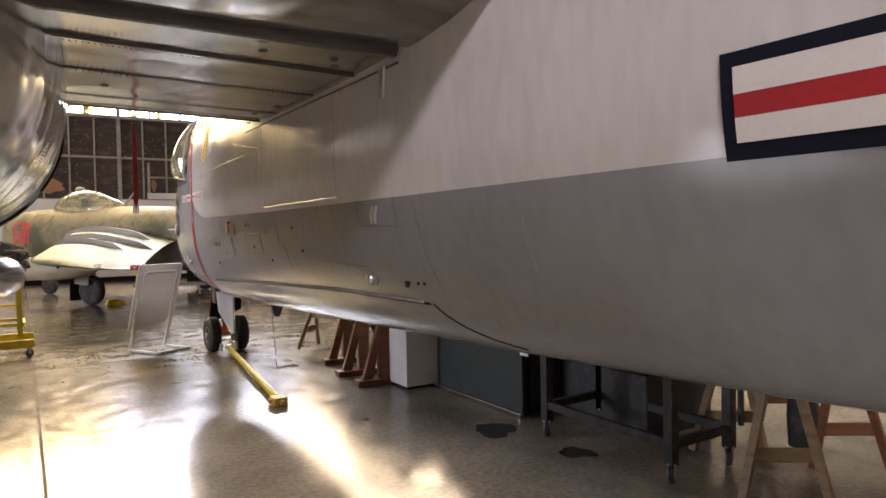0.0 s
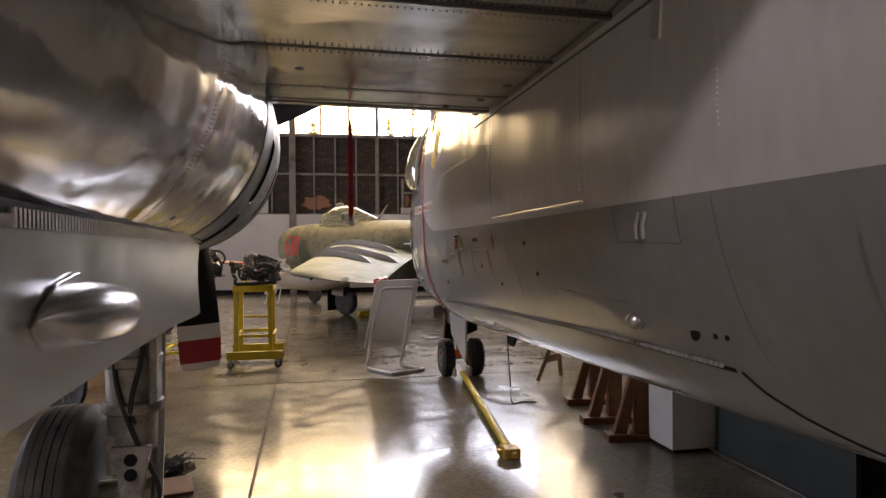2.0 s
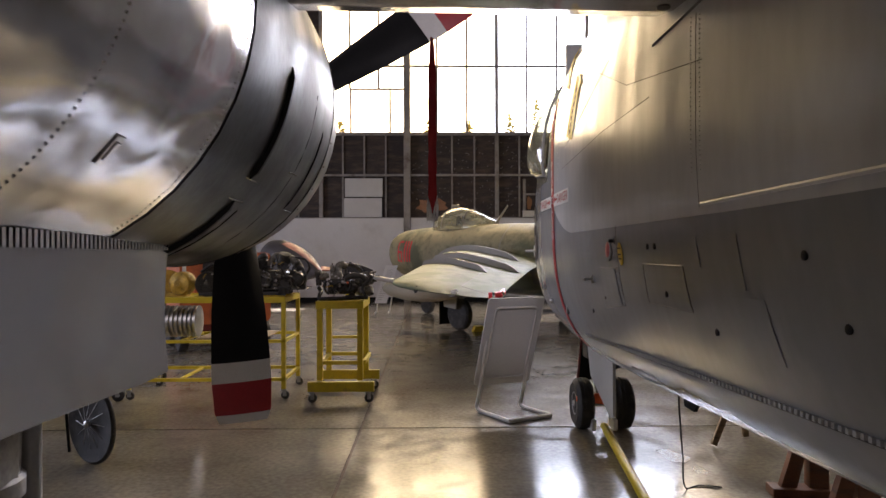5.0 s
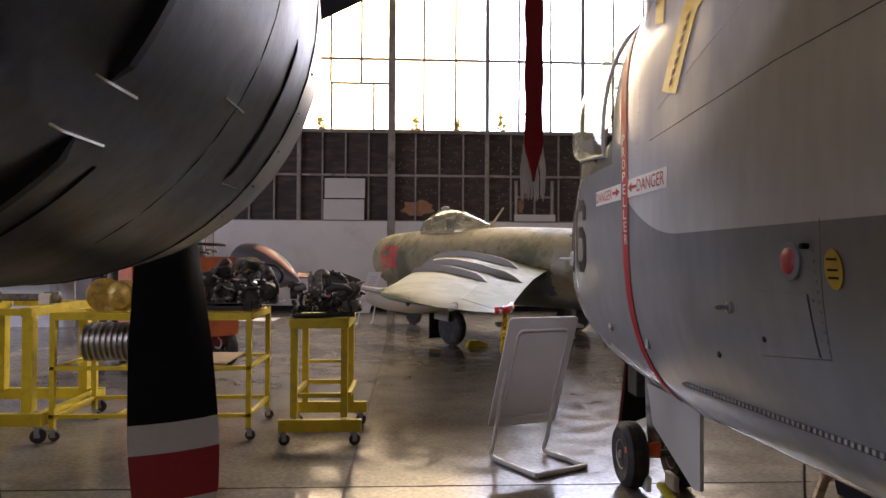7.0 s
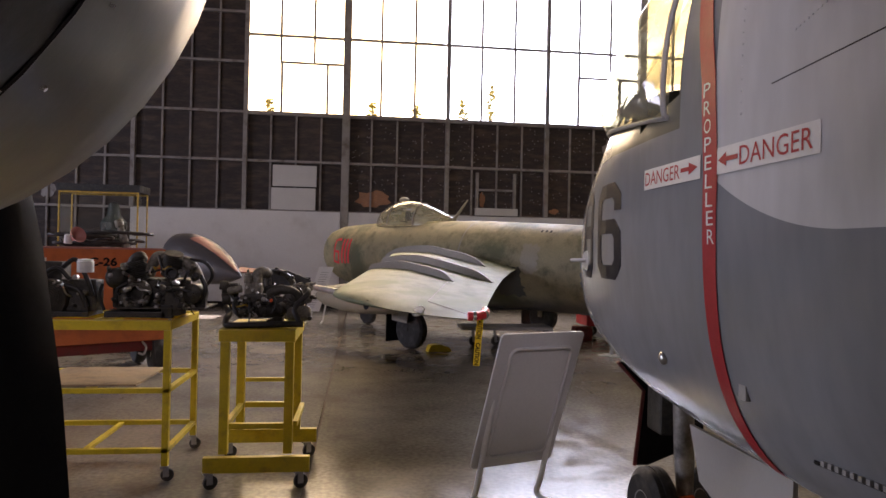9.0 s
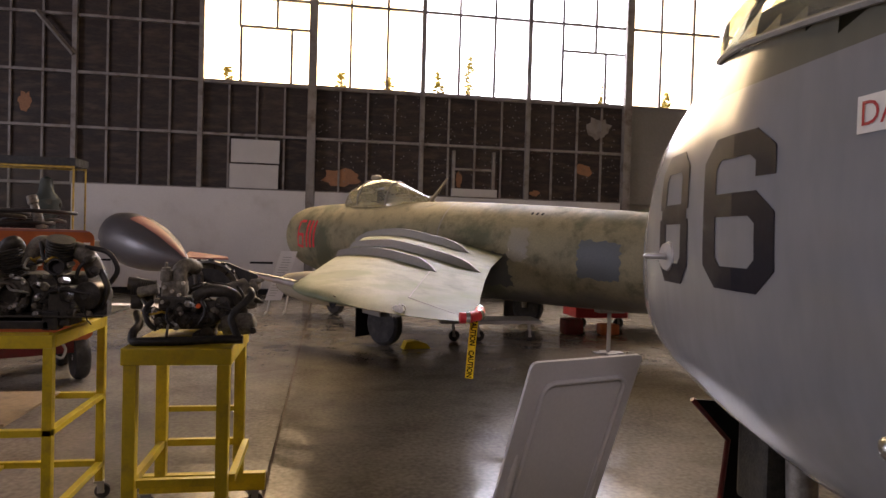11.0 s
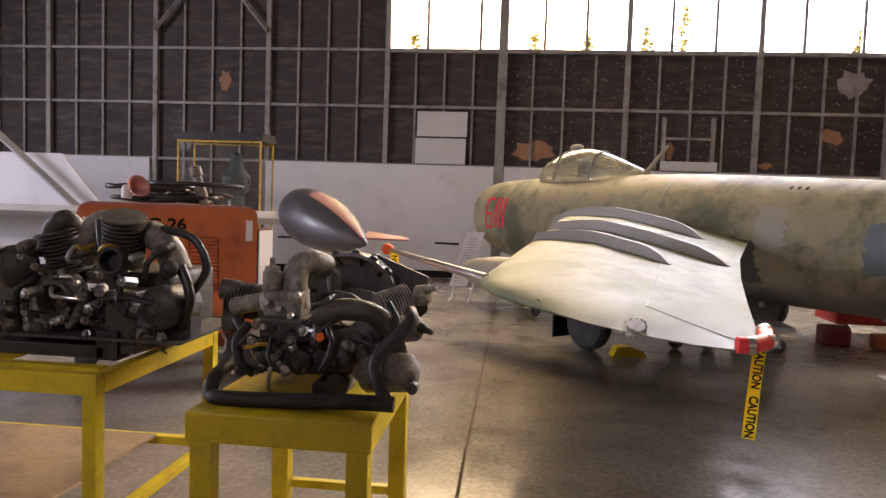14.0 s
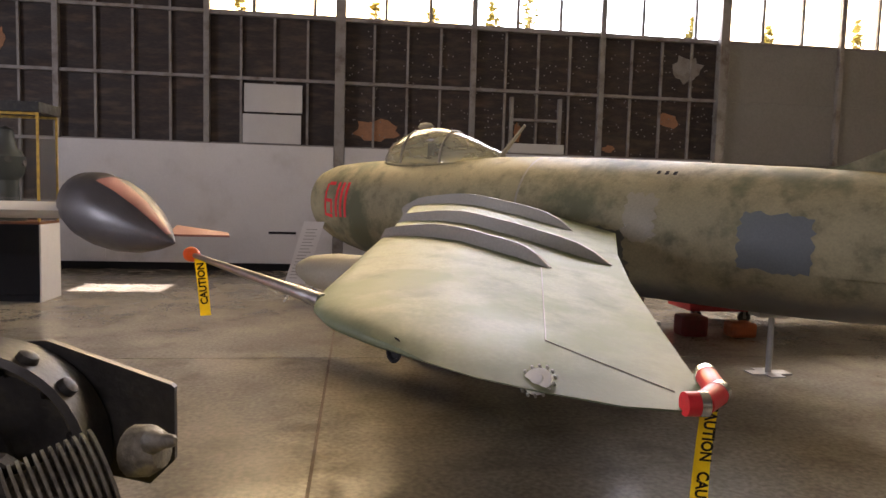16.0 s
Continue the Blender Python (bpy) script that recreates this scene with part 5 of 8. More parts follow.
FIN = [(7.15, 2.03), (7.65, 2.12), (9.2, 2.82), (10.9, 4.1), (11.3, 4.15), (10.95, 1.9), (10.2, 1.75), (7.2, 1.8)]
part("fin", prism(bmesh.new(), FIN, 0.12, Matrix.Translation((0, 0.06, 0)) @ pose(0, 0, 0, 90, 0, 0)), M["jet_paint"], jet, local=True)
for s in (-1, 1):
    part("tailplane", rings(bmesh.new(), [[(le, s * l, z), (le + 0.3 * c, s * l, z + t), (le + c, s * l, z + 0.01), (le + c, s * l, z - 0.01), (le + 0.3 * c, s * l, z - t)] for l, le, c, z, t in ((0.0, 9.6, 1.1, 3.3, 0.06), (1.55, 10.8, 0.75, 3.3, 0.03))]), M["jet_paint"], jet, local=True, smooth=50)
part("airbrake", rings(bmesh.new(), [[jet_skin(a, g, 0.03 * math.sin(math.pi * (a - 7.6) / 1.0) + 0.004) for g in (-20, -12, -4)] for a in [7.6 + 0.1 * k for k in range(11)]], closed=False), M["jet_paint"], jet, local=True, smooth=60)

# padding on the wing tip, tapes and chocks
def jet_world(a, l, z):
    return jet.matrix_basis @ Vector((a, l, z))


pad = thing("wing_tip_pad", "red foam padding taped round a wing corner", "padding", jet_world(8.15, -4.62, 0))
T0 = [jet_world(8.215, -4.86, 1.02), jet_world(8.26, -4.81, 1.02), jet_world(8.26, -4.66, 1.03), jet_world(8.16, -4.52, 1.05)]
for i in range(3):
    d = (T0[i + 1] - T0[i]).normalized()
    part("foam", tube(bmesh.new(), [T0[i], T0[i + 1]], 0.044, 14), M["hot_red"], pad, smooth=50)
    part("silver_tape", tube(bmesh.new(), [T0[i + 1] - d * 0.02, T0[i + 1] + d * 0.015], 0.047, 14), M["aluminium"], pad, smooth=50)

# ---- lettering ----
def letters(text, size, bold=0.0):
    """A flat mesh of words in the xy plane, from its lower left corner; returns a bmesh and its width."""
    cu = bpy.data.curves.new("letters", "FONT")
    cu.body, cu.size, cu.resolution_u = text, size, 3
    cu.offset = bold
    ob = new("letters", cu)
    me = bpy.data.meshes.new_from_object(ob.evaluated_get(bpy.context.evaluated_depsgraph_get()))
    bm = bmesh.new()
    bm.from_mesh(me)
    bpy.data.objects.remove(ob)
    bpy.data.curves.remove(cu)
    bpy.data.meshes.remove(me)
    xs = [v.co.x for v in bm.verts]
    lo, hi = min(xs), max(xs)
    zs = [v.co.y for v in bm.verts]
    for v in bm.verts:
        v.co.x -= lo
        v.co.y -= min(zs)
    return bm, hi - lo, max(zs) - min(zs)


def skin_letters(text, y0, y1, z0, z1, mat_, parent, out=0.006):
    """Words on the port skin of the patrol aircraft, reading from y0 (towards the nose) to y1."""
    bm, w, h = letters(text, 0.1)
    bmesh.ops.subdivide_edges(bm, edges=[e for e in bm.edges if e.calc_length() > 0.06], cuts=1)
    for v in bm.verts:
        v.co = hull_at(y0 + (y1 - y0) * v.co.x / w, z0 + (z1 - z0) * v.co.y / h, out)
    return part("lettering", bm, mat_, parent)


skin_letters("DANGER", 8.225, 7.93, 1.93, 1.983, M["red_paint"], tracker)
skin_letters("DANGER", 7.545, 7.215, 1.93, 1.988, M["red_paint"], tracker)
skin_part("danger_arrow", [(7.92, 1.95), (7.92, 1.964), (7.86, 1.964), (7.86, 1.978), (7.80, 1.957), (7.86, 1.936), (7.86, 1.95)], 0.0055, "red_paint")
skin_part("danger_arrow", [(7.555, 1.952), (7.555, 1.966), (7.62, 1.966), (7.62, 1.98), (7.665, 1.959), (7.62, 1.938), (7.62, 1.952)], 0.0055, "red_paint")
for k, ch in enumerate("PROPELLER"):
    zc = 2.205 - 0.061 * k
    yc = 7.748 - 0.0045 * k
    skin_letters(ch, yc + 0.022, yc - 0.022, zc - 0.024, zc + 0.024, M["label_white"], tracker)
skin_letters("RESCUE", 7.50, 7.34, 2.76, 2.81, M["black_paint"], tracker)


def flat_letters(text, m, width, height, mat_, parent, name="lettering"):
    bm, w, h = letters(text, 0.1, 0.0035)
    for v in bm.verts:
        v.co = m @ Vector((v.co.x / w * width, v.co.y / h * height, 0))
    return part(name, bm, mat_, parent)


def tape(name, at, h, w, words, label, lean=0.0, yaw=0.0, turn=0):
    """A hanging strip of caution tape."""
    tp = thing(name, label, "tape", at)
    m = Matrix.Translation(at) @ pose(0, 0, 0, 0, lean, yaw)
    bm = bmesh.new()
    vs = []
    for k in range(9):
        s = k / 8
        off = 0.012 * math.sin(3.0 * s + 0.5)
        vs.append([m @ Vector((-w / 2, off, -h * s)), m @ Vector((w / 2, off + 0.01 * math.sin(5 * s), -h * s))])
    rows = [[bm.verts.new(p) for p in r] for r in vs]
    for a, b in zip(rows, rows[1:]):
        bm.faces.new((a[0], a[1], b[1], b[0]))
    bmesh.ops.solidify(bm, geom=bm.faces[:], thickness=0.0015)
    part("strip", bm, M["tape_yellow"], tp)
    for z0, z1 in words:
        mm = m @ Matrix.Translation((0.38 * w, -0.016, -h * z1)) @ pose(0, 0, 0, 90, 0, 0) @ pose(0, 0, 0, 0, 0, 90) if turn == 0 else m @ Matrix.Translation((-0.38 * w, -0.016, -h * z0)) @ pose(0, 0, 0, 90, 0, 0) @ pose(0, 0, 0, 0, 0, -90)
        flat_letters("CAUTION", mm, h * (z1 - z0), w * 0.72, M["black_paint"], tp)
    return tp


tape("caution_tape", tuple(pt_ for pt_ in jet_world(8.26, -4.72, 1.02)), 0.50, 0.065, [(0.02, 0.46), (0.54, 0.98)], "yellow caution tape hanging from a padded wing tip", 4, -8, 1)
tape("caution_tape", tuple(pt_ for pt_ in jet_world(4.60, -4.81, 1.235)), 0.42, 0.075, [(0.08, 0.8)], "yellow caution tape tied to a pitot boom", -6, 5, 0)

# ---- engine stands ----
def castor(parent, x, y, r=0.045, turn=0.0):
    m = Matrix.Translation((x, y, 0)) @ pose(0, 0, 0, 0, 0, turn)
    c = part("castor", lathe(bmesh.new(), [(r * 0.3, -0.016), (r * 0.92, -0.016), (r, -0.008), (r, 0.008), (r * 0.92, 0.016), (r * 0.3, 0.016)], axis(m @ Vector((0.02, 0, r)), (m @ Vector((0, 1, 0))) - (m @ Vector((0, 0, 0)))), 18), M["black_rubber"], parent, "black rubber castor", smooth=40)
    part("castor_fork", box(box(box(bmesh.new(), -0.01, -0.025, r * 0.8, 0.03, -0.019, r * 2.25, 0, m), -0.01, 0.019, r * 0.8, 0.03, 0.025, r * 2.25, 0, m), -0.03, -0.03, r * 2.2, 0.03, 0.03, r * 2.2 + 0.012, 0, m), M["grey_metal"], c)
    part("castor_hub", lathe(bmesh.new(), [(r * 0.28, -0.02), (r * 0.3, 0.02)], axis(m @ Vector((0.02, 0, r)), (m @ Vector((0, 1, 0))) - (m @ Vector((0, 0, 0)))), 10), M["steel"], c)


def bar(name, x0, y0, z0, x1, y1, z1, parent, mat_="yellow", bevel=0.003):
    return part(name, cube(x0, y0, z0, x1, y1, z1, bevel), M[mat_], parent)


def small_stand():
    st = thing("engine_stand", "narrow yellow wooden engine stand on four castors", "engine stand", (-0.33, 10.75, 0), group="engine stands")
    part("tabletop", cube(-0.60, 10.37, 1.005, -0.085, 11.10, 1.088, 0.006), M["yellow"], st)
    for x in (-0.59, -0.155):
        for y in (10.38, 11.02):
            part("leg", cube(x, y, 0.23, x + 0.06, y + 0.06, 1.004, 0.004), M["yellow"], st)
    for y in (10.325, 11.05):
        bar("foot_beam", -0.68, y, 0.12, 0.03, y + 0.05, 0.225, st)
    for x in (-0.57, -0.10):
        bar("side_rail", x, 10.44, 0.40, x + 0.035, 11.03, 0.44, st)
    for y in (10.39, 11.04):
        bar("cross_rail", -0.525, y, 0.40, -0.125, y + 0.035, 0.44, st)
    bar("cross_rail", -0.525, 11.05, 0.60, -0.125, 11.08, 0.63, st)
    for x in (-0.65, -0.045):
        for y in (10.35, 11.06):
            castor(st, x, y, 0.05, 30)


def table_stand():
    st = thing("engine_table", "long bright yellow welded steel engine table on castors", "engine stand", (-1.85, 11.0, 0), group="engine stands")
    x0, x1, y0, y1 = -2.70, -0.96, 10.53, 11.36
    for x in (x0, x1 - 0.045):
        for y in (y0, y1 - 0.045):
            bar("leg", x, y, 0.11, x + 0.045, y + 0.045, 1.06, st)
            castor(st, x + 0.02, y + 0.02, 0.045, 15)
    for z, h in ((1.06, 0.065), (0.62, 0.035), (0.20, 0.035)):
        for y in (y0, y1 - 0.04):
            bar("long_rail", x0, y, z, x1, y + 0.04, z + h, st)
        for x in (x0, x1 - 0.04):
            bar("end_rail", x, y0 + 0.045, z, x + 0.04, y1 - 0.045, z + h - 0.004, st)
        for x in (-2.15, -1.55):
            bar("shelf_rail", x, y0 + 0.045, z + 0.004, x + 0.04, y1 - 0.045, z + h - 0.008, st)
    for y in (10.62, 11.15):
        bar("bolt_rail", x0 + 0.05, y, 1.10, x1 - 0.05, y + 0.05, 1.122, st)
    part("shelf_board", cube(-1.95, y0 + 0.06, 0.658, -1.20, y1 - 0.06, 0.672, 0.002), M["timber"], st, "pale plywood shelf")


def tall_stand():
    st = thing("engine_trolley", "deep yellow heavy engine trolley on large castors", "engine stand", (-3.3, 11.1, 0), group="engine stands")
    for x in (-2.93, -3.75):
        bar("upright", x, 10.52, 0.26, x + 0.09, 10.61, 1.09, st)
        bar("upright", x, 11.52, 0.26, x + 0.09, 11.61, 1.09, st)
        bar("top_rail", x, 10.50, 1.09, x + 0.09, 11.64, 1.17, st)
    for y in (10.45, 11.6):
        bar("cross_beam", -3.95, y, 0.15, -2.72, y + 0.07, 0.26, st)
        bar("top_beam", -3.66, y + 0.06, 1.10, -2.93, y + 0.12, 1.16, st)
    for x in (-2.80, -3.93):
        bar("base_beam", x, 10.52, 0.15, x + 0.08, 11.6, 0.255, st)
    for x in (-2.78, -3.88):
        for y in (10.48, 11.63):
            castor(st, x, y, 0.065, 20)
    ax = thing("gear_shaft", "pale worn metal shaft lying across a trolley", "shaft", (-3.2, 11.0, 1.17))
    part("shaft", lathe(bmesh.new(), [(0.02, 0), (0.04, 0.02), (0.04, 0.25), (0.06, 0.27), (0.06, 0.36), (0.035, 0.38), (0.035, 0.75), (0.055, 0.77), (0.055, 0.9), (0.02, 0.92)], axis((-3.75, 10.95, 1.232), (1, 0.05, 0)), 16), M["cast_light"], ax, smooth=40)
    part("collar", cube(-3.0, 10.90, 1.172, -2.9, 11.06, 1.27, 0.01), M["white_paint"], ax)


small_stand()
table_stand()
tall_stand()

# ---- lectern-like information board on a bent tube frame ----
sg = thing("information_board", "pale grey tilted information board on a bent tube frame", "sign", (1.44, 9.73, 0))
A, B, C_, D = Vector((1.10, 9.91, 0)), Vector((1.38, 9.43, 0)), Vector((1.81, 9.66, 0)), Vector((1.56, 10.06, 0))
lean = Vector((0.13, -0.27, 0)) / 0.9
up = Vector((0, 0, 1))
for p, q in ((A, B), (D, C_)):
    top = p + lean * 0.8 + up * 1.02
    part("frame_tube", tube(bmesh.new(), curve_pts([q + up * 0.02, q.lerp(p, 0.5) + up * 0.02, q.lerp(p, 0.9) + up * 0.022, p + up * 0.06 + lean * 0.02, p + up * 0.16 + lean * 0.14, p + lean * 0.45 + up * 0.55, top], 5), 0.019, 12), M["white_paint"], sg, "white bent steel tube", smooth=50)
part("foot_tube", tube(bmesh.new(), [B + up * 0.02, C_ + up * 0.02], 0.019, 12), M["white_paint"], sg, smooth=50)
wv = (D - A).normalized()
nv = wv.cross((lean * 0.9 + up * 0.9).normalized()).normalized()
bl = A + up * 0.27 + lean * 0.22 - wv * 0.06 - nv * 0.0
m = Matrix((( *wv, 0), (*((lean * 0.9 + up * 0.88).normalized()), 0), (*nv, 0), (0, 0, 0, 1))).transposed()
m.translation = bl + nv * (-0.03)
W_, H_ = (D - A).length + 0.12, 0.94


def round_rect(x0, y0, x1, y1, r):
    out = []
    for cx, cy, a0 in ((x1 - r, y1 - r, 0), (x0 + r, y1 - r, 90), (x0 + r, y0 + r, 180), (x1 - r, y0 + r, 270)):
        out += [(cx + r * math.cos(radians(a0 + 22.5 * k)), cy + r * math.sin(radians(a0 + 22.5 * k))) for k in range(5)]
    return out


part("board", prism(bmesh.new(), round_rect(0, 0, W_, H_, 0.03), 0.014, m), M["sign_grey"], sg)
ring = bmesh.new()
o_ = round_rect(0.09, 0.08, W_ - 0.07, H_ - 0.10, 0.05)
for zz in (-0.010, 0.024):
    tube(ring, [m @ Vector((x, y, zz)) for x, y in o_ + o_[:1]], 0.012, 8)
part("board_rim", ring, M["sign_grey"], sg, "raised rim of the board", smooth=50)

# ---- tow bar, timber props and stores under the patrol aircraft ----
tb = thing("tow_bar", "yellow steel aircraft tow bar lying on the floor", "tow bar", (2.0, 7.6, 0))
d = (Vector((2.18, 9.15, 0.05)) - Vector((1.86, 6.08, 0.05)))
part("bar", tube(bmesh.new(), [Vector((1.86, 6.16, 0.05)), Vector((2.17, 9.05, 0.07))], 0.032, 12), M["yellow"], tb, smooth=50)
part("hitch", box(box(cube(1.79, 6.02, 0.0, 1.92, 6.18, 0.075, 0.012), 1.76, 6.06, 0.02, 1.80, 6.13, 0.06, 0.01), 1.84, 5.97, 0.02, 1.88, 6.03, 0.06, 0.008), M["brass"], tb, "worn brass-coloured hitch")
for x in (2.06, 2.25):
    part("fork_end", cube(x, 9.03, 0.03, x + 0.04, 9.2, 0.13, 0.01), M["label_white"], tb)


def timber_prop(x, y, rz=0):
    st = thing("timber_prop", "brown wooden support prop with a long foot", "prop", (x, y, 0), rz, group="timber props")
    part("foot", cube(-0.06, -0.10, 0, 0.55, 0.05, 0.06, 0.006), M["brown_timber"], st, local=True)
    part("upright", cube(0.18, -0.06, 0.06, 0.30, 0.04, 0.82, 0.006), M["brown_timber"], st, local=True)
    part("brace", prism(bmesh.new(), [(0.0, 0.06), (0.10, 0.06), (0.24, 0.62), (0.18, 0.66)], 0.06, pose(0, 0.0, 0, 90, 0, 0)), M["brown_timber"], st, local=True)
    part("saddle", prism(bmesh.new(), [(0.02, 0.82), (0.5, 0.82), (0.44, 0.64), (0.3, 0.46), (0.2, 0.46), (0.1, 0.62)], 0.04, pose(0, 0.09, 0, 90, 0, 0)), M["dark_green"], st, "dark green saddle plate", local=True)
    return st


for x, y in ((2.95, 7.58), (2.82, 6.88), (2.80, 6.34)):
    timber_prop(x, y, -8)


def sawhorse(x, y, rz, label, mat_, L=0.9, H=0.6):
    st = thing("sawhorse", label, "sawhorse", (x, y, 0), rz, group="sawhorses")
    part("beam", cube(-L / 2, -0.045, H - 0.09, L / 2, 0.045, H, 0.005), M[mat_], st, local=True)
    for sx in (-1, 1):
        for sy in (-1, 1):
            part("leg", tube(bmesh.new(), [(sx * (L / 2 - 0.1), sy * 0.05, H - 0.03), (sx * (L / 2 - 0.02), sy * 0.24, 0.02)], 0.032, 4), M[mat_], st, local=True)
        part("leg_brace", cube(sx * (L / 2 - 0.06) - 0.012, -0.17, 0.22, sx * (L / 2 - 0.06) + 0.012, 0.17, 0.30, 0.003), M[mat_], st, local=True)
    return st


sawhorse(3.38, 8.45, -55, "pale timber sawhorse under a fuselage", "timber", 0.8, 0.50)
sawhorse(3.76, 2.66, 55, "weathered wooden trestle on the floor", "timber", 0.9, 0.86)
hung = thing("hanging_pad", "dark oval pad hung from a trestle", "pad", (3.86, 2.42, 0.2))
part("pad", lathe(bmesh.new(), [(0.02, 0.0), (0.07, 0.03), (0.085, 0.2), (0.08, 0.42), (0.04, 0.56), (0.01, 0.6)], axis((3.86, 2.42, 0.20), (0.05, 0, 1)), 16), M["black_rubber"], hung, smooth=50)
part("cord", tube(bmesh.new(), [(3.89, 2.42, 0.79), (3.80, 2.52, 0.85)], 0.008, 6), M["hose"], hung)
sawhorse(4.55, 2.70, 55, "reddish wooden trestle on the floor", "brown_timber", 0.9, 0.78)
cb = thing("storage_box", "white painted storage box with dark side", "box", (3.25, 6.02, 0))
part("box_body", cube(3.06, 5.86, 0.03, 3.5, 6.22, 0.78, 0.006), M["white_paint"], cb)
part("box_lid", cube(3.05, 5.85, 0.781, 3.51, 6.23, 0.81, 0.004), M["white_paint"], cb)
part("box_foot", cube(3.09, 5.89, 0.0, 3.47, 6.19, 0.03), M["black_paint"], cb)
pn = thing("leaning_panel", "dark green flat panel standing on edge", "panel", (3.4, 5.2, 0))
part("sheet", cube(3.38, 4.48, 0.03, 3.42, 5.80, 0.92, 0.004), M["dark_green"], pn)
part("edge_rail", cube(3.33, 4.46, 0.0, 3.375, 5.85, 0.045, 0.005), M["aluminium"], pn, "aluminium bottom rail")
# added black blocks that stand in for the deep shadow under the fuselage
bx_ = thing("shade_block", "black blocks standing in for deep shade under a fuselage", "crate", (4.1, 4.4, 0))
part("crate", cube(3.75, 3.5, 0, 4.5, 4.4, 0.85, 0.01), M["engine_black"], bx_)
part("crate", cube(3.5, 4.5, 0, 4.3, 6.3, 0.8, 0.01), M["engine_black"], bx_)
tr = thing("work_trolley", "dark steel work trolley on castors", "trolley", (3.5, 3.4, 0))
for x in (3.18, 3.75):
    for y in (2.82, 3.95):
        bar("leg", x, y, 0.12, x + 0.065, y + 0.065, 0.90, tr, "engine_black")
        castor(tr, x + 0.03, y + 0.03, 0.055, 40)
bar("leg", 3.90, 2.84, 0.24, 3.93, 2.87, 0.9, tr, "engine_black")
for y in (2.825, 3.955):
    bar("cross_rail", 3.245, y, 0.22, 3.75, y + 0.045, 0.275, tr, "engine_black")
for x in (3.19, 3.76):
    bar("side_rail", x, 2.885, 0.22, x + 0.045, 3.95, 0.275, tr, "engine_black")
part("tabletop", cube(3.10, 2.75, 0.901, 3.96, 4.15, 0.94, 0.005), M["engine_black"], tr)
part("shelf_load", cube(3.27, 3.1, 0.60, 3.72, 4.1, 0.898, 0.02), M["black_paint"], tr, "dark load under the top")
lb = part("tag", cube(3.09, 3.98, 0.52, 3.10, 4.08, 0.70, 0.003), M["label_white"], None)
lb.parent = pn
lb.matrix_parent_inverse = pn.matrix_basis.inverted()
lb.location = (0.285, 0.42, 0)

# loose cable from the belly to the floor
cable = tagged(part("belly_cable", tube(bmesh.new(), curve_pts([(2.28, 7.55, 0.86), (2.30, 7.6, 0.6), (2.33, 7.62, 0.25), (2.36, 7.66, 0.02), (2.48, 7.72, 0.008), (2.62, 7.68, 0.008)], 6), 0.006, 6), M["hose"], smooth=50), "thin black cable hanging from a belly to the floor", "cable")

# spoked wheel standing behind the main gear
bw = thing("spoked_wheel", "thin black spoked wheel standing on the floor", "wheel", (-1.95, 8.32, 0))
wc, wd = Vector((-1.95, 8.32, 0.31)), Vector((0.55, 0.83, 0)).normalized()
part("tyre", lathe(bmesh.new(), [(0.272, -0.012), (0.29, -0.020), (0.306, -0.012), (0.31, 0.0), (0.306, 0.012), (0.29, 0.020), (0.272, 0.012)], axis(wc, wd), 40), M["black_rubber"], bw, smooth=50)
part("rim", lathe(bmesh.new(), [(0.258, -0.009), (0.272, -0.012), (0.272, 0.012), (0.258, 0.009)], axis(wc, wd), 40), M["steel"], bw, smooth=50)
part("hub", lathe(bmesh.new(), [(0.01, -0.06), (0.03, -0.045), (0.018, -0.02), (0.018, 0.02), (0.03, 0.045), (0.01, 0.06)], axis(wc, wd), 14), M["steel"], bw, smooth=50)
wm = axis(wc, wd)
for k in range(24):
    a = 2 * math.pi * k / 24
    b = a + (0.5 if k % 2 else -0.5)
    part("spoke", tube(bmesh.new(), [wm @ Vector((0.026 * math.cos(b), 0.026 * math.sin(b), 0.04 if k % 2 else -0.04)), wm @ Vector((0.262 * math.cos(a), 0.262 * math.sin(a), 0))], 0.0022, 4), M["steel"], bw)
part("fork", tube(bmesh.new(), [wm @ Vector((0, 0, 0.065)), wm @ Vector((0, 0.05, 0.07)), wc + Vector((-0.25, 0.05, 0.42))], 0.012, 8), M["black_paint"], bw, smooth=50)
part("prop_leg", tube(bmesh.new(), [wc + Vector((-0.25, 0.05, 0.42)), (-2.28, 8.62, 0.01)], 0.012, 8), M["black_paint"], bw, smooth=50)

# tangle of oily cord on a small board beside the main wheel
tg = thing("floor_board", "small dark oily board lying on the floor", "board", (-0.52, 5.95, 0), 12)
part("plank", cube(-0.13, -0.17, 0.0, 0.13, 0.17, 0.022, 0.004), M["brown_timber"], tg, local=True)
rng_ = random.Random(31)
bm = bmesh.new()
for k in range(22):
    c0 = Vector((-0.56 + rng_.uniform(-0.09, 0.09), 6.36 + rng_.uniform(-0.12, 0.12), 0.01))
    tube(bm, curve_pts([c0 + Vector((rng_.uniform(-0.09, 0.09), rng_.uniform(-0.09, 0.09), q)) for q in (0.0, 0.05, 0.02, 0.07)], 4), 0.006, 5)
tagged(part("cord_tangle", bm, M["hose"], smooth=50), "tangle of oily black cord on the floor", "cord")

# ---- orange ground power cart ----
gc = thing("ground_power_cart", "orange steel ground power cart with coiled cables on top", "cart", (-3.40, 13.95, 0), 31.5)
GL = 1.49
part("body", prism(bmesh.new(), round_rect(0, 0.44, GL, 1.615, 0.085), 1.15, pose(0, 1.15, 0, 90, 0, 0)), M["orange"], gc, local=True)
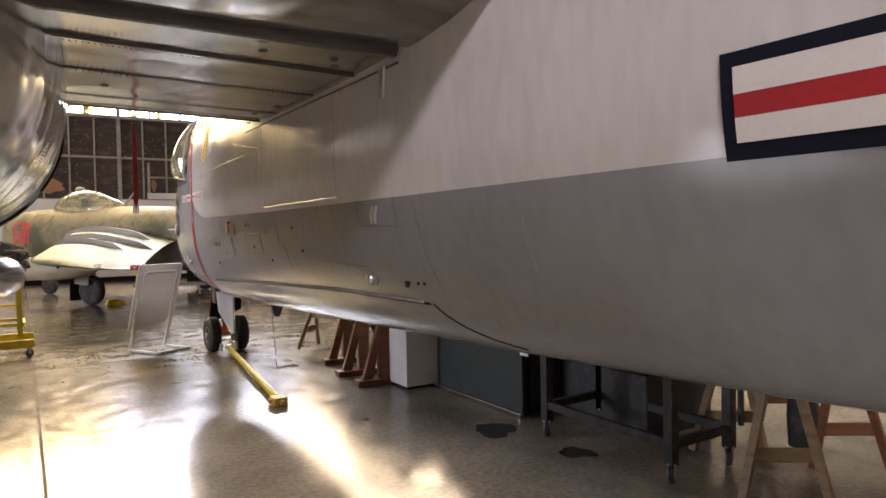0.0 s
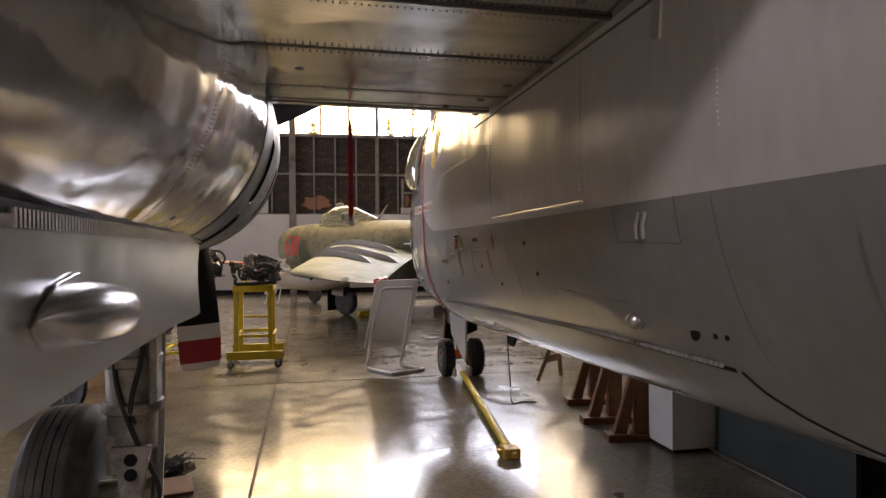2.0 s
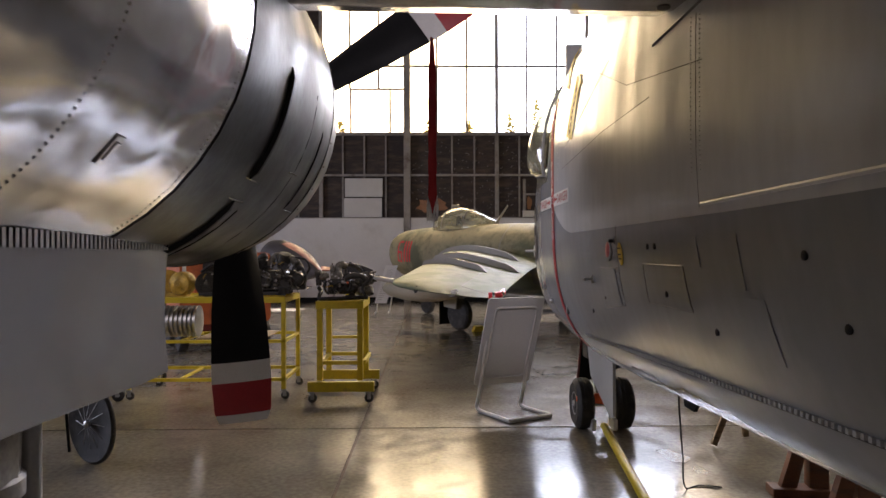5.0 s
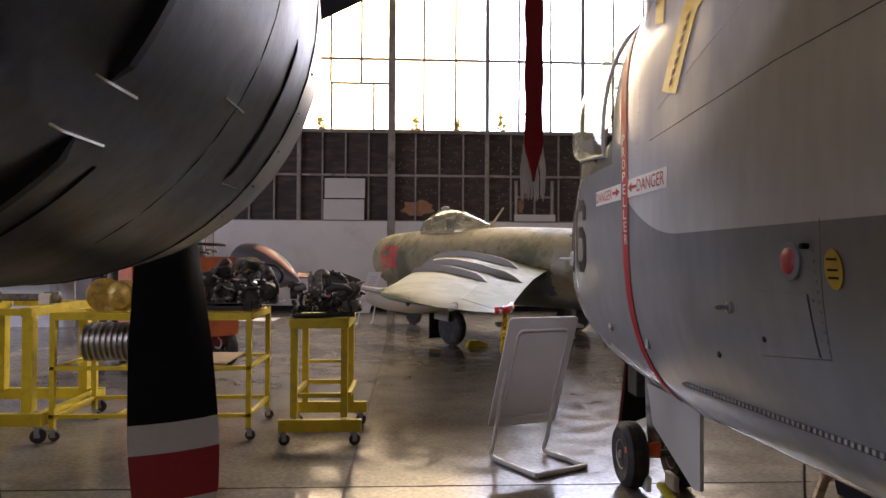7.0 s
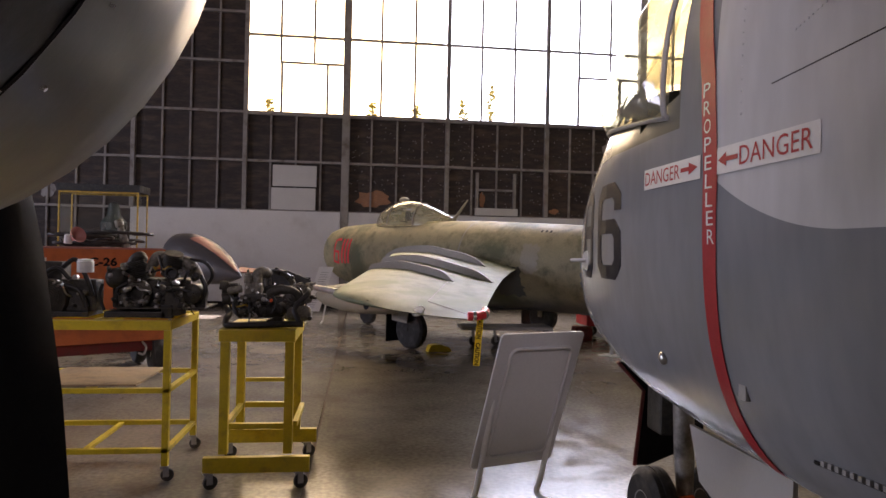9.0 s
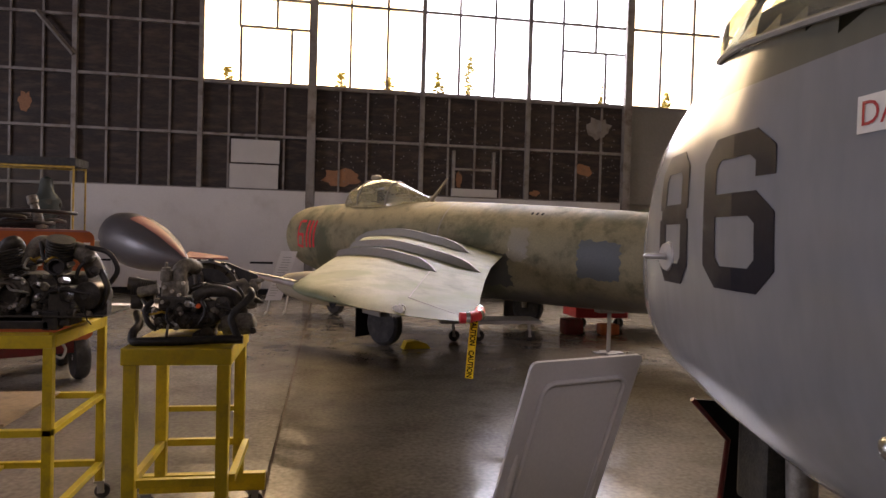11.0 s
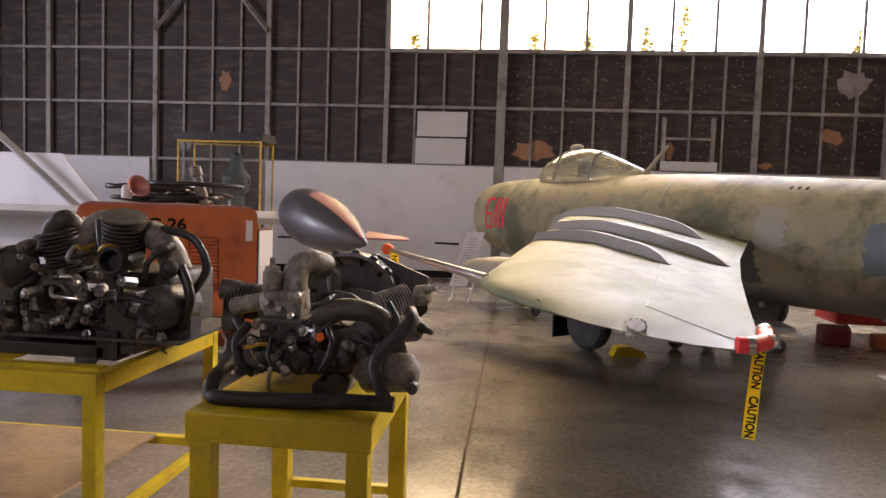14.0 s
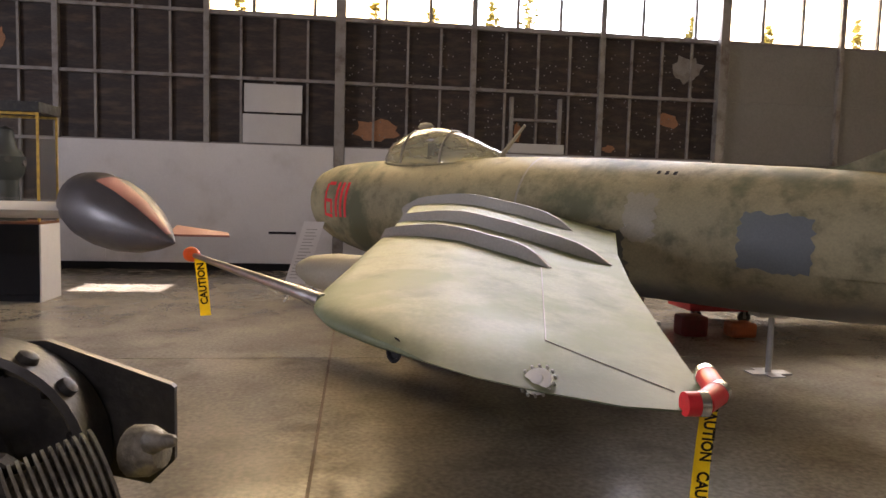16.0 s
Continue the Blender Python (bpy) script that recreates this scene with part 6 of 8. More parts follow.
part("top_lip", prism(bmesh.new(), [(0.05, 1.600), (GL - 0.05, 1.600), (GL - 0.09, 1.622), (0.09, 1.622)], 1.16, pose(0, 1.155, 0, 90, 0, 0)), M["pink_red"], gc, "faded top edge", local=True)
part("lower_skirt", cube(0.08, 0.06, 0.30, GL - 0.08, 1.1, 0.438, 0.01), M["dark_red"], gc, local=True)
part("grille", cube(0.885, -0.012, 0.84, 1.145, 0.004, 1.33, 0.004), M["dark_red"], gc, "dark louvred grille", local=True)
for k in range(14):
    part("louvre", box(bmesh.new(), 0.895, -0.008, -0.012, 1.135, 0.008, 0.012, 0, Matrix.Translation((0, -0.014, 0.865 + 0.034 * k)) @ pose(0, 0, 0, 35, 0, 0)), M["orange"], gc, local=True)
for x in (0.04, 1.385):
    part("reflector", cube(x, -0.01, 1.30, x + 0.06, 0.003, 1.49, 0.003), M["label_white"], gc, local=True)
flat_letters("C-26", gc.matrix_basis @ Matrix.Translation((0.545, -0.008, 1.39)) @ pose(0, 0, 0, 90, 0, 0), 0.32, 0.11, M["black_paint"], gc)
for x in (0.06, GL - 0.1):
    for y in (0.12, 1.0):
        part("tyre", lathe(bmesh.new(), [(0.12, -0.07), (0.21, -0.07), (0.235, -0.04), (0.24, 0), (0.235, 0.04), (0.21, 0.07), (0.12, 0.07)], axis((x, y, 0.24), (1, 0, 0)), 26), M["black_rubber"], gc, local=True, smooth=40)
        part("rim", lathe(bmesh.new(), [(0.03, -0.07), (0.09, -0.05), (0.12, -0.065), (0.12, 0.065), (0.09, 0.05), (0.03, 0.07)], axis((x, y, 0.24), (1, 0, 0)), 20), M["label_white"], gc, local=True, smooth=40)
part("tow_hook", tube(bmesh.new(), curve_pts([(1.2, 0.06, 0.42), (1.22, -0.04, 0.36), (1.18, -0.08, 0.28), (1.12, -0.06, 0.3)]), 0.014, 8), M["grey_metal"], gc, local=True)
random.seed(11)
for k in range(6):
    cc = (random.uniform(0.45, 1.05), random.uniform(0.45, 0.75))
    r = random.uniform(0.18, 0.30)
    pts = [gc.matrix_basis @ Vector((cc[0] + 1.5 * r * math.cos(t) + random.uniform(-0.03, 0.03), cc[1] + r * math.sin(t), 1.645 + 0.03 * k + random.uniform(0, 0.025))) for t in [0.55 * j for j in range(14)]]
    tagged(part("power_cable", tube(bmesh.new(), curve_pts(pts, 4), 0.022, 8), M["hose"], None, smooth=50), "thick black power cable coiled on a cart", "cable", "coiled cables")
fb = gc.matrix_basis @ Vector((0.42, 0.35, 1.66))
fn = thing("cable_funnel", "pink and white funnel lying among cables", "funnel", tuple(fb))
part("cone", lathe(bmesh.new(), [(0.03, -0.1), (0.05, -0.02), (0.10, 0.07), (0.105, 0.075), (0.09, 0.07), (0.03, -0.02)], axis(fb + Vector((0.03, 0, 0.09)), (0.8, -0.5, 0.35)), 20), M["pink_red"], fn, smooth=40)
part("neck", lathe(bmesh.new(), [(0.045, 0), (0.05, 0.1), (0.03, 0.12)], axis(fb + Vector((-0.05, 0, 0.0)), (0.1, 0, 1)), 14), M["white_paint"], fn, smooth=40)
pb_ = gc.matrix_basis @ Vector((1.05, 0.4, 1.66))
plug = thing("cable_plug", "grey cylindrical power plug standing on coiled cables", "plug", tuple(pb_))
part("plug_body", lathe(bmesh.new(), [(0.05, -0.04), (0.05, 0.13), (0.042, 0.15), (0.042, 0.24), (0.055, 0.25), (0.055, 0.33), (0.038, 0.34), (0.03, 0.30)], axis(pb_, (-0.3, 0, 1)), 16), M["cast_light"], plug, smooth=40)

# ---- glass display case ----
dc = thing("display_case", "tall glass display case with yellow edges and dark top", "display case", (-5.1, 20.8, 0))
cx0, cx1, cy0, cy1 = -5.95, -4.35, 20.45, 21.1
part("cabinet", cube(cx0 + 0.02, cy0 + 0.02, 0.1, cx1 - 0.02, cy1 - 0.02, 1.15, 0.01), M["black_paint"], dc)
part("end_panel", cube(cx1 - 0.015, cy0, 0.0, cx1 + 0.01, cy1, 1.15, 0.004), M["white_wall"], dc, "white end panel")
part("plinth", cube(cx0 + 0.05, cy0 + 0.05, 0, cx1 - 0.05, cy1 - 0.05, 0.1), M["black_paint"], dc)
part("deck", cube(cx0, cy0, 1.151, cx1, cy1, 1.19, 0.004), M["brown_timber"], dc)
part("top", cube(cx0 - 0.03, cy0 - 0.03, 2.78, cx1 + 0.03, cy1 + 0.03, 2.93, 0.008), M["engine_black"], dc)
for x in (cx0, cx1 - 0.03):
    for y in (cy0, cy1 - 0.03):
        bar("edge_post", x, y, 1.191, x + 0.03, y + 0.03, 2.779, dc, "brass")
for y in (cy0, cy1 - 0.03):
    bar("top_edge", cx0 + 0.031, y, 2.74, cx1 - 0.031, y + 0.025, 2.778, dc, "brass")
for a in (cube(cx0 + 0.03, cy0 + 0.01, 1.19, cx1 - 0.03, cy0 + 0.016, 2.74), cube(cx1 - 0.02, cy0 + 0.03, 1.19, cx1 - 0.014, cy1 - 0.03, 2.778), cube(cx0 + 0.014, cy0 + 0.03, 1.19, cx0 + 0.02, cy1 - 0.03, 2.778)):
    g_ = part("glass_pane", a, M["glass"], dc)
    g_.visible_shadow = False
ex = thing("case_exhibit", "dark upright engine exhibit inside a glass case", "exhibit", (-4.95, 20.78, 1.19))
part("pedestal", lathe(bmesh.new(), [(0.26, 0), (0.26, 0.1), (0.18, 0.16), (0.16, 0.6), (0.24, 0.7), (0.26, 0.95), (0.14, 1.1), (0.1, 1.35), (0.02, 1.4)], axis((-4.95, 20.78, 1.19), (0, 0, 1)), 24), M["dark_green"], ex, smooth=40)
for k in range(6):
    part("arm", tube(bmesh.new(), [(-4.95, 20.78, 2.05), (-4.95 + 0.27 * math.cos(k * 1.05), 20.78 + 0.27 * math.sin(k * 1.05), 2.05 + 0.05 * (k % 2))], 0.05, 10), M["cast"], ex, smooth=40)

# ---- tip tank and wing of another aircraft ----
ow = thing("tip_tank_wing", "grey wing with a dark pointed tip tank", "aircraft wing", (-4.5, 19.2, 0))
part("wing_panel", rings(bmesh.new(), [[(x, 18.35 + o, z), (x, 18.5 + o, z + 0.10), (x, 19.6 + o, z + 0.03), (x, 19.6 + o, z - 0.03), (x, 18.5 + o, z - 0.10)] for x, o, z in ((-2.80, 0.0, 1.44), (-6.0, 0.15, 1.42), (-12.0, 0.5, 1.38))]), M["sign_grey"], ow, smooth=40)
TT = [(0.0, 0.01), (0.1, 0.07), (0.3, 0.17), (0.6, 0.29), (0.95, 0.38), (1.3, 0.42), (1.6, 0.415), (1.86, 0.36), (2.04, 0.24), (2.10, 0.07)]
tdir = Vector((-1.34, 1.22, 0.40)).normalized()
tnk = part("tip_tank", lathe(bmesh.new(), [(r, a) for a, r in TT], axis((-1.68, 17.45, 1.15), tdir), 32), M["olive_tank"], ow, "dark grey pointed tip tank", smooth=50)
part("tank_top", rings(bmesh.new(), [[Vector((-1.68, 17.45, 1.15)) + tdir * a + (r + 0.004) * (math.cos(t) * tdir.cross(Vector((0, 0, 1))).normalized() + math.sin(t) * Vector((0.1, -0.2, 1)).normalized()) for t in [radians(v) for v in (72, 84, 96, 106, 116)]] for a, r in TT[1:6]], closed=False), M["pink_red"], tnk, "faded red upper panel", smooth=60)
part("tank_fin", prism(bmesh.new(), [(0, 0.0), (0.66, 0.0), (0.62, 0.12), (0.0, 0.42)], 0.025, pose(-1.80, 17.62, 1.21, 11, 0, 0)), M["pink_red"], tnk, "pinkish red horizontal fin")
part("wing_stand", tube(bmesh.new(), [(-6.0, 19.2, 0.0), (-6.0, 19.2, 1.38)], 0.05, 10), M["grey_metal"], ow)

# ---- white ramp-like wall with a grey diagonal beam, further along the wall ----
rp = thing("white_partition", "white partition with sloping end and grey diagonal beam", "partition", (-9.0, 20.1, 0))
part("partition_board", prism(bmesh.new(), [(-14.0, 0.0), (-7.2, 0.0), (-7.2, 1.5), (-7.32, 1.65), (-8.02, 2.44), (-14.0, 2.44)], 0.06, pose(0, 20.2, 0, 90, 0, 0)), M["white_wall"], rp)
part("diagonal_beam", tube(bmesh.new(), [(-10.2, 19.95, 3.66), (-7.55, 19.95, 1.47)], 0.07, 4), M["grey_metal"], rp)
part("beam_foot", cube(-7.62, 19.88, 0, -7.48, 20.02, 1.5, 0.01), M["grey_metal"], rp)

# ---- text stand by the wall ----
ts = thing("text_stand", "white slanted text board on a low frame", "sign", (-0.55, 20.9, 0))
part("board", prism(bmesh.new(), [(-0.87, 0.27), (-0.55, 0.27), (-0.25, 1.27), (-0.57, 1.27)], 0.02, pose(0, 20.80, 0, 90, 0, 0)), M["label_white"], ts)
for k in range(16):
    s = k / 16
    part("text_line", cube(-0.80 + 0.29 * s, 20.774, 0.36 + 0.83 * s, -0.60 + 0.29 * s - random.uniform(0, 0.07), 20.779, 0.372 + 0.83 * s), M["grey_metal"], ts)
for x in (-0.85, -0.5):
    part("foot", tube(bmesh.new(), [(x, 20.6, 0.02), (x, 21.2, 0.02)], 0.02, 8), M["white_paint"], ts)
    part("leg", tube(bmesh.new(), [(x + 0.02, 20.83, 0.02), (x + 0.1, 20.83, 0.5)], 0.018, 8), M["white_paint"], ts)

# ---- under the jet: stand, chock, pads, trolley ----
js = thing("tail_stand", "thin steel tail stand with flat base plate", "stand", (4.5, 16.28, 0))
part("pole", tube(bmesh.new(), [(4.5, 16.28, 0.01), (4.5, 16.28, 0.64)], 0.03, 12), M["grey_metal"], js, smooth=50)
part("base_plate", box(cube(4.28, 16.2, 0, 4.72, 16.36, 0.015, 0.004), 4.42, 16.1, 0.0, 4.58, 16.46, 0.012), M["grey_metal"], js)
part("head", cube(4.3, 16.18, 0.60, 4.7, 16.38, 0.66, 0.006), M["grey_metal"], js)
tagged(part("wheel_chock", prism(bmesh.new(), [(0, 0), (0.42, 0), (0.36, 0.07), (0.2, 0.12), (0.05, 0.11)], 0.16, pose(1.45, 16.75, 0, 90, 0, 12)), M["yellow"]), "yellow wheel chock beside a tyre", "chock")
tagged(part("red_pad", cube(5.1, 17.95, 0, 5.45, 18.2, 0.2, 0.05), M["orange"]), "faded red padded block on the floor", "pad")
tagged(part("red_pad", cube(4.45, 18.0, 0, 4.8, 18.3, 0.28, 0.05), M["dark_red"]), "dull red padded block under a jet", "pad")
tj = thing("low_trolley", "low flat grey trolley on small wheels under a jet", "trolley", (3.0, 17.6, 0))
part("deck", cube(2.15, 17.3, 0.28, 3.8, 17.9, 0.34, 0.01), M["grey_metal"], tj)
for x in (2.35, 2.75, 3.6):
    castor(tj, x, 17.35, 0.09, 0)
    part("leg", cube(x - 0.02, 17.33, 0.20, x + 0.02, 17.37, 0.28), M["grey_metal"], tj)
rw = thing("red_wagon", "red tool wagon standing beyond a jet", "wagon", (5.6, 19.0, 0))
part("wagon_body", cube(4.95, 18.8, 0.20, 6.0, 19.5, 0.50, 0.03), M["red_paint"], rw)
for x in (5.1, 5.85):
    castor(rw, x, 18.95, 0.1, 0)

# ---- torn paper and fixings on the stud wall ----
def torn(x0, z0, x1, z1, mat_, seed, n=18):
    rng_ = random.Random(seed)
    pts = []
    for k in range(n):
        t = 2 * math.pi * k / n
        r = rng_.uniform(0.62, 1.0)
        pts.append(((x0 + x1) / 2 + (x1 - x0) / 2 * r * math.cos(t), (z0 + z1) / 2 + (z1 - z0) / 2 * r * math.sin(t)))
    part("torn_paper", prism(bmesh.new(), pts, 0.006, pose(0, WY + 0.058, 0, 90, 0, 0)), M[mat_], framing, "torn brown paper backing")


torn(0.08, 2.85, 1.25, 3.45, "kraft", 3)
torn(7.15, 3.42, 7.75, 3.85, "kraft", 4)
torn(5.85, 2.82, 6.2, 3.02, "kraft", 5)
torn(3.75, 2.95, 3.95, 3.5, "kraft", 6)
torn(7.4, 4.45, 8.3, 5.2, "stud", 8)
torn(-7.3, 4.4, -6.9, 5.0, "kraft", 9)
torn(-8.4, 2.9, -7.9, 3.4, "stud", 10)
for a in (cube(3.64, WY - 0.06, 2.76, 3.72, WY + 0.05, 4.0), cube(4.76, WY - 0.06, 2.76, 4.84, WY + 0.05, 4.0), cube(3.72, WY - 0.055, 3.47, 4.76, WY + 0.05, 3.53)):
    part("framing_bar", a, M["stud"], framing)
part("notice_box", cube(3.6, WY - 0.3, 2.74, 4.85, WY - 0.14, 2.95, 0.01), M["sign_grey"], framing)
for x, s in ((-5.95, -1), (-8.9, 1)):
    part("corner_brace", tube(bmesh.new(), [(x, WY - 0.12, 5.0 + 0.9), (x + s * 0.85, WY - 0.12, 6.9)], 0.06, 4), M["stud"], framing)
bm = bmesh.new()
rng_ = random.Random(21)
for k in range(420):
    x, z = rng_.uniform(-0.1, 8.6), rng_.uniform(2.8, 5.4)
    box(bm, x - 0.012, WY + 0.05, z - 0.012, x + 0.012, WY + 0.0605, z + 0.012)
tagged(part("fixings", bm, M["stud"], framing), kind="stuff")

# trees beyond the window sill
def tree(x, y, h, seed):
    rng_ = random.Random(seed)
    tr_ = thing("tree", "sunlit yellow-green tree outside hangar windows", "tree", (x, y, 0), group="trees outside")
    part("trunk", tube(bmesh.new(), [(0, 0, 0), (0.05, 0, h * 0.5), (0, 0.05, h * 0.9)], [0.14, 0.09, 0.03], 8), M["timber"], tr_, local=True)
    bm_ = bmesh.new()
    for _ in range(420):
        z = h * rng_.uniform(0.45, 1.02)
        r = (1.05 - (z / h - 0.45) / 0.6) * 0.75
        a = rng_.uniform(0, 6.28)
        c = Vector((r * rng_.uniform(0.1, 1) * math.cos(a), 0.4 * r * math.sin(a), z))
        n_ = Vector((rng_.uniform(-1, 1), rng_.uniform(-1, 1), rng_.uniform(-1, 1))).normalized()
        q_ = axis(c, n_)
        s_ = rng_.uniform(0.05, 0.11)
        bm_.faces.new([bm_.verts.new(q_ @ Vector(p)) for p in ((-s_, 0, 0), (0, -s_ * 0.5, 0.01), (s_, 0, 0), (0, s_ * 0.5, 0.01))])
    part("crown", bm_, M["leaf"], tr_, local=True)


M["leaf"] = material("leaf", (0.30, 0.24, 0.03), 0.6, 0, 0.3, 3, 40, 0)
for x, h, s in ((-2.4, 5.9, 1), (0.6, 5.95, 2), (1.9, 5.9, 3), (3.3, 6.2, 4), (4.2, 6.6, 5), (8.2, 6.1, 6), (12.6, 6.3, 7), (10.2, 6.0, 8), (15, 6.4, 9)):
    tree(x, 25.62, h, s)

# ---- engines on the stands ----
flat_four = thing("flat_four_engine", "dusty black air-cooled flat-four engine on a yellow stand", "engine", (-0.33, 10.75, 1.08))
part("support_pipe", tube(bmesh.new(), curve_pts([(-0.627, 10.750, 1.211), (-0.581, 10.620, 1.173), (-0.577, 10.500, 1.148), (-0.572, 10.470, 1.110), (-0.520, 10.450, 1.108), (-0.361, 10.450, 1.111), (-0.160, 10.450, 1.120), (-0.042, 10.450, 1.120)], 5), 0.022, 14), M["engine_black"], flat_four, smooth=50)
part("support_pipe", tube(bmesh.new(), curve_pts([(-0.061, 10.450, 1.119), (-0.086, 10.460, 1.171), (-0.104, 10.480, 1.215), (-0.088, 10.500, 1.258), (-0.041, 10.520, 1.304), (-0.015, 10.550, 1.338), (-0.027, 10.600, 1.355)], 5), 0.019, 14), M["engine_black"], flat_four, smooth=50)
part("pipe_clamp", lathe(bmesh.new(), [(0.018, 0.000), (0.020, 0.002), (0.020, 0.018), (0.018, 0.020)], axis((-0.371, 10.450, 1.109), (1, 0, 0)), 20), M["aluminium"], flat_four, smooth=40)
part("crankcase", cube(-0.494, 10.620, 1.179, -0.146, 10.960, 1.304, 0.020), M["cast"], flat_four)
part("sump", cube(-0.507, 10.580, 1.148, -0.192, 10.980, 1.236, 0.030), M["cast"], flat_four)
FAN = (-0.325, 11.03, 1.305)
part("fan_shroud", lathe(bmesh.new(), [(0.172, 0.0), (0.184, 0.004), (0.184, 0.10), (0.174, 0.104), (0.172, 0.0)], axis(FAN, (0, 1, 0)), 44, False), M["engine_black"], flat_four, "black rim of a fan shroud", smooth=40)
part("shroud_ring", lathe(bmesh.new(), [(0.138, 0.062), (0.142, 0.058), (0.166, 0.022), (0.1715, 0.018), (0.1715, 0.07), (0.138, 0.075), (0.138, 0.062)], axis(FAN, (0, 1, 0)), 44, False), M["cast_light"], flat_four, "pale dusty inner ring", smooth=40)
part("fan_disc", lathe(bmesh.new(), [(0.138, 0.066), (0.120, 0.074), (0.06, 0.082), (0.045, 0.06), (0.02, 0.055)], axis(FAN, (0, 1, 0)), 40), M["engine_black"], flat_four, "dark dished fan disc", smooth=40)
for k in range(12):
    a = math.radians(15 + 30 * k)
    c, n_ = math.cos(a), math.sin(a)
    part("spoke", tube(bmesh.new(), [(FAN[0] + 0.140 * c, FAN[1] + 0.056, FAN[2] + 0.140 * n_), (FAN[0] + 0.156 * c, FAN[1] + 0.030, FAN[2] + 0.156 * n_), (FAN[0] + 0.176 * c, FAN[1] + 0.004, FAN[2] + 0.176 * n_)], 0.0055, 8), M["engine_black"], flat_four, smooth=40)
for a in (40, 62, 84, 106, 128, 150):
    c, n_ = math.cos(math.radians(a)), math.sin(math.radians(a))
    part("shroud_lug", lathe(bmesh.new(), [(0.014, 0.0), (0.017, 0.006), (0.015, 0.018), (0.007, 0.022)], axis((FAN[0] + 0.176 * c, FAN[1] + 0.03, FAN[2] + 0.176 * n_), (c, 0, n_)), 10), M["engine_black"], flat_four, smooth=40)
part("lifting_eye", tube(bmesh.new(), curve_pts([(-0.372, 10.98, 1.35), (-0.377, 10.98, 1.402), (-0.359, 10.98, 1.428), (-0.341, 10.98, 1.402), (-0.345, 10.98, 1.34)], 5), 0.010, 10), M["cast_light"], flat_four, smooth=50)
part("crankcase_rib", prism(bmesh.new(), [(0, 0), (0.20, 0), (0.185, 0.035), (0.14, 0.065), (0.08, 0.075), (0.03, 0.06)], 0.025, Matrix.Translation((-0.40, 10.86, 1.30)) @ pose(0, 0, 0, 90, 0, 0)), M["engine_black"], flat_four, "dark arched crankcase rib")
part("crankcase_rib", prism(bmesh.new(), [(0, 0), (0.20, 0), (0.185, 0.035), (0.14, 0.065), (0.08, 0.075), (0.03, 0.06)], 0.025, Matrix.Translation((-0.355, 10.95, 1.30)) @ pose(0, 0, 0, 90, 0, 0)), M["cast"], flat_four)
part("shroud_plate", prism(bmesh.new(), [(0, 0.05), (0.10, 0.055), (0.294, -0.02), (0.30, -0.026), (0.30, -0.15), (0.26, -0.19), (0.0, -0.12)], 0.016, Matrix.Translation((-0.345, 11.155, 1.425)) @ pose(0, 0, 0, 90, 0, 0)), M["engine_black"], flat_four, "black sheet-metal baffle")
part("oil_filler", lathe(bmesh.new(), [(0.026, 0.000), (0.029, 0.005), (0.029, 0.055), (0.023, 0.060), (0.023, 0.070), (0.009, 0.075), (0.009, 0.095), (0.003, 0.100)], axis((-0.454, 10.620, 1.396), (0, 0, 1)), 16), M["cast_light"], flat_four, smooth=40)
part("carburettor", cube(-0.476, 10.600, 1.313, -0.357, 10.700, 1.398, 0.012), M["cast_light"], flat_four)
part("carburettor_base", cube(-0.480, 10.580, 1.251, -0.316, 10.720, 1.319, 0.012), M["cast"], flat_four)
part("carburettor_screw", lathe(bmesh.new(), [(0.009, 0.000), (0.010, 0.002), (0.010, 0.018), (0.009, 0.020)], axis((-0.453, 10.585, 1.367), (0, -1, 0)), 8), M["steel"], flat_four, smooth=40)
part("carburettor_screw", lathe(bmesh.new(), [(0.009, 0.000), (0.010, 0.002), (0.010, 0.018), (0.009, 0.020)], axis((-0.414, 10.585, 1.348), (0, -1, 0)), 8), M["steel"], flat_four, smooth=40)
part("carburettor_screw", lathe(bmesh.new(), [(0.009, 0.000), (0.010, 0.002), (0.010, 0.018), (0.009, 0.020)], axis((-0.380, 10.585, 1.329), (0, -1, 0)), 8), M["steel"], flat_four, smooth=40)
part("carburettor_screw", lathe(bmesh.new(), [(0.009, 0.000), (0.010, 0.002), (0.010, 0.018), (0.009, 0.020)], axis((-0.360, 10.585, 1.391), (0, -1, 0)), 8), M["steel"], flat_four, smooth=40)
part("carburettor_screw", lathe(bmesh.new(), [(0.009, 0.000), (0.010, 0.002), (0.010, 0.018), (0.009, 0.020)], axis((-0.462, 10.585, 1.292), (0, -1, 0)), 8), M["steel"], flat_four, smooth=40)
part("carburettor_screw", lathe(bmesh.new(), [(0.009, 0.000), (0.010, 0.002), (0.010, 0.018), (0.009, 0.020)], axis((-0.338, 10.585, 1.290), (0, -1, 0)), 8), M["steel"], flat_four, smooth=40)
part("intake_elbow", tube(bmesh.new(), curve_pts([(-0.385, 10.660, 1.336), (-0.397, 10.660, 1.413), (-0.393, 10.680, 1.461), (-0.363, 10.720, 1.477), (-0.336, 10.780, 1.460)], 5), 0.039, 16), M["cast_light"], flat_four, smooth=50)
part("intake_pipe", tube(bmesh.new(), curve_pts([(-0.302, 10.600, 1.316), (-0.236, 10.580, 1.352), (-0.169, 10.580, 1.352), (-0.111, 10.600, 1.324), (-0.085, 10.640, 1.261), (-0.072, 10.700, 1.174)], 5), 0.033, 16), M["cast"], flat_four, smooth=50)
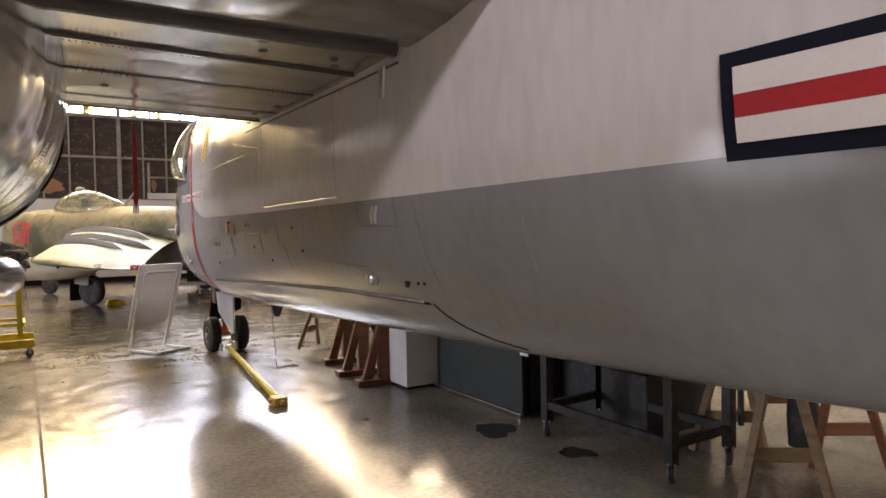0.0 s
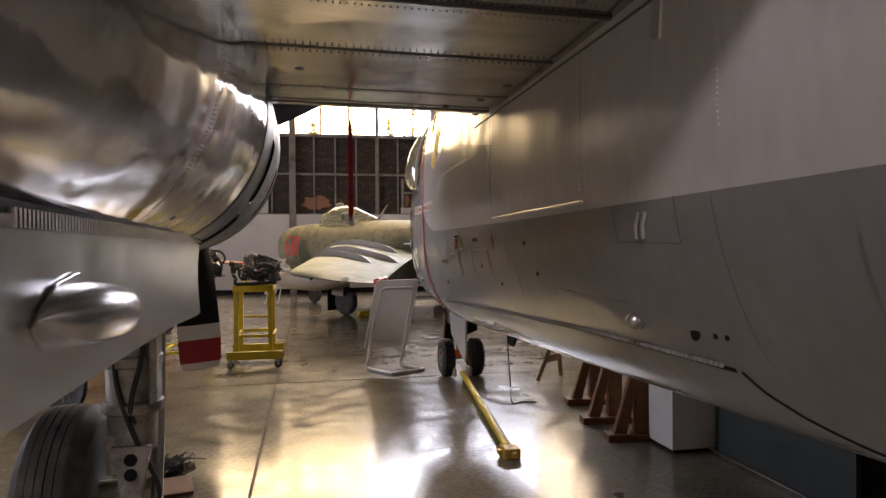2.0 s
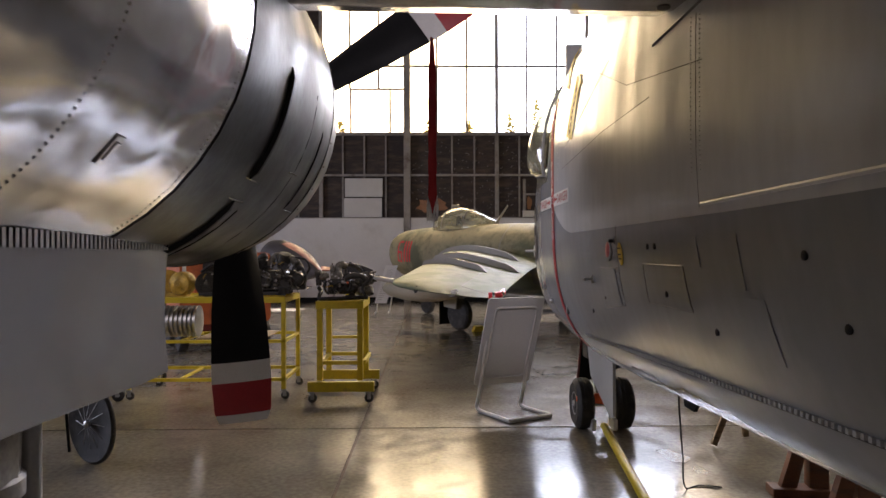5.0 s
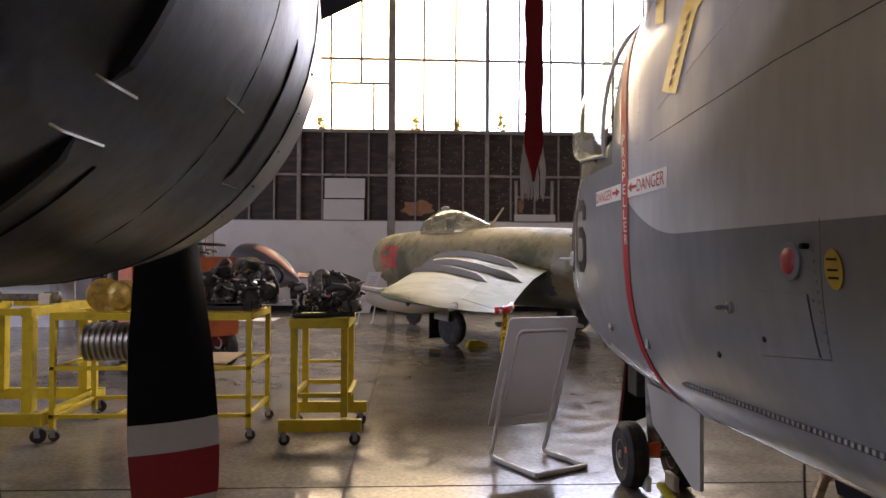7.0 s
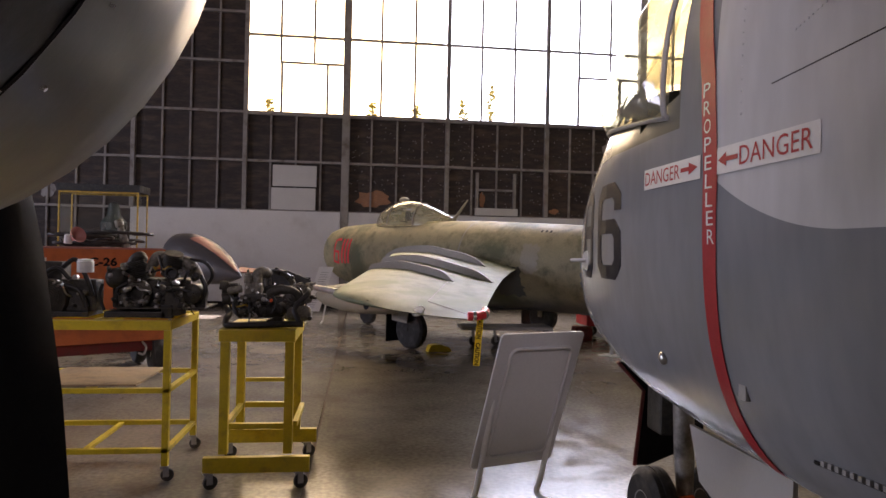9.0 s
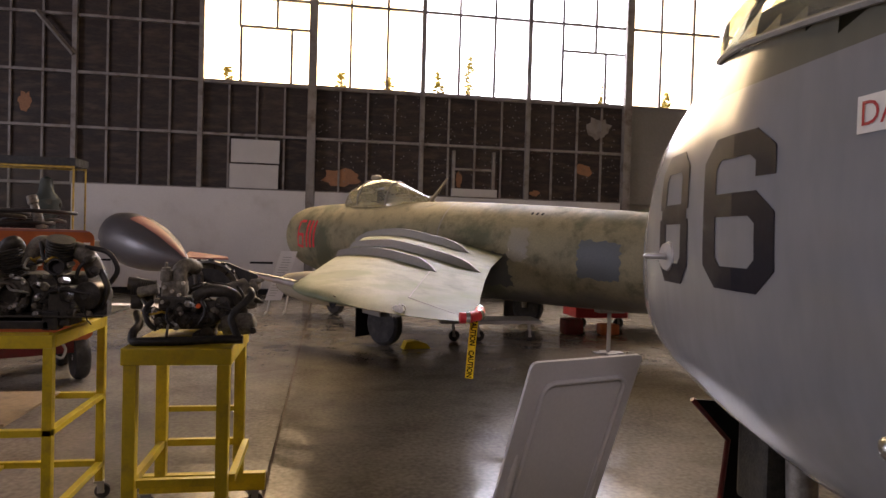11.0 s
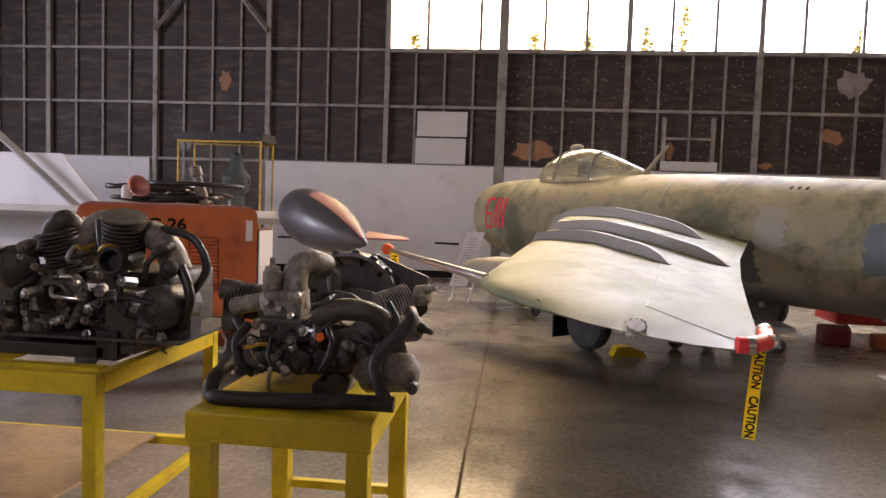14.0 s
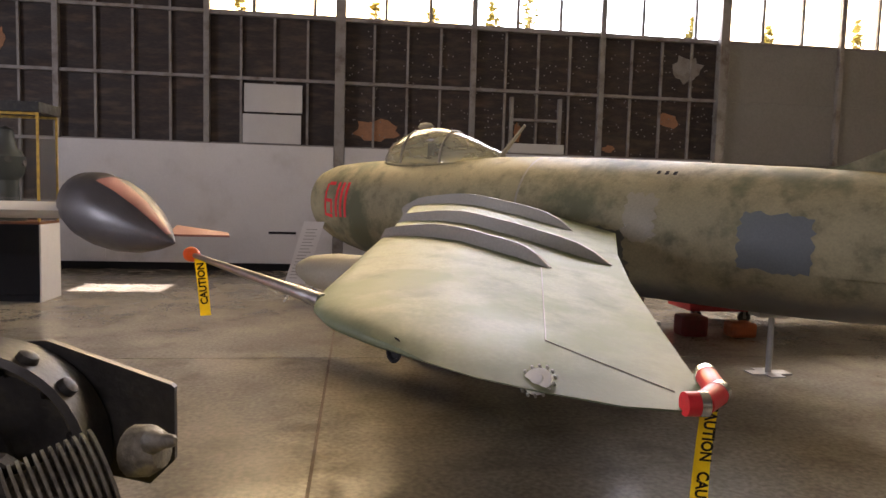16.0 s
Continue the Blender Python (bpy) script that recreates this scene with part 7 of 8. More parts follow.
part("intake_pipe", tube(bmesh.new(), curve_pts([(-0.500, 10.660, 1.353), (-0.543, 10.660, 1.344), (-0.595, 10.680, 1.331)], 5), 0.028, 14), M["cast_light"], flat_four, smooth=50)
part("finned_cylinder", lathe(bmesh.new(), [(0.045, 0.000), (0.061, 0.001), (0.061, 0.005), (0.045, 0.005), (0.045, 0.010), (0.061, 0.011), (0.061, 0.015), (0.045, 0.015), (0.045, 0.020), (0.061, 0.021), (0.061, 0.025), (0.045, 0.025), (0.045, 0.030), (0.061, 0.031), (0.061, 0.035), (0.045, 0.035), (0.045, 0.040), (0.061, 0.041), (0.061, 0.045), (0.045, 0.045), (0.045, 0.050), (0.061, 0.051), (0.061, 0.055), (0.045, 0.055), (0.045, 0.060), (0.061, 0.061), (0.061, 0.065), (0.045, 0.065), (0.045, 0.070), (0.061, 0.071), (0.061, 0.075), (0.045, 0.075), (0.045, 0.080), (0.061, 0.081), (0.061, 0.085), (0.045, 0.085), (0.045, 0.090), (0.061, 0.091), (0.061, 0.095), (0.045, 0.095), (0.045, 0.100), (0.061, 0.101), (0.061, 0.105), (0.045, 0.105), (0.045, 0.110), (0.061, 0.111), (0.061, 0.115), (0.045, 0.115)], axis((-0.185, 10.90, 1.305), (0.9, 0.55, 0.3)), 20), M["cast_light"], flat_four, smooth=40)
part("cylinder_head", lathe(bmesh.new(), [(0.033, 0.000), (0.037, 0.005), (0.037, 0.030), (0.026, 0.050), (0.007, 0.053)], axis((-0.066, 10.985, 1.352), (0.9, -0.25, 0.1)), 14), M["cast_light"], flat_four, smooth=40)
part("spark_plug", lathe(bmesh.new(), [(0.016, 0.000), (0.018, 0.010), (0.011, 0.025), (0.009, 0.045), (0.004, 0.050)], axis((-0.03, 10.95, 1.378), (0.8, -0.5, 0.2)), 10), M["cast_light"], flat_four, smooth=40)
part("spark_plug", lathe(bmesh.new(), [(0.016, 0.000), (0.018, 0.010), (0.011, 0.025), (0.009, 0.045), (0.004, 0.050)], axis((-0.005, 10.660, 1.299), (0.8, -0.5, -0.2)), 10), M["cast"], flat_four, smooth=40)
part("cylinder_head", lathe(bmesh.new(), [(0.040, -0.06), (0.042, 0.0), (0.034, 0.004), (0.042, 0.010), (0.042, 0.018), (0.034, 0.022), (0.042, 0.028), (0.040, 0.036), (0.026, 0.048), (0.014, 0.052)], axis((-0.052, 10.705, 1.285), (0.8, -0.5, 0.2)), 18), M["cast_light"], flat_four, smooth=40)
part("finned_cylinder", lathe(bmesh.new(), [(0.044, 0.000), (0.060, 0.001), (0.060, 0.005), (0.044, 0.005), (0.044, 0.010), (0.060, 0.011), (0.060, 0.015), (0.044, 0.015), (0.044, 0.020), (0.060, 0.021), (0.060, 0.025), (0.044, 0.025), (0.044, 0.030), (0.060, 0.031), (0.060, 0.035), (0.044, 0.035), (0.044, 0.040), (0.060, 0.041), (0.060, 0.045), (0.044, 0.045), (0.044, 0.050), (0.060, 0.051), (0.060, 0.055), (0.044, 0.055), (0.044, 0.060), (0.060, 0.061), (0.060, 0.065), (0.044, 0.065), (0.044, 0.070), (0.060, 0.071), (0.060, 0.075), (0.044, 0.075), (0.044, 0.080), (0.060, 0.081), (0.060, 0.085), (0.044, 0.085), (0.044, 0.090), (0.060, 0.091), (0.060, 0.095), (0.044, 0.095), (0.044, 0.100), (0.060, 0.101), (0.060, 0.105), (0.044, 0.105), (0.044, 0.110), (0.060, 0.111), (0.060, 0.115), (0.044, 0.115)], axis((-0.549, 10.800, 1.327), (-0.95, -0.1, 0.1)), 20), M["cast"], flat_four, smooth=40)
part("valve_cover", lathe(bmesh.new(), [(0.032, 0.000), (0.035, 0.005), (0.035, 0.055), (0.032, 0.060)], axis((-0.623, 10.780, 1.366), (-0.9, -0.2, 0.1)), 20), M["cast"], flat_four, smooth=40)
part("valve_cover", lathe(bmesh.new(), [(0.034, 0.000), (0.038, 0.005), (0.038, 0.055), (0.034, 0.060)], axis((-0.595, 10.740, 1.275), (-0.9, -0.2, 0)), 20), M["cast"], flat_four, smooth=40)
part("generator", lathe(bmesh.new(), [(0.012, -0.018), (0.016, -0.012), (0.037, 0.000), (0.041, 0.012), (0.041, 0.120)], axis((-0.349, 10.560, 1.194), (0, 1, 0)), 18), M["cast"], flat_four, smooth=40)
part("fuel_pump", lathe(bmesh.new(), [(0.013, -0.030), (0.015, -0.010), (0.037, 0.000), (0.044, 0.015), (0.044, 0.100)], axis((-0.230, 10.540, 1.212), (0.15, 1, 0)), 18), M["cast"], flat_four, smooth=40)
part("oil_pump", lathe(bmesh.new(), [(0.034, 0.000), (0.038, 0.008), (0.038, 0.092), (0.034, 0.100)], axis((-0.234, 10.560, 1.132), (0, 1, 0)), 20), M["cast"], flat_four, smooth=40)
part("oil_pump", lathe(bmesh.new(), [(0.023, 0.000), (0.026, 0.008), (0.026, 0.092), (0.023, 0.100)], axis((-0.289, 10.580, 1.113), (0, 1, 0)), 20), M["cast"], flat_four, smooth=40)
part("tappet_cover", lathe(bmesh.new(), [(0.009, -0.030), (0.011, -0.010), (0.041, 0.000), (0.046, 0.010), (0.046, 0.100)], axis((-0.160, 10.560, 1.283), (0.1, 1, 0.1)), 18), M["cast"], flat_four, smooth=40)
part("muffler", lathe(bmesh.new(), [(0.030, -0.010), (0.05, 0.000), (0.056, 0.012), (0.056, 0.13), (0.05, 0.145), (0.030, 0.16)], axis((-0.15, 10.56, 1.175), (0.85, -0.15, 0.1)), 24), M["cast_light"], flat_four, smooth=40)
part("muffler_knob", lathe(bmesh.new(), [(0.014, 0.000), (0.016, 0.002), (0.016, 0.028), (0.014, 0.030)], axis((0.003, 10.500, 1.160), (0, -1, 0)), 20), M["cast"], flat_four, smooth=40)
part("dipstick_cap", lathe(bmesh.new(), [(0.011, 0.000), (0.012, 0.002), (0.012, 0.018), (0.011, 0.020)], axis((-0.275, 10.540, 1.279), (0, -1, 0)), 20), M["hot_orange"], flat_four, smooth=40)
part("hose", tube(bmesh.new(), curve_pts([(-0.261, 10.550, 1.301), (-0.238, 10.520, 1.263), (-0.245, 10.500, 1.222), (-0.270, 10.520, 1.183)], 5), 0.009, 8), M["hose"], flat_four, smooth=50)
part("hose", tube(bmesh.new(), curve_pts([(-0.516, 10.600, 1.293), (-0.539, 10.560, 1.246), (-0.514, 10.540, 1.185), (-0.484, 10.560, 1.154)], 5), 0.014, 8), M["hose"], flat_four, smooth=50)
part("hose", tube(bmesh.new(), curve_pts([(-0.567, 10.620, 1.301), (-0.524, 10.580, 1.256), (-0.534, 10.550, 1.195)], 5), 0.011, 8), M["hose"], flat_four, smooth=50)
part("hose", tube(bmesh.new(), curve_pts([(-0.311, 10.560, 1.364), (-0.269, 10.550, 1.380), (-0.256, 10.600, 1.393)], 5), 0.006, 8), M["hose"], flat_four, smooth=50)
part("hose", tube(bmesh.new(), curve_pts([(-0.427, 10.550, 1.267), (-0.425, 10.520, 1.209), (-0.388, 10.520, 1.171)], 5), 0.006, 8), M["hose"], flat_four, smooth=50)
part("hose", tube(bmesh.new(), curve_pts([(-0.099, 10.640, 1.372), (-0.064, 10.600, 1.326), (-0.066, 10.580, 1.276)], 5), 0.008, 8), M["hose"], flat_four, smooth=50)
part("hose", tube(bmesh.new(), curve_pts([(-0.185, 10.540, 1.280), (-0.117, 10.530, 1.259), (-0.078, 10.540, 1.205)], 5), 0.008, 8), M["hose"], flat_four, smooth=50)
inline_engine = thing("piston_engine", "black piston engine with open bell housing on a yellow table", "engine", (-1.55, 10.95, 1.12))
part("base_frame", cube(-1.468, 10.700, 1.131, -1.042, 11.200, 1.174, 0.006), M["engine_black"], inline_engine)
part("base_plate", cube(-1.378, 10.680, 1.200, -0.774, 11.180, 1.202, 0.006), M["cast"], inline_engine)
part("crankcase", cube(-1.470, 10.860, 1.184, -0.905, 11.200, 1.406, 0.020), M["cast"], inline_engine)
part("bell_housing", lathe(bmesh.new(), [(0.052, 0.072), (0.058, -0.012), (0.071, -0.014), (0.076, 0.006), (0.104, 0.002), (0.115, 0.012), (0.115, 0.030), (0.098, 0.042), (0.092, 0.120)], axis((-1.292, 10.800, 1.298), (0, 1, 0)), 32), M["cast_light"], inline_engine, smooth=40)
part("housing_bolt", lathe(bmesh.new(), [(0.009, 0.000), (0.010, 0.002), (0.010, 0.018), (0.009, 0.020)], axis((-1.181, 10.800, 1.303), (0, -1, 0)), 8), M["steel"], inline_engine, smooth=40)
part("housing_bolt", lathe(bmesh.new(), [(0.009, 0.000), (0.010, 0.002), (0.010, 0.018), (0.009, 0.020)], axis((-1.202, 10.800, 1.240), (0, -1, 0)), 8), M["steel"], inline_engine, smooth=40)
part("housing_bolt", lathe(bmesh.new(), [(0.009, 0.000), (0.010, 0.002), (0.010, 0.018), (0.009, 0.020)], axis((-1.256, 10.800, 1.200), (0, -1, 0)), 8), M["steel"], inline_engine, smooth=40)
part("housing_bolt", lathe(bmesh.new(), [(0.009, 0.000), (0.010, 0.002), (0.010, 0.018), (0.009, 0.020)], axis((-1.325, 10.800, 1.196), (0, -1, 0)), 8), M["steel"], inline_engine, smooth=40)
part("housing_bolt", lathe(bmesh.new(), [(0.009, 0.000), (0.010, 0.002), (0.010, 0.018), (0.009, 0.020)], axis((-1.381, 10.800, 1.232), (0, -1, 0)), 8), M["steel"], inline_engine, smooth=40)
part("housing_bolt", lathe(bmesh.new(), [(0.009, 0.000), (0.010, 0.002), (0.010, 0.018), (0.009, 0.020)], axis((-1.403, 10.800, 1.293), (0, -1, 0)), 8), M["steel"], inline_engine, smooth=40)
part("housing_bolt", lathe(bmesh.new(), [(0.009, 0.000), (0.010, 0.002), (0.010, 0.018), (0.009, 0.020)], axis((-1.382, 10.800, 1.356), (0, -1, 0)), 8), M["steel"], inline_engine, smooth=40)
part("housing_bolt", lathe(bmesh.new(), [(0.009, 0.000), (0.010, 0.002), (0.010, 0.018), (0.009, 0.020)], axis((-1.327, 10.800, 1.397), (0, -1, 0)), 8), M["steel"], inline_engine, smooth=40)
part("housing_bolt", lathe(bmesh.new(), [(0.009, 0.000), (0.010, 0.002), (0.010, 0.018), (0.009, 0.020)], axis((-1.259, 10.800, 1.400), (0, -1, 0)), 8), M["steel"], inline_engine, smooth=40)
part("housing_bolt", lathe(bmesh.new(), [(0.009, 0.000), (0.010, 0.002), (0.010, 0.018), (0.009, 0.020)], axis((-1.203, 10.800, 1.364), (0, -1, 0)), 8), M["steel"], inline_engine, smooth=40)
part("alternator", lathe(bmesh.new(), [(0.018, -0.018), (0.022, -0.012), (0.062, 0.000), (0.073, 0.012), (0.073, 0.045), (0.069, 0.051), (0.069, 0.135), (0.058, 0.150)], axis((-0.868, 10.700, 1.307), (0.25, 1, 0)), 24), M["cast"], inline_engine, smooth=40)
part("mount_bracket", cube(-1.057, 10.720, 1.146, -0.949, 10.900, 1.353, 0.006), M["cast"], inline_engine)
part("inlet_duct", cube(-1.426, 10.860, 1.438, -1.210, 11.060, 1.520, 0.020), M["cast_light"], inline_engine)
part("manifold", tube(bmesh.new(), curve_pts([(-1.204, 10.850, 1.439), (-1.164, 10.820, 1.537), (-1.131, 10.820, 1.574), (-1.088, 10.840, 1.561), (-1.065, 10.860, 1.487)], 5), 0.040, 14), M["cast_light"], inline_engine, smooth=50)
part("manifold", tube(bmesh.new(), curve_pts([(-1.343, 10.840, 1.456), (-1.308, 10.820, 1.543), (-1.264, 10.820, 1.576), (-1.256, 10.860, 1.544)], 5), 0.036, 14), M["cast"], inline_engine, smooth=50)
part("manifold", tube(bmesh.new(), curve_pts([(-1.033, 10.840, 1.531), (-0.945, 10.820, 1.535), (-0.880, 10.800, 1.486), (-0.847, 10.800, 1.416)], 5), 0.048, 14), M["cast_light"], inline_engine, smooth=50)
part("cylinder_barrel", lathe(bmesh.new(), [(0.050, 0.000), (0.068, 0.001), (0.068, 0.007), (0.050, 0.008), (0.050, 0.015), (0.068, 0.016), (0.068, 0.022), (0.050, 0.023), (0.050, 0.030), (0.068, 0.031), (0.068, 0.037), (0.050, 0.038), (0.050, 0.045), (0.068, 0.046), (0.068, 0.052), (0.050, 0.053), (0.050, 0.060), (0.068, 0.061), (0.068, 0.067), (0.050, 0.068), (0.050, 0.075), (0.068, 0.076), (0.068, 0.082), (0.050, 0.083), (0.050, 0.090), (0.068, 0.091), (0.068, 0.097), (0.050, 0.098), (0.050, 0.105), (0.068, 0.106), (0.068, 0.112), (0.050, 0.113), (0.050, 0.120), (0.068, 0.121), (0.068, 0.127), (0.050, 0.128), (0.050, 0.135), (0.068, 0.136), (0.068, 0.142), (0.050, 0.143), (0.050, 0.150), (0.068, 0.151), (0.068, 0.157), (0.050, 0.158), (0.050, 0.165), (0.068, 0.166), (0.068, 0.172), (0.050, 0.173)], axis((-1.041, 10.800, 1.439), (0.2, -0.3, 0.9)), 18), M["cast"], inline_engine, smooth=40)
part("cylinder_barrel", lathe(bmesh.new(), [(0.051, 0.000), (0.069, 0.001), (0.069, 0.006), (0.051, 0.007), (0.051, 0.013), (0.069, 0.014), (0.069, 0.020), (0.051, 0.021), (0.051, 0.027), (0.069, 0.027), (0.069, 0.033), (0.051, 0.034), (0.051, 0.040), (0.069, 0.041), (0.069, 0.046), (0.051, 0.047), (0.051, 0.053), (0.069, 0.054), (0.069, 0.060), (0.051, 0.061), (0.051, 0.067), (0.069, 0.067), (0.069, 0.073), (0.051, 0.074), (0.051, 0.080), (0.069, 0.081), (0.069, 0.086), (0.051, 0.087), (0.051, 0.093), (0.069, 0.094), (0.069, 0.100), (0.051, 0.101), (0.051, 0.107), (0.069, 0.107), (0.069, 0.113), (0.051, 0.114), (0.051, 0.120), (0.069, 0.121), (0.069, 0.126), (0.051, 0.127), (0.051, 0.133), (0.069, 0.134), (0.069, 0.140), (0.051, 0.141), (0.051, 0.147), (0.069, 0.147), (0.069, 0.153), (0.051, 0.154)], axis((-1.266, 10.860, 1.393), (-0.2, -0.2, 0.9)), 18), M["cast"], inline_engine, smooth=40)
part("air_port", lathe(bmesh.new(), [(0.043, 0.000), (0.043, 0.060), (0.034, 0.060), (0.030, 0.018)], axis((-1.002, 10.720, 1.452), (0, -1, 0.1)), 18), M["engine_black"], inline_engine, smooth=40)
part("side_cover", lathe(bmesh.new(), [(0.077, 0.000), (0.073, 0.060), (0.046, 0.090), (0.015, 0.100)], axis((-1.407, 10.820, 1.412), (-0.4, -1, 0)), 20), M["cast"], inline_engine, smooth=40)
part("hose", tube(bmesh.new(), curve_pts([(-0.903, 10.800, 1.558), (-0.786, 10.780, 1.532), (-0.738, 10.780, 1.442), (-0.792, 10.800, 1.356), (-0.866, 10.820, 1.309)], 5), 0.014, 8), M["hose"], inline_engine, smooth=50)
part("hose", tube(bmesh.new(), curve_pts([(-1.118, 10.780, 1.581), (-1.088, 10.750, 1.491), (-1.021, 10.730, 1.394), (-0.982, 10.720, 1.275)], 5), 0.010, 8), M["hose"], inline_engine, smooth=50)
part("hose", tube(bmesh.new(), curve_pts([(-1.258, 10.780, 1.442), (-1.136, 10.760, 1.468), (-1.062, 10.760, 1.492)], 5), 0.008, 8), M["hose"], inline_engine, smooth=50)
part("hose", tube(bmesh.new(), curve_pts([(-1.330, 10.760, 1.378), (-1.396, 10.760, 1.334), (-1.409, 10.780, 1.205)], 5), 0.012, 8), M["hose"], inline_engine, smooth=50)
part("hose", tube(bmesh.new(), curve_pts([(-1.045, 10.700, 1.325), (-0.966, 10.690, 1.340), (-0.842, 10.690, 1.316)], 5), 0.010, 8), M["hose"], inline_engine, smooth=50)
part("hose", tube(bmesh.new(), curve_pts([(-0.817, 10.760, 1.440), (-0.774, 10.740, 1.343), (-0.813, 10.760, 1.237)], 5), 0.017, 8), M["hose"], inline_engine, smooth=50)
part("hose", tube(bmesh.new(), curve_pts([(-0.922, 10.720, 1.399), (-0.902, 10.720, 1.460), (-0.850, 10.740, 1.501)], 5), 0.010, 8), M["hose"], inline_engine, smooth=50)
part("hose", tube(bmesh.new(), curve_pts([(-1.515, 10.800, 1.367), (-1.537, 10.800, 1.281), (-1.507, 10.820, 1.172)], 5), 0.012, 8), M["hose"], inline_engine, smooth=50)
part("foot", cube(-1.075, 10.700, 1.127, -1.000, 10.780, 1.224, 0.004), M["engine_black"], inline_engine)
part("foot", cube(-0.878, 10.760, 1.197, -0.781, 10.840, 1.275, 0.004), M["engine_black"], inline_engine)
small_engine = thing("generator_engine", "small black engine with finned round cover and white canister", "engine", (-2.2, 10.95, 1.12))
part("base_rail", cube(-1.984, 10.750, 1.127, -1.598, 11.050, 1.163, 0.004), M["engine_black"], small_engine)
part("fan_cover", lathe(bmesh.new(), [(0.022, -0.007), (0.029, 0.000), (0.036, -0.007), (0.044, 0.000), (0.051, -0.007), (0.058, 0.000), (0.065, -0.007), (0.072, 0.000), (0.080, -0.007), (0.087, 0.000), (0.094, -0.007), (0.101, 0.000), (0.109, -0.007), (0.116, 0.000), (0.123, -0.007), (0.131, 0.000), (0.138, -0.007), (0.145, 0.014), (0.145, 0.140)], axis((-1.895, 10.780, 1.254), (0, 1, 0)), 28), M["cast"], small_engine, smooth=40)
part("cylinder_block", cube(-1.974, 10.850, 1.353, -1.817, 11.010, 1.522, 0.010), M["cast"], small_engine)
part("canister", lathe(bmesh.new(), [(0.057, 0.000), (0.057, 0.080), (0.051, 0.084), (0.051, 0.095), (0.011, 0.100)], axis((-1.637, 10.800, 1.448), (0, 0, 1)), 18), M["label_white"], small_engine, smooth=40)
part("gearbox", cube(-1.824, 10.820, 1.161, -1.568, 10.980, 1.395, 0.015), M["cast"], small_engine)
part("hose", tube(bmesh.new(), curve_pts([(-1.798, 10.800, 1.477), (-1.704, 10.800, 1.540), (-1.616, 10.780, 1.400), (-1.583, 10.800, 1.277)], 5), 0.017, 8), M["hose"], small_engine, smooth=50)
part("hose", tube(bmesh.new(), curve_pts([(-1.768, 10.780, 1.357), (-1.668, 10.770, 1.318), (-1.612, 10.780, 1.197)], 5), 0.018, 8), M["hose"], small_engine, smooth=50)
part("hose", tube(bmesh.new(), curve_pts([(-1.968, 10.800, 1.393), (-1.828, 10.780, 1.477), (-1.731, 10.780, 1.398)], 5), 0.017, 8), M["hose"], small_engine, smooth=50)
pump = thing("brass_pump", "yellow-painted gear pump on an engine table", "pump", (-2.45, 10.9, 1.12))
part("pump_body", lathe(bmesh.new(), [(0.041, -0.028), (0.054, -0.014), (0.122, 0.000), (0.136, 0.021), (0.136, 0.140)], axis((-2.207, 10.750, 1.265), (0.2, 1, 0)), 20), M["brass"], pump, smooth=40)
part("pump_flange", lathe(bmesh.new(), [(0.144, 0.000), (0.160, 0.004), (0.160, 0.046), (0.144, 0.050)], axis((-2.366, 10.850, 1.260), (-0.6, 1, 0)), 20), M["brass"], pump, smooth=40)
part("pump_foot", cube(-2.353, 10.780, 1.116, -2.133, 10.930, 1.162, 0.004), M["brass"], pump)
rotor = thing("compressor_rotor", "ribbed steel compressor rotor lying on a table shelf", "rotor", (-2.1, 10.9, 0.66))
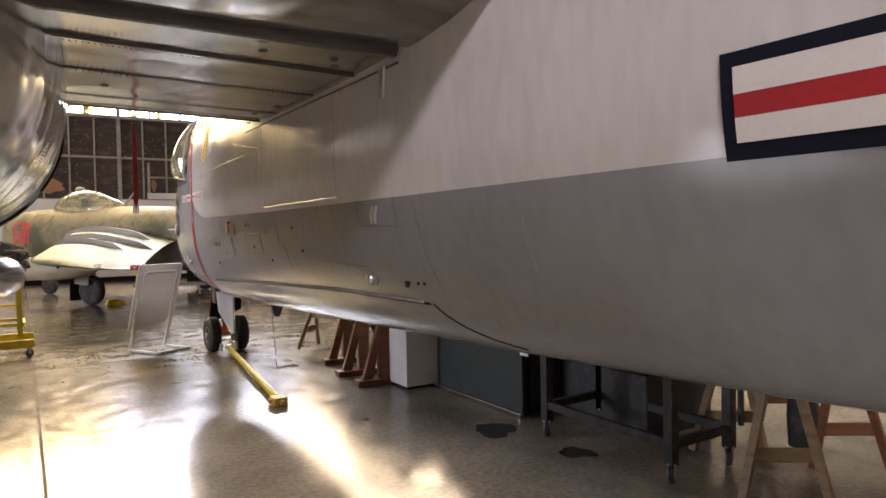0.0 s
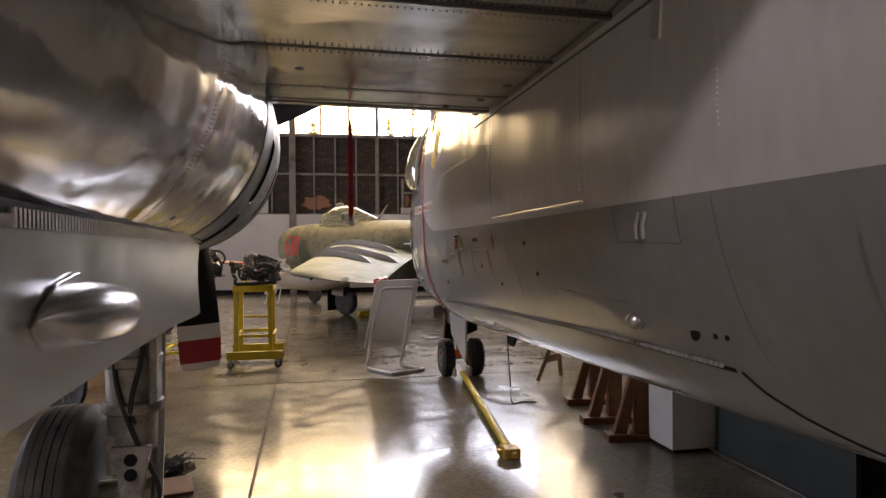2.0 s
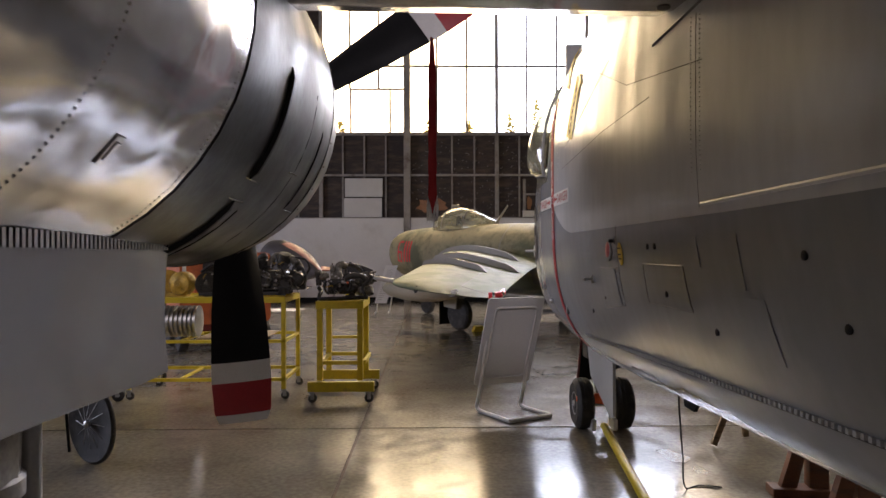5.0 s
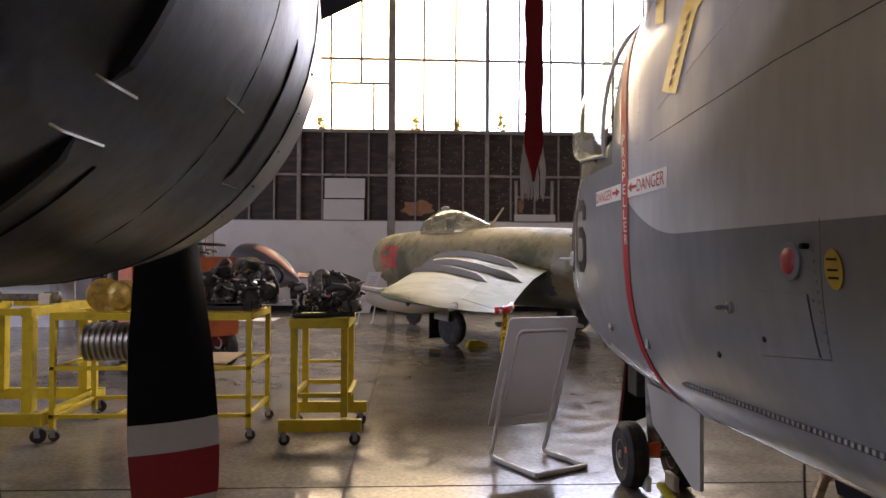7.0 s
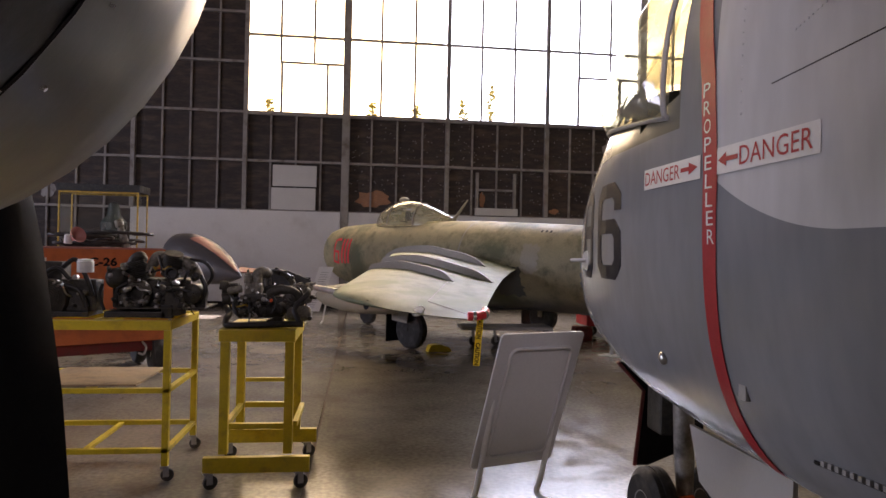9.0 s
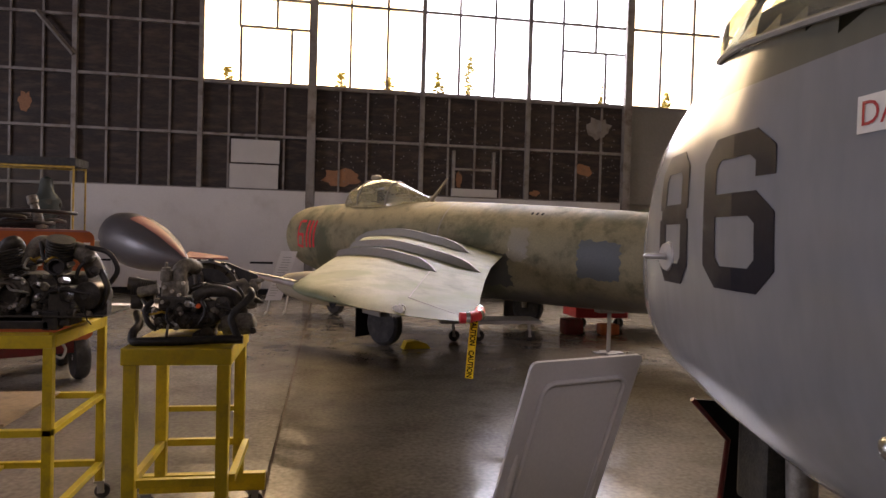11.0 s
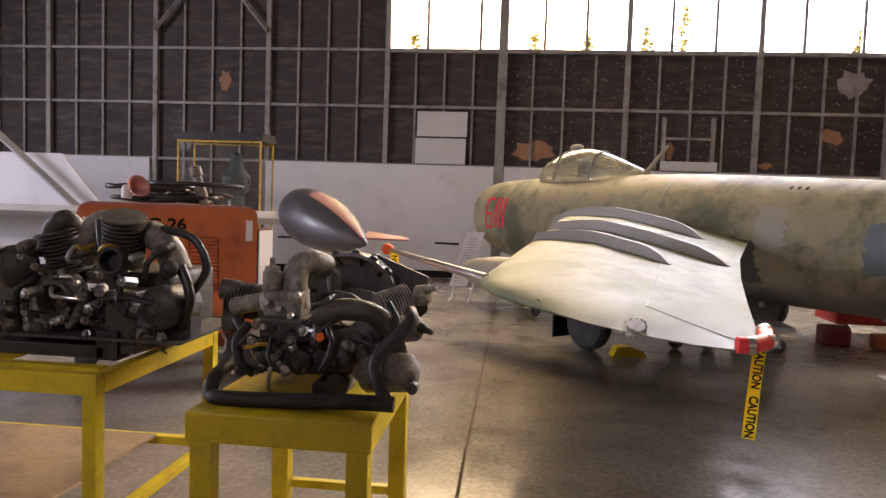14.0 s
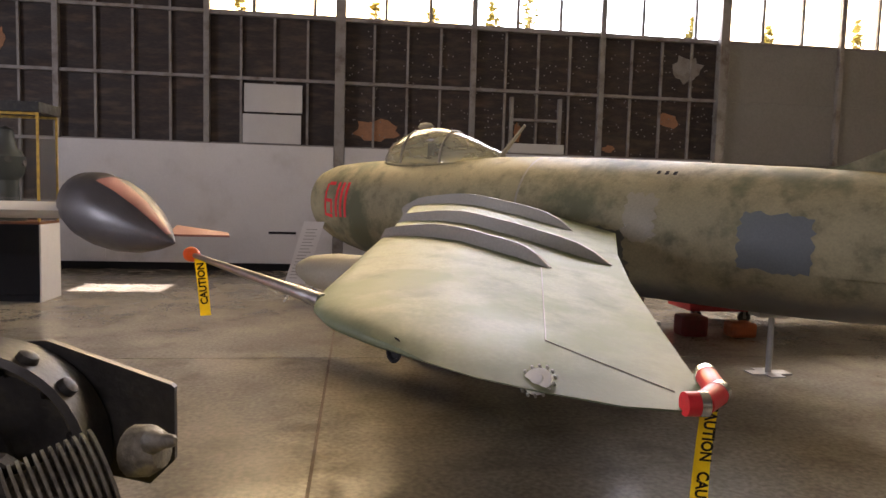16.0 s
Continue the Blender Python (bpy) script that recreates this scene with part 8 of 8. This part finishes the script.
part("rotor_drum", lathe(bmesh.new(), [(0.055, -0.011), (0.143, 0.000), (0.183, 0.003), (0.183, 0.017), (0.143, 0.022), (0.143, 0.050), (0.183, 0.053), (0.183, 0.067), (0.143, 0.072), (0.143, 0.100), (0.183, 0.103), (0.183, 0.117), (0.143, 0.122), (0.143, 0.150), (0.183, 0.153), (0.183, 0.167), (0.143, 0.172), (0.143, 0.200), (0.183, 0.203), (0.183, 0.217), (0.143, 0.222), (0.143, 0.250), (0.183, 0.253), (0.183, 0.267), (0.143, 0.272), (0.143, 0.300), (0.183, 0.303), (0.183, 0.317), (0.143, 0.322), (0.143, 0.350), (0.183, 0.353), (0.183, 0.367), (0.143, 0.372), (0.143, 0.400), (0.183, 0.403), (0.183, 0.417), (0.143, 0.422), (0.143, 0.450), (0.183, 0.453), (0.183, 0.467), (0.143, 0.472), (0.143, 0.500), (0.183, 0.503), (0.183, 0.517), (0.143, 0.522), (0.055, 0.550)], axis((-2.569, 10.950, 0.820), (1, 0.05, 0)), 28), M["steel"], rotor, smooth=40)


# thin wires, hoses, bolts and unions over the engine fronts
def clutter(engine, x0, x1, z0, z1, y, n, seed):
    rnd = random.Random(seed)
    for k in range(n):
        x, z = rnd.uniform(x0, x1), rnd.uniform(z0, z1)
        dx, dz = rnd.uniform(-0.14, 0.14), rnd.uniform(-0.10, 0.06)
        cl = [(x, y + 0.05, z), (x + dx * 0.2, y + rnd.uniform(-0.03, 0.01), z + 0.02), (x + dx * 0.6, y + rnd.uniform(-0.035, 0.01), z + dz * 0.6), (x + dx, y + 0.04, z + dz)]
        part("wire" if k % 3 else "fuel_line", tube(bmesh.new(), curve_pts(cl, 5), 0.0035 if k % 3 else 0.0065, 6), M["hose" if k % 3 else ("steel", "brass", "cast_light")[k // 3 % 3]], engine, smooth=50)
    for k in range(n * 2):
        x, z, r = rnd.uniform(x0, x1), rnd.uniform(z0, z1), rnd.uniform(0.006, 0.013)
        part("bolt", lathe(bmesh.new(), [(r * 1.5, -0.05), (r * 1.5, 0.003), (r, 0.005), (r, 0.013), (r * 0.6, 0.016)], axis((x, y + 0.012, z), (rnd.uniform(-0.3, 0.3), -1, rnd.uniform(-0.2, 0.4))), 6), M[("cast_light", "cast", "steel")[k % 3]], engine)
    for k in range(n // 3):
        x, z, r = rnd.uniform(x0, x1), rnd.uniform(z0, z1), rnd.uniform(0.018, 0.03)
        part("union", lathe(bmesh.new(), [(r * 0.8, -0.06), (r, -0.02), (r, 0.0), (r * 0.7, 0.008), (r * 0.7, 0.02), (r * 0.4, 0.026)], axis((x, y + 0.02, z), (rnd.uniform(-0.8, 0.8), -1, rnd.uniform(-0.6, 0.6))), 12), M[("cast", "cast_light", "engine_black")[k % 3]], engine, smooth=40)


clutter(flat_four, -0.50, -0.12, 1.15, 1.31, 10.55, 15, 4)
clutter(inline_engine, -1.45, -0.82, 1.20, 1.50, 10.70, 15, 9)
clutter(small_engine, -1.92, -1.62, 1.20, 1.42, 10.77, 6, 12)
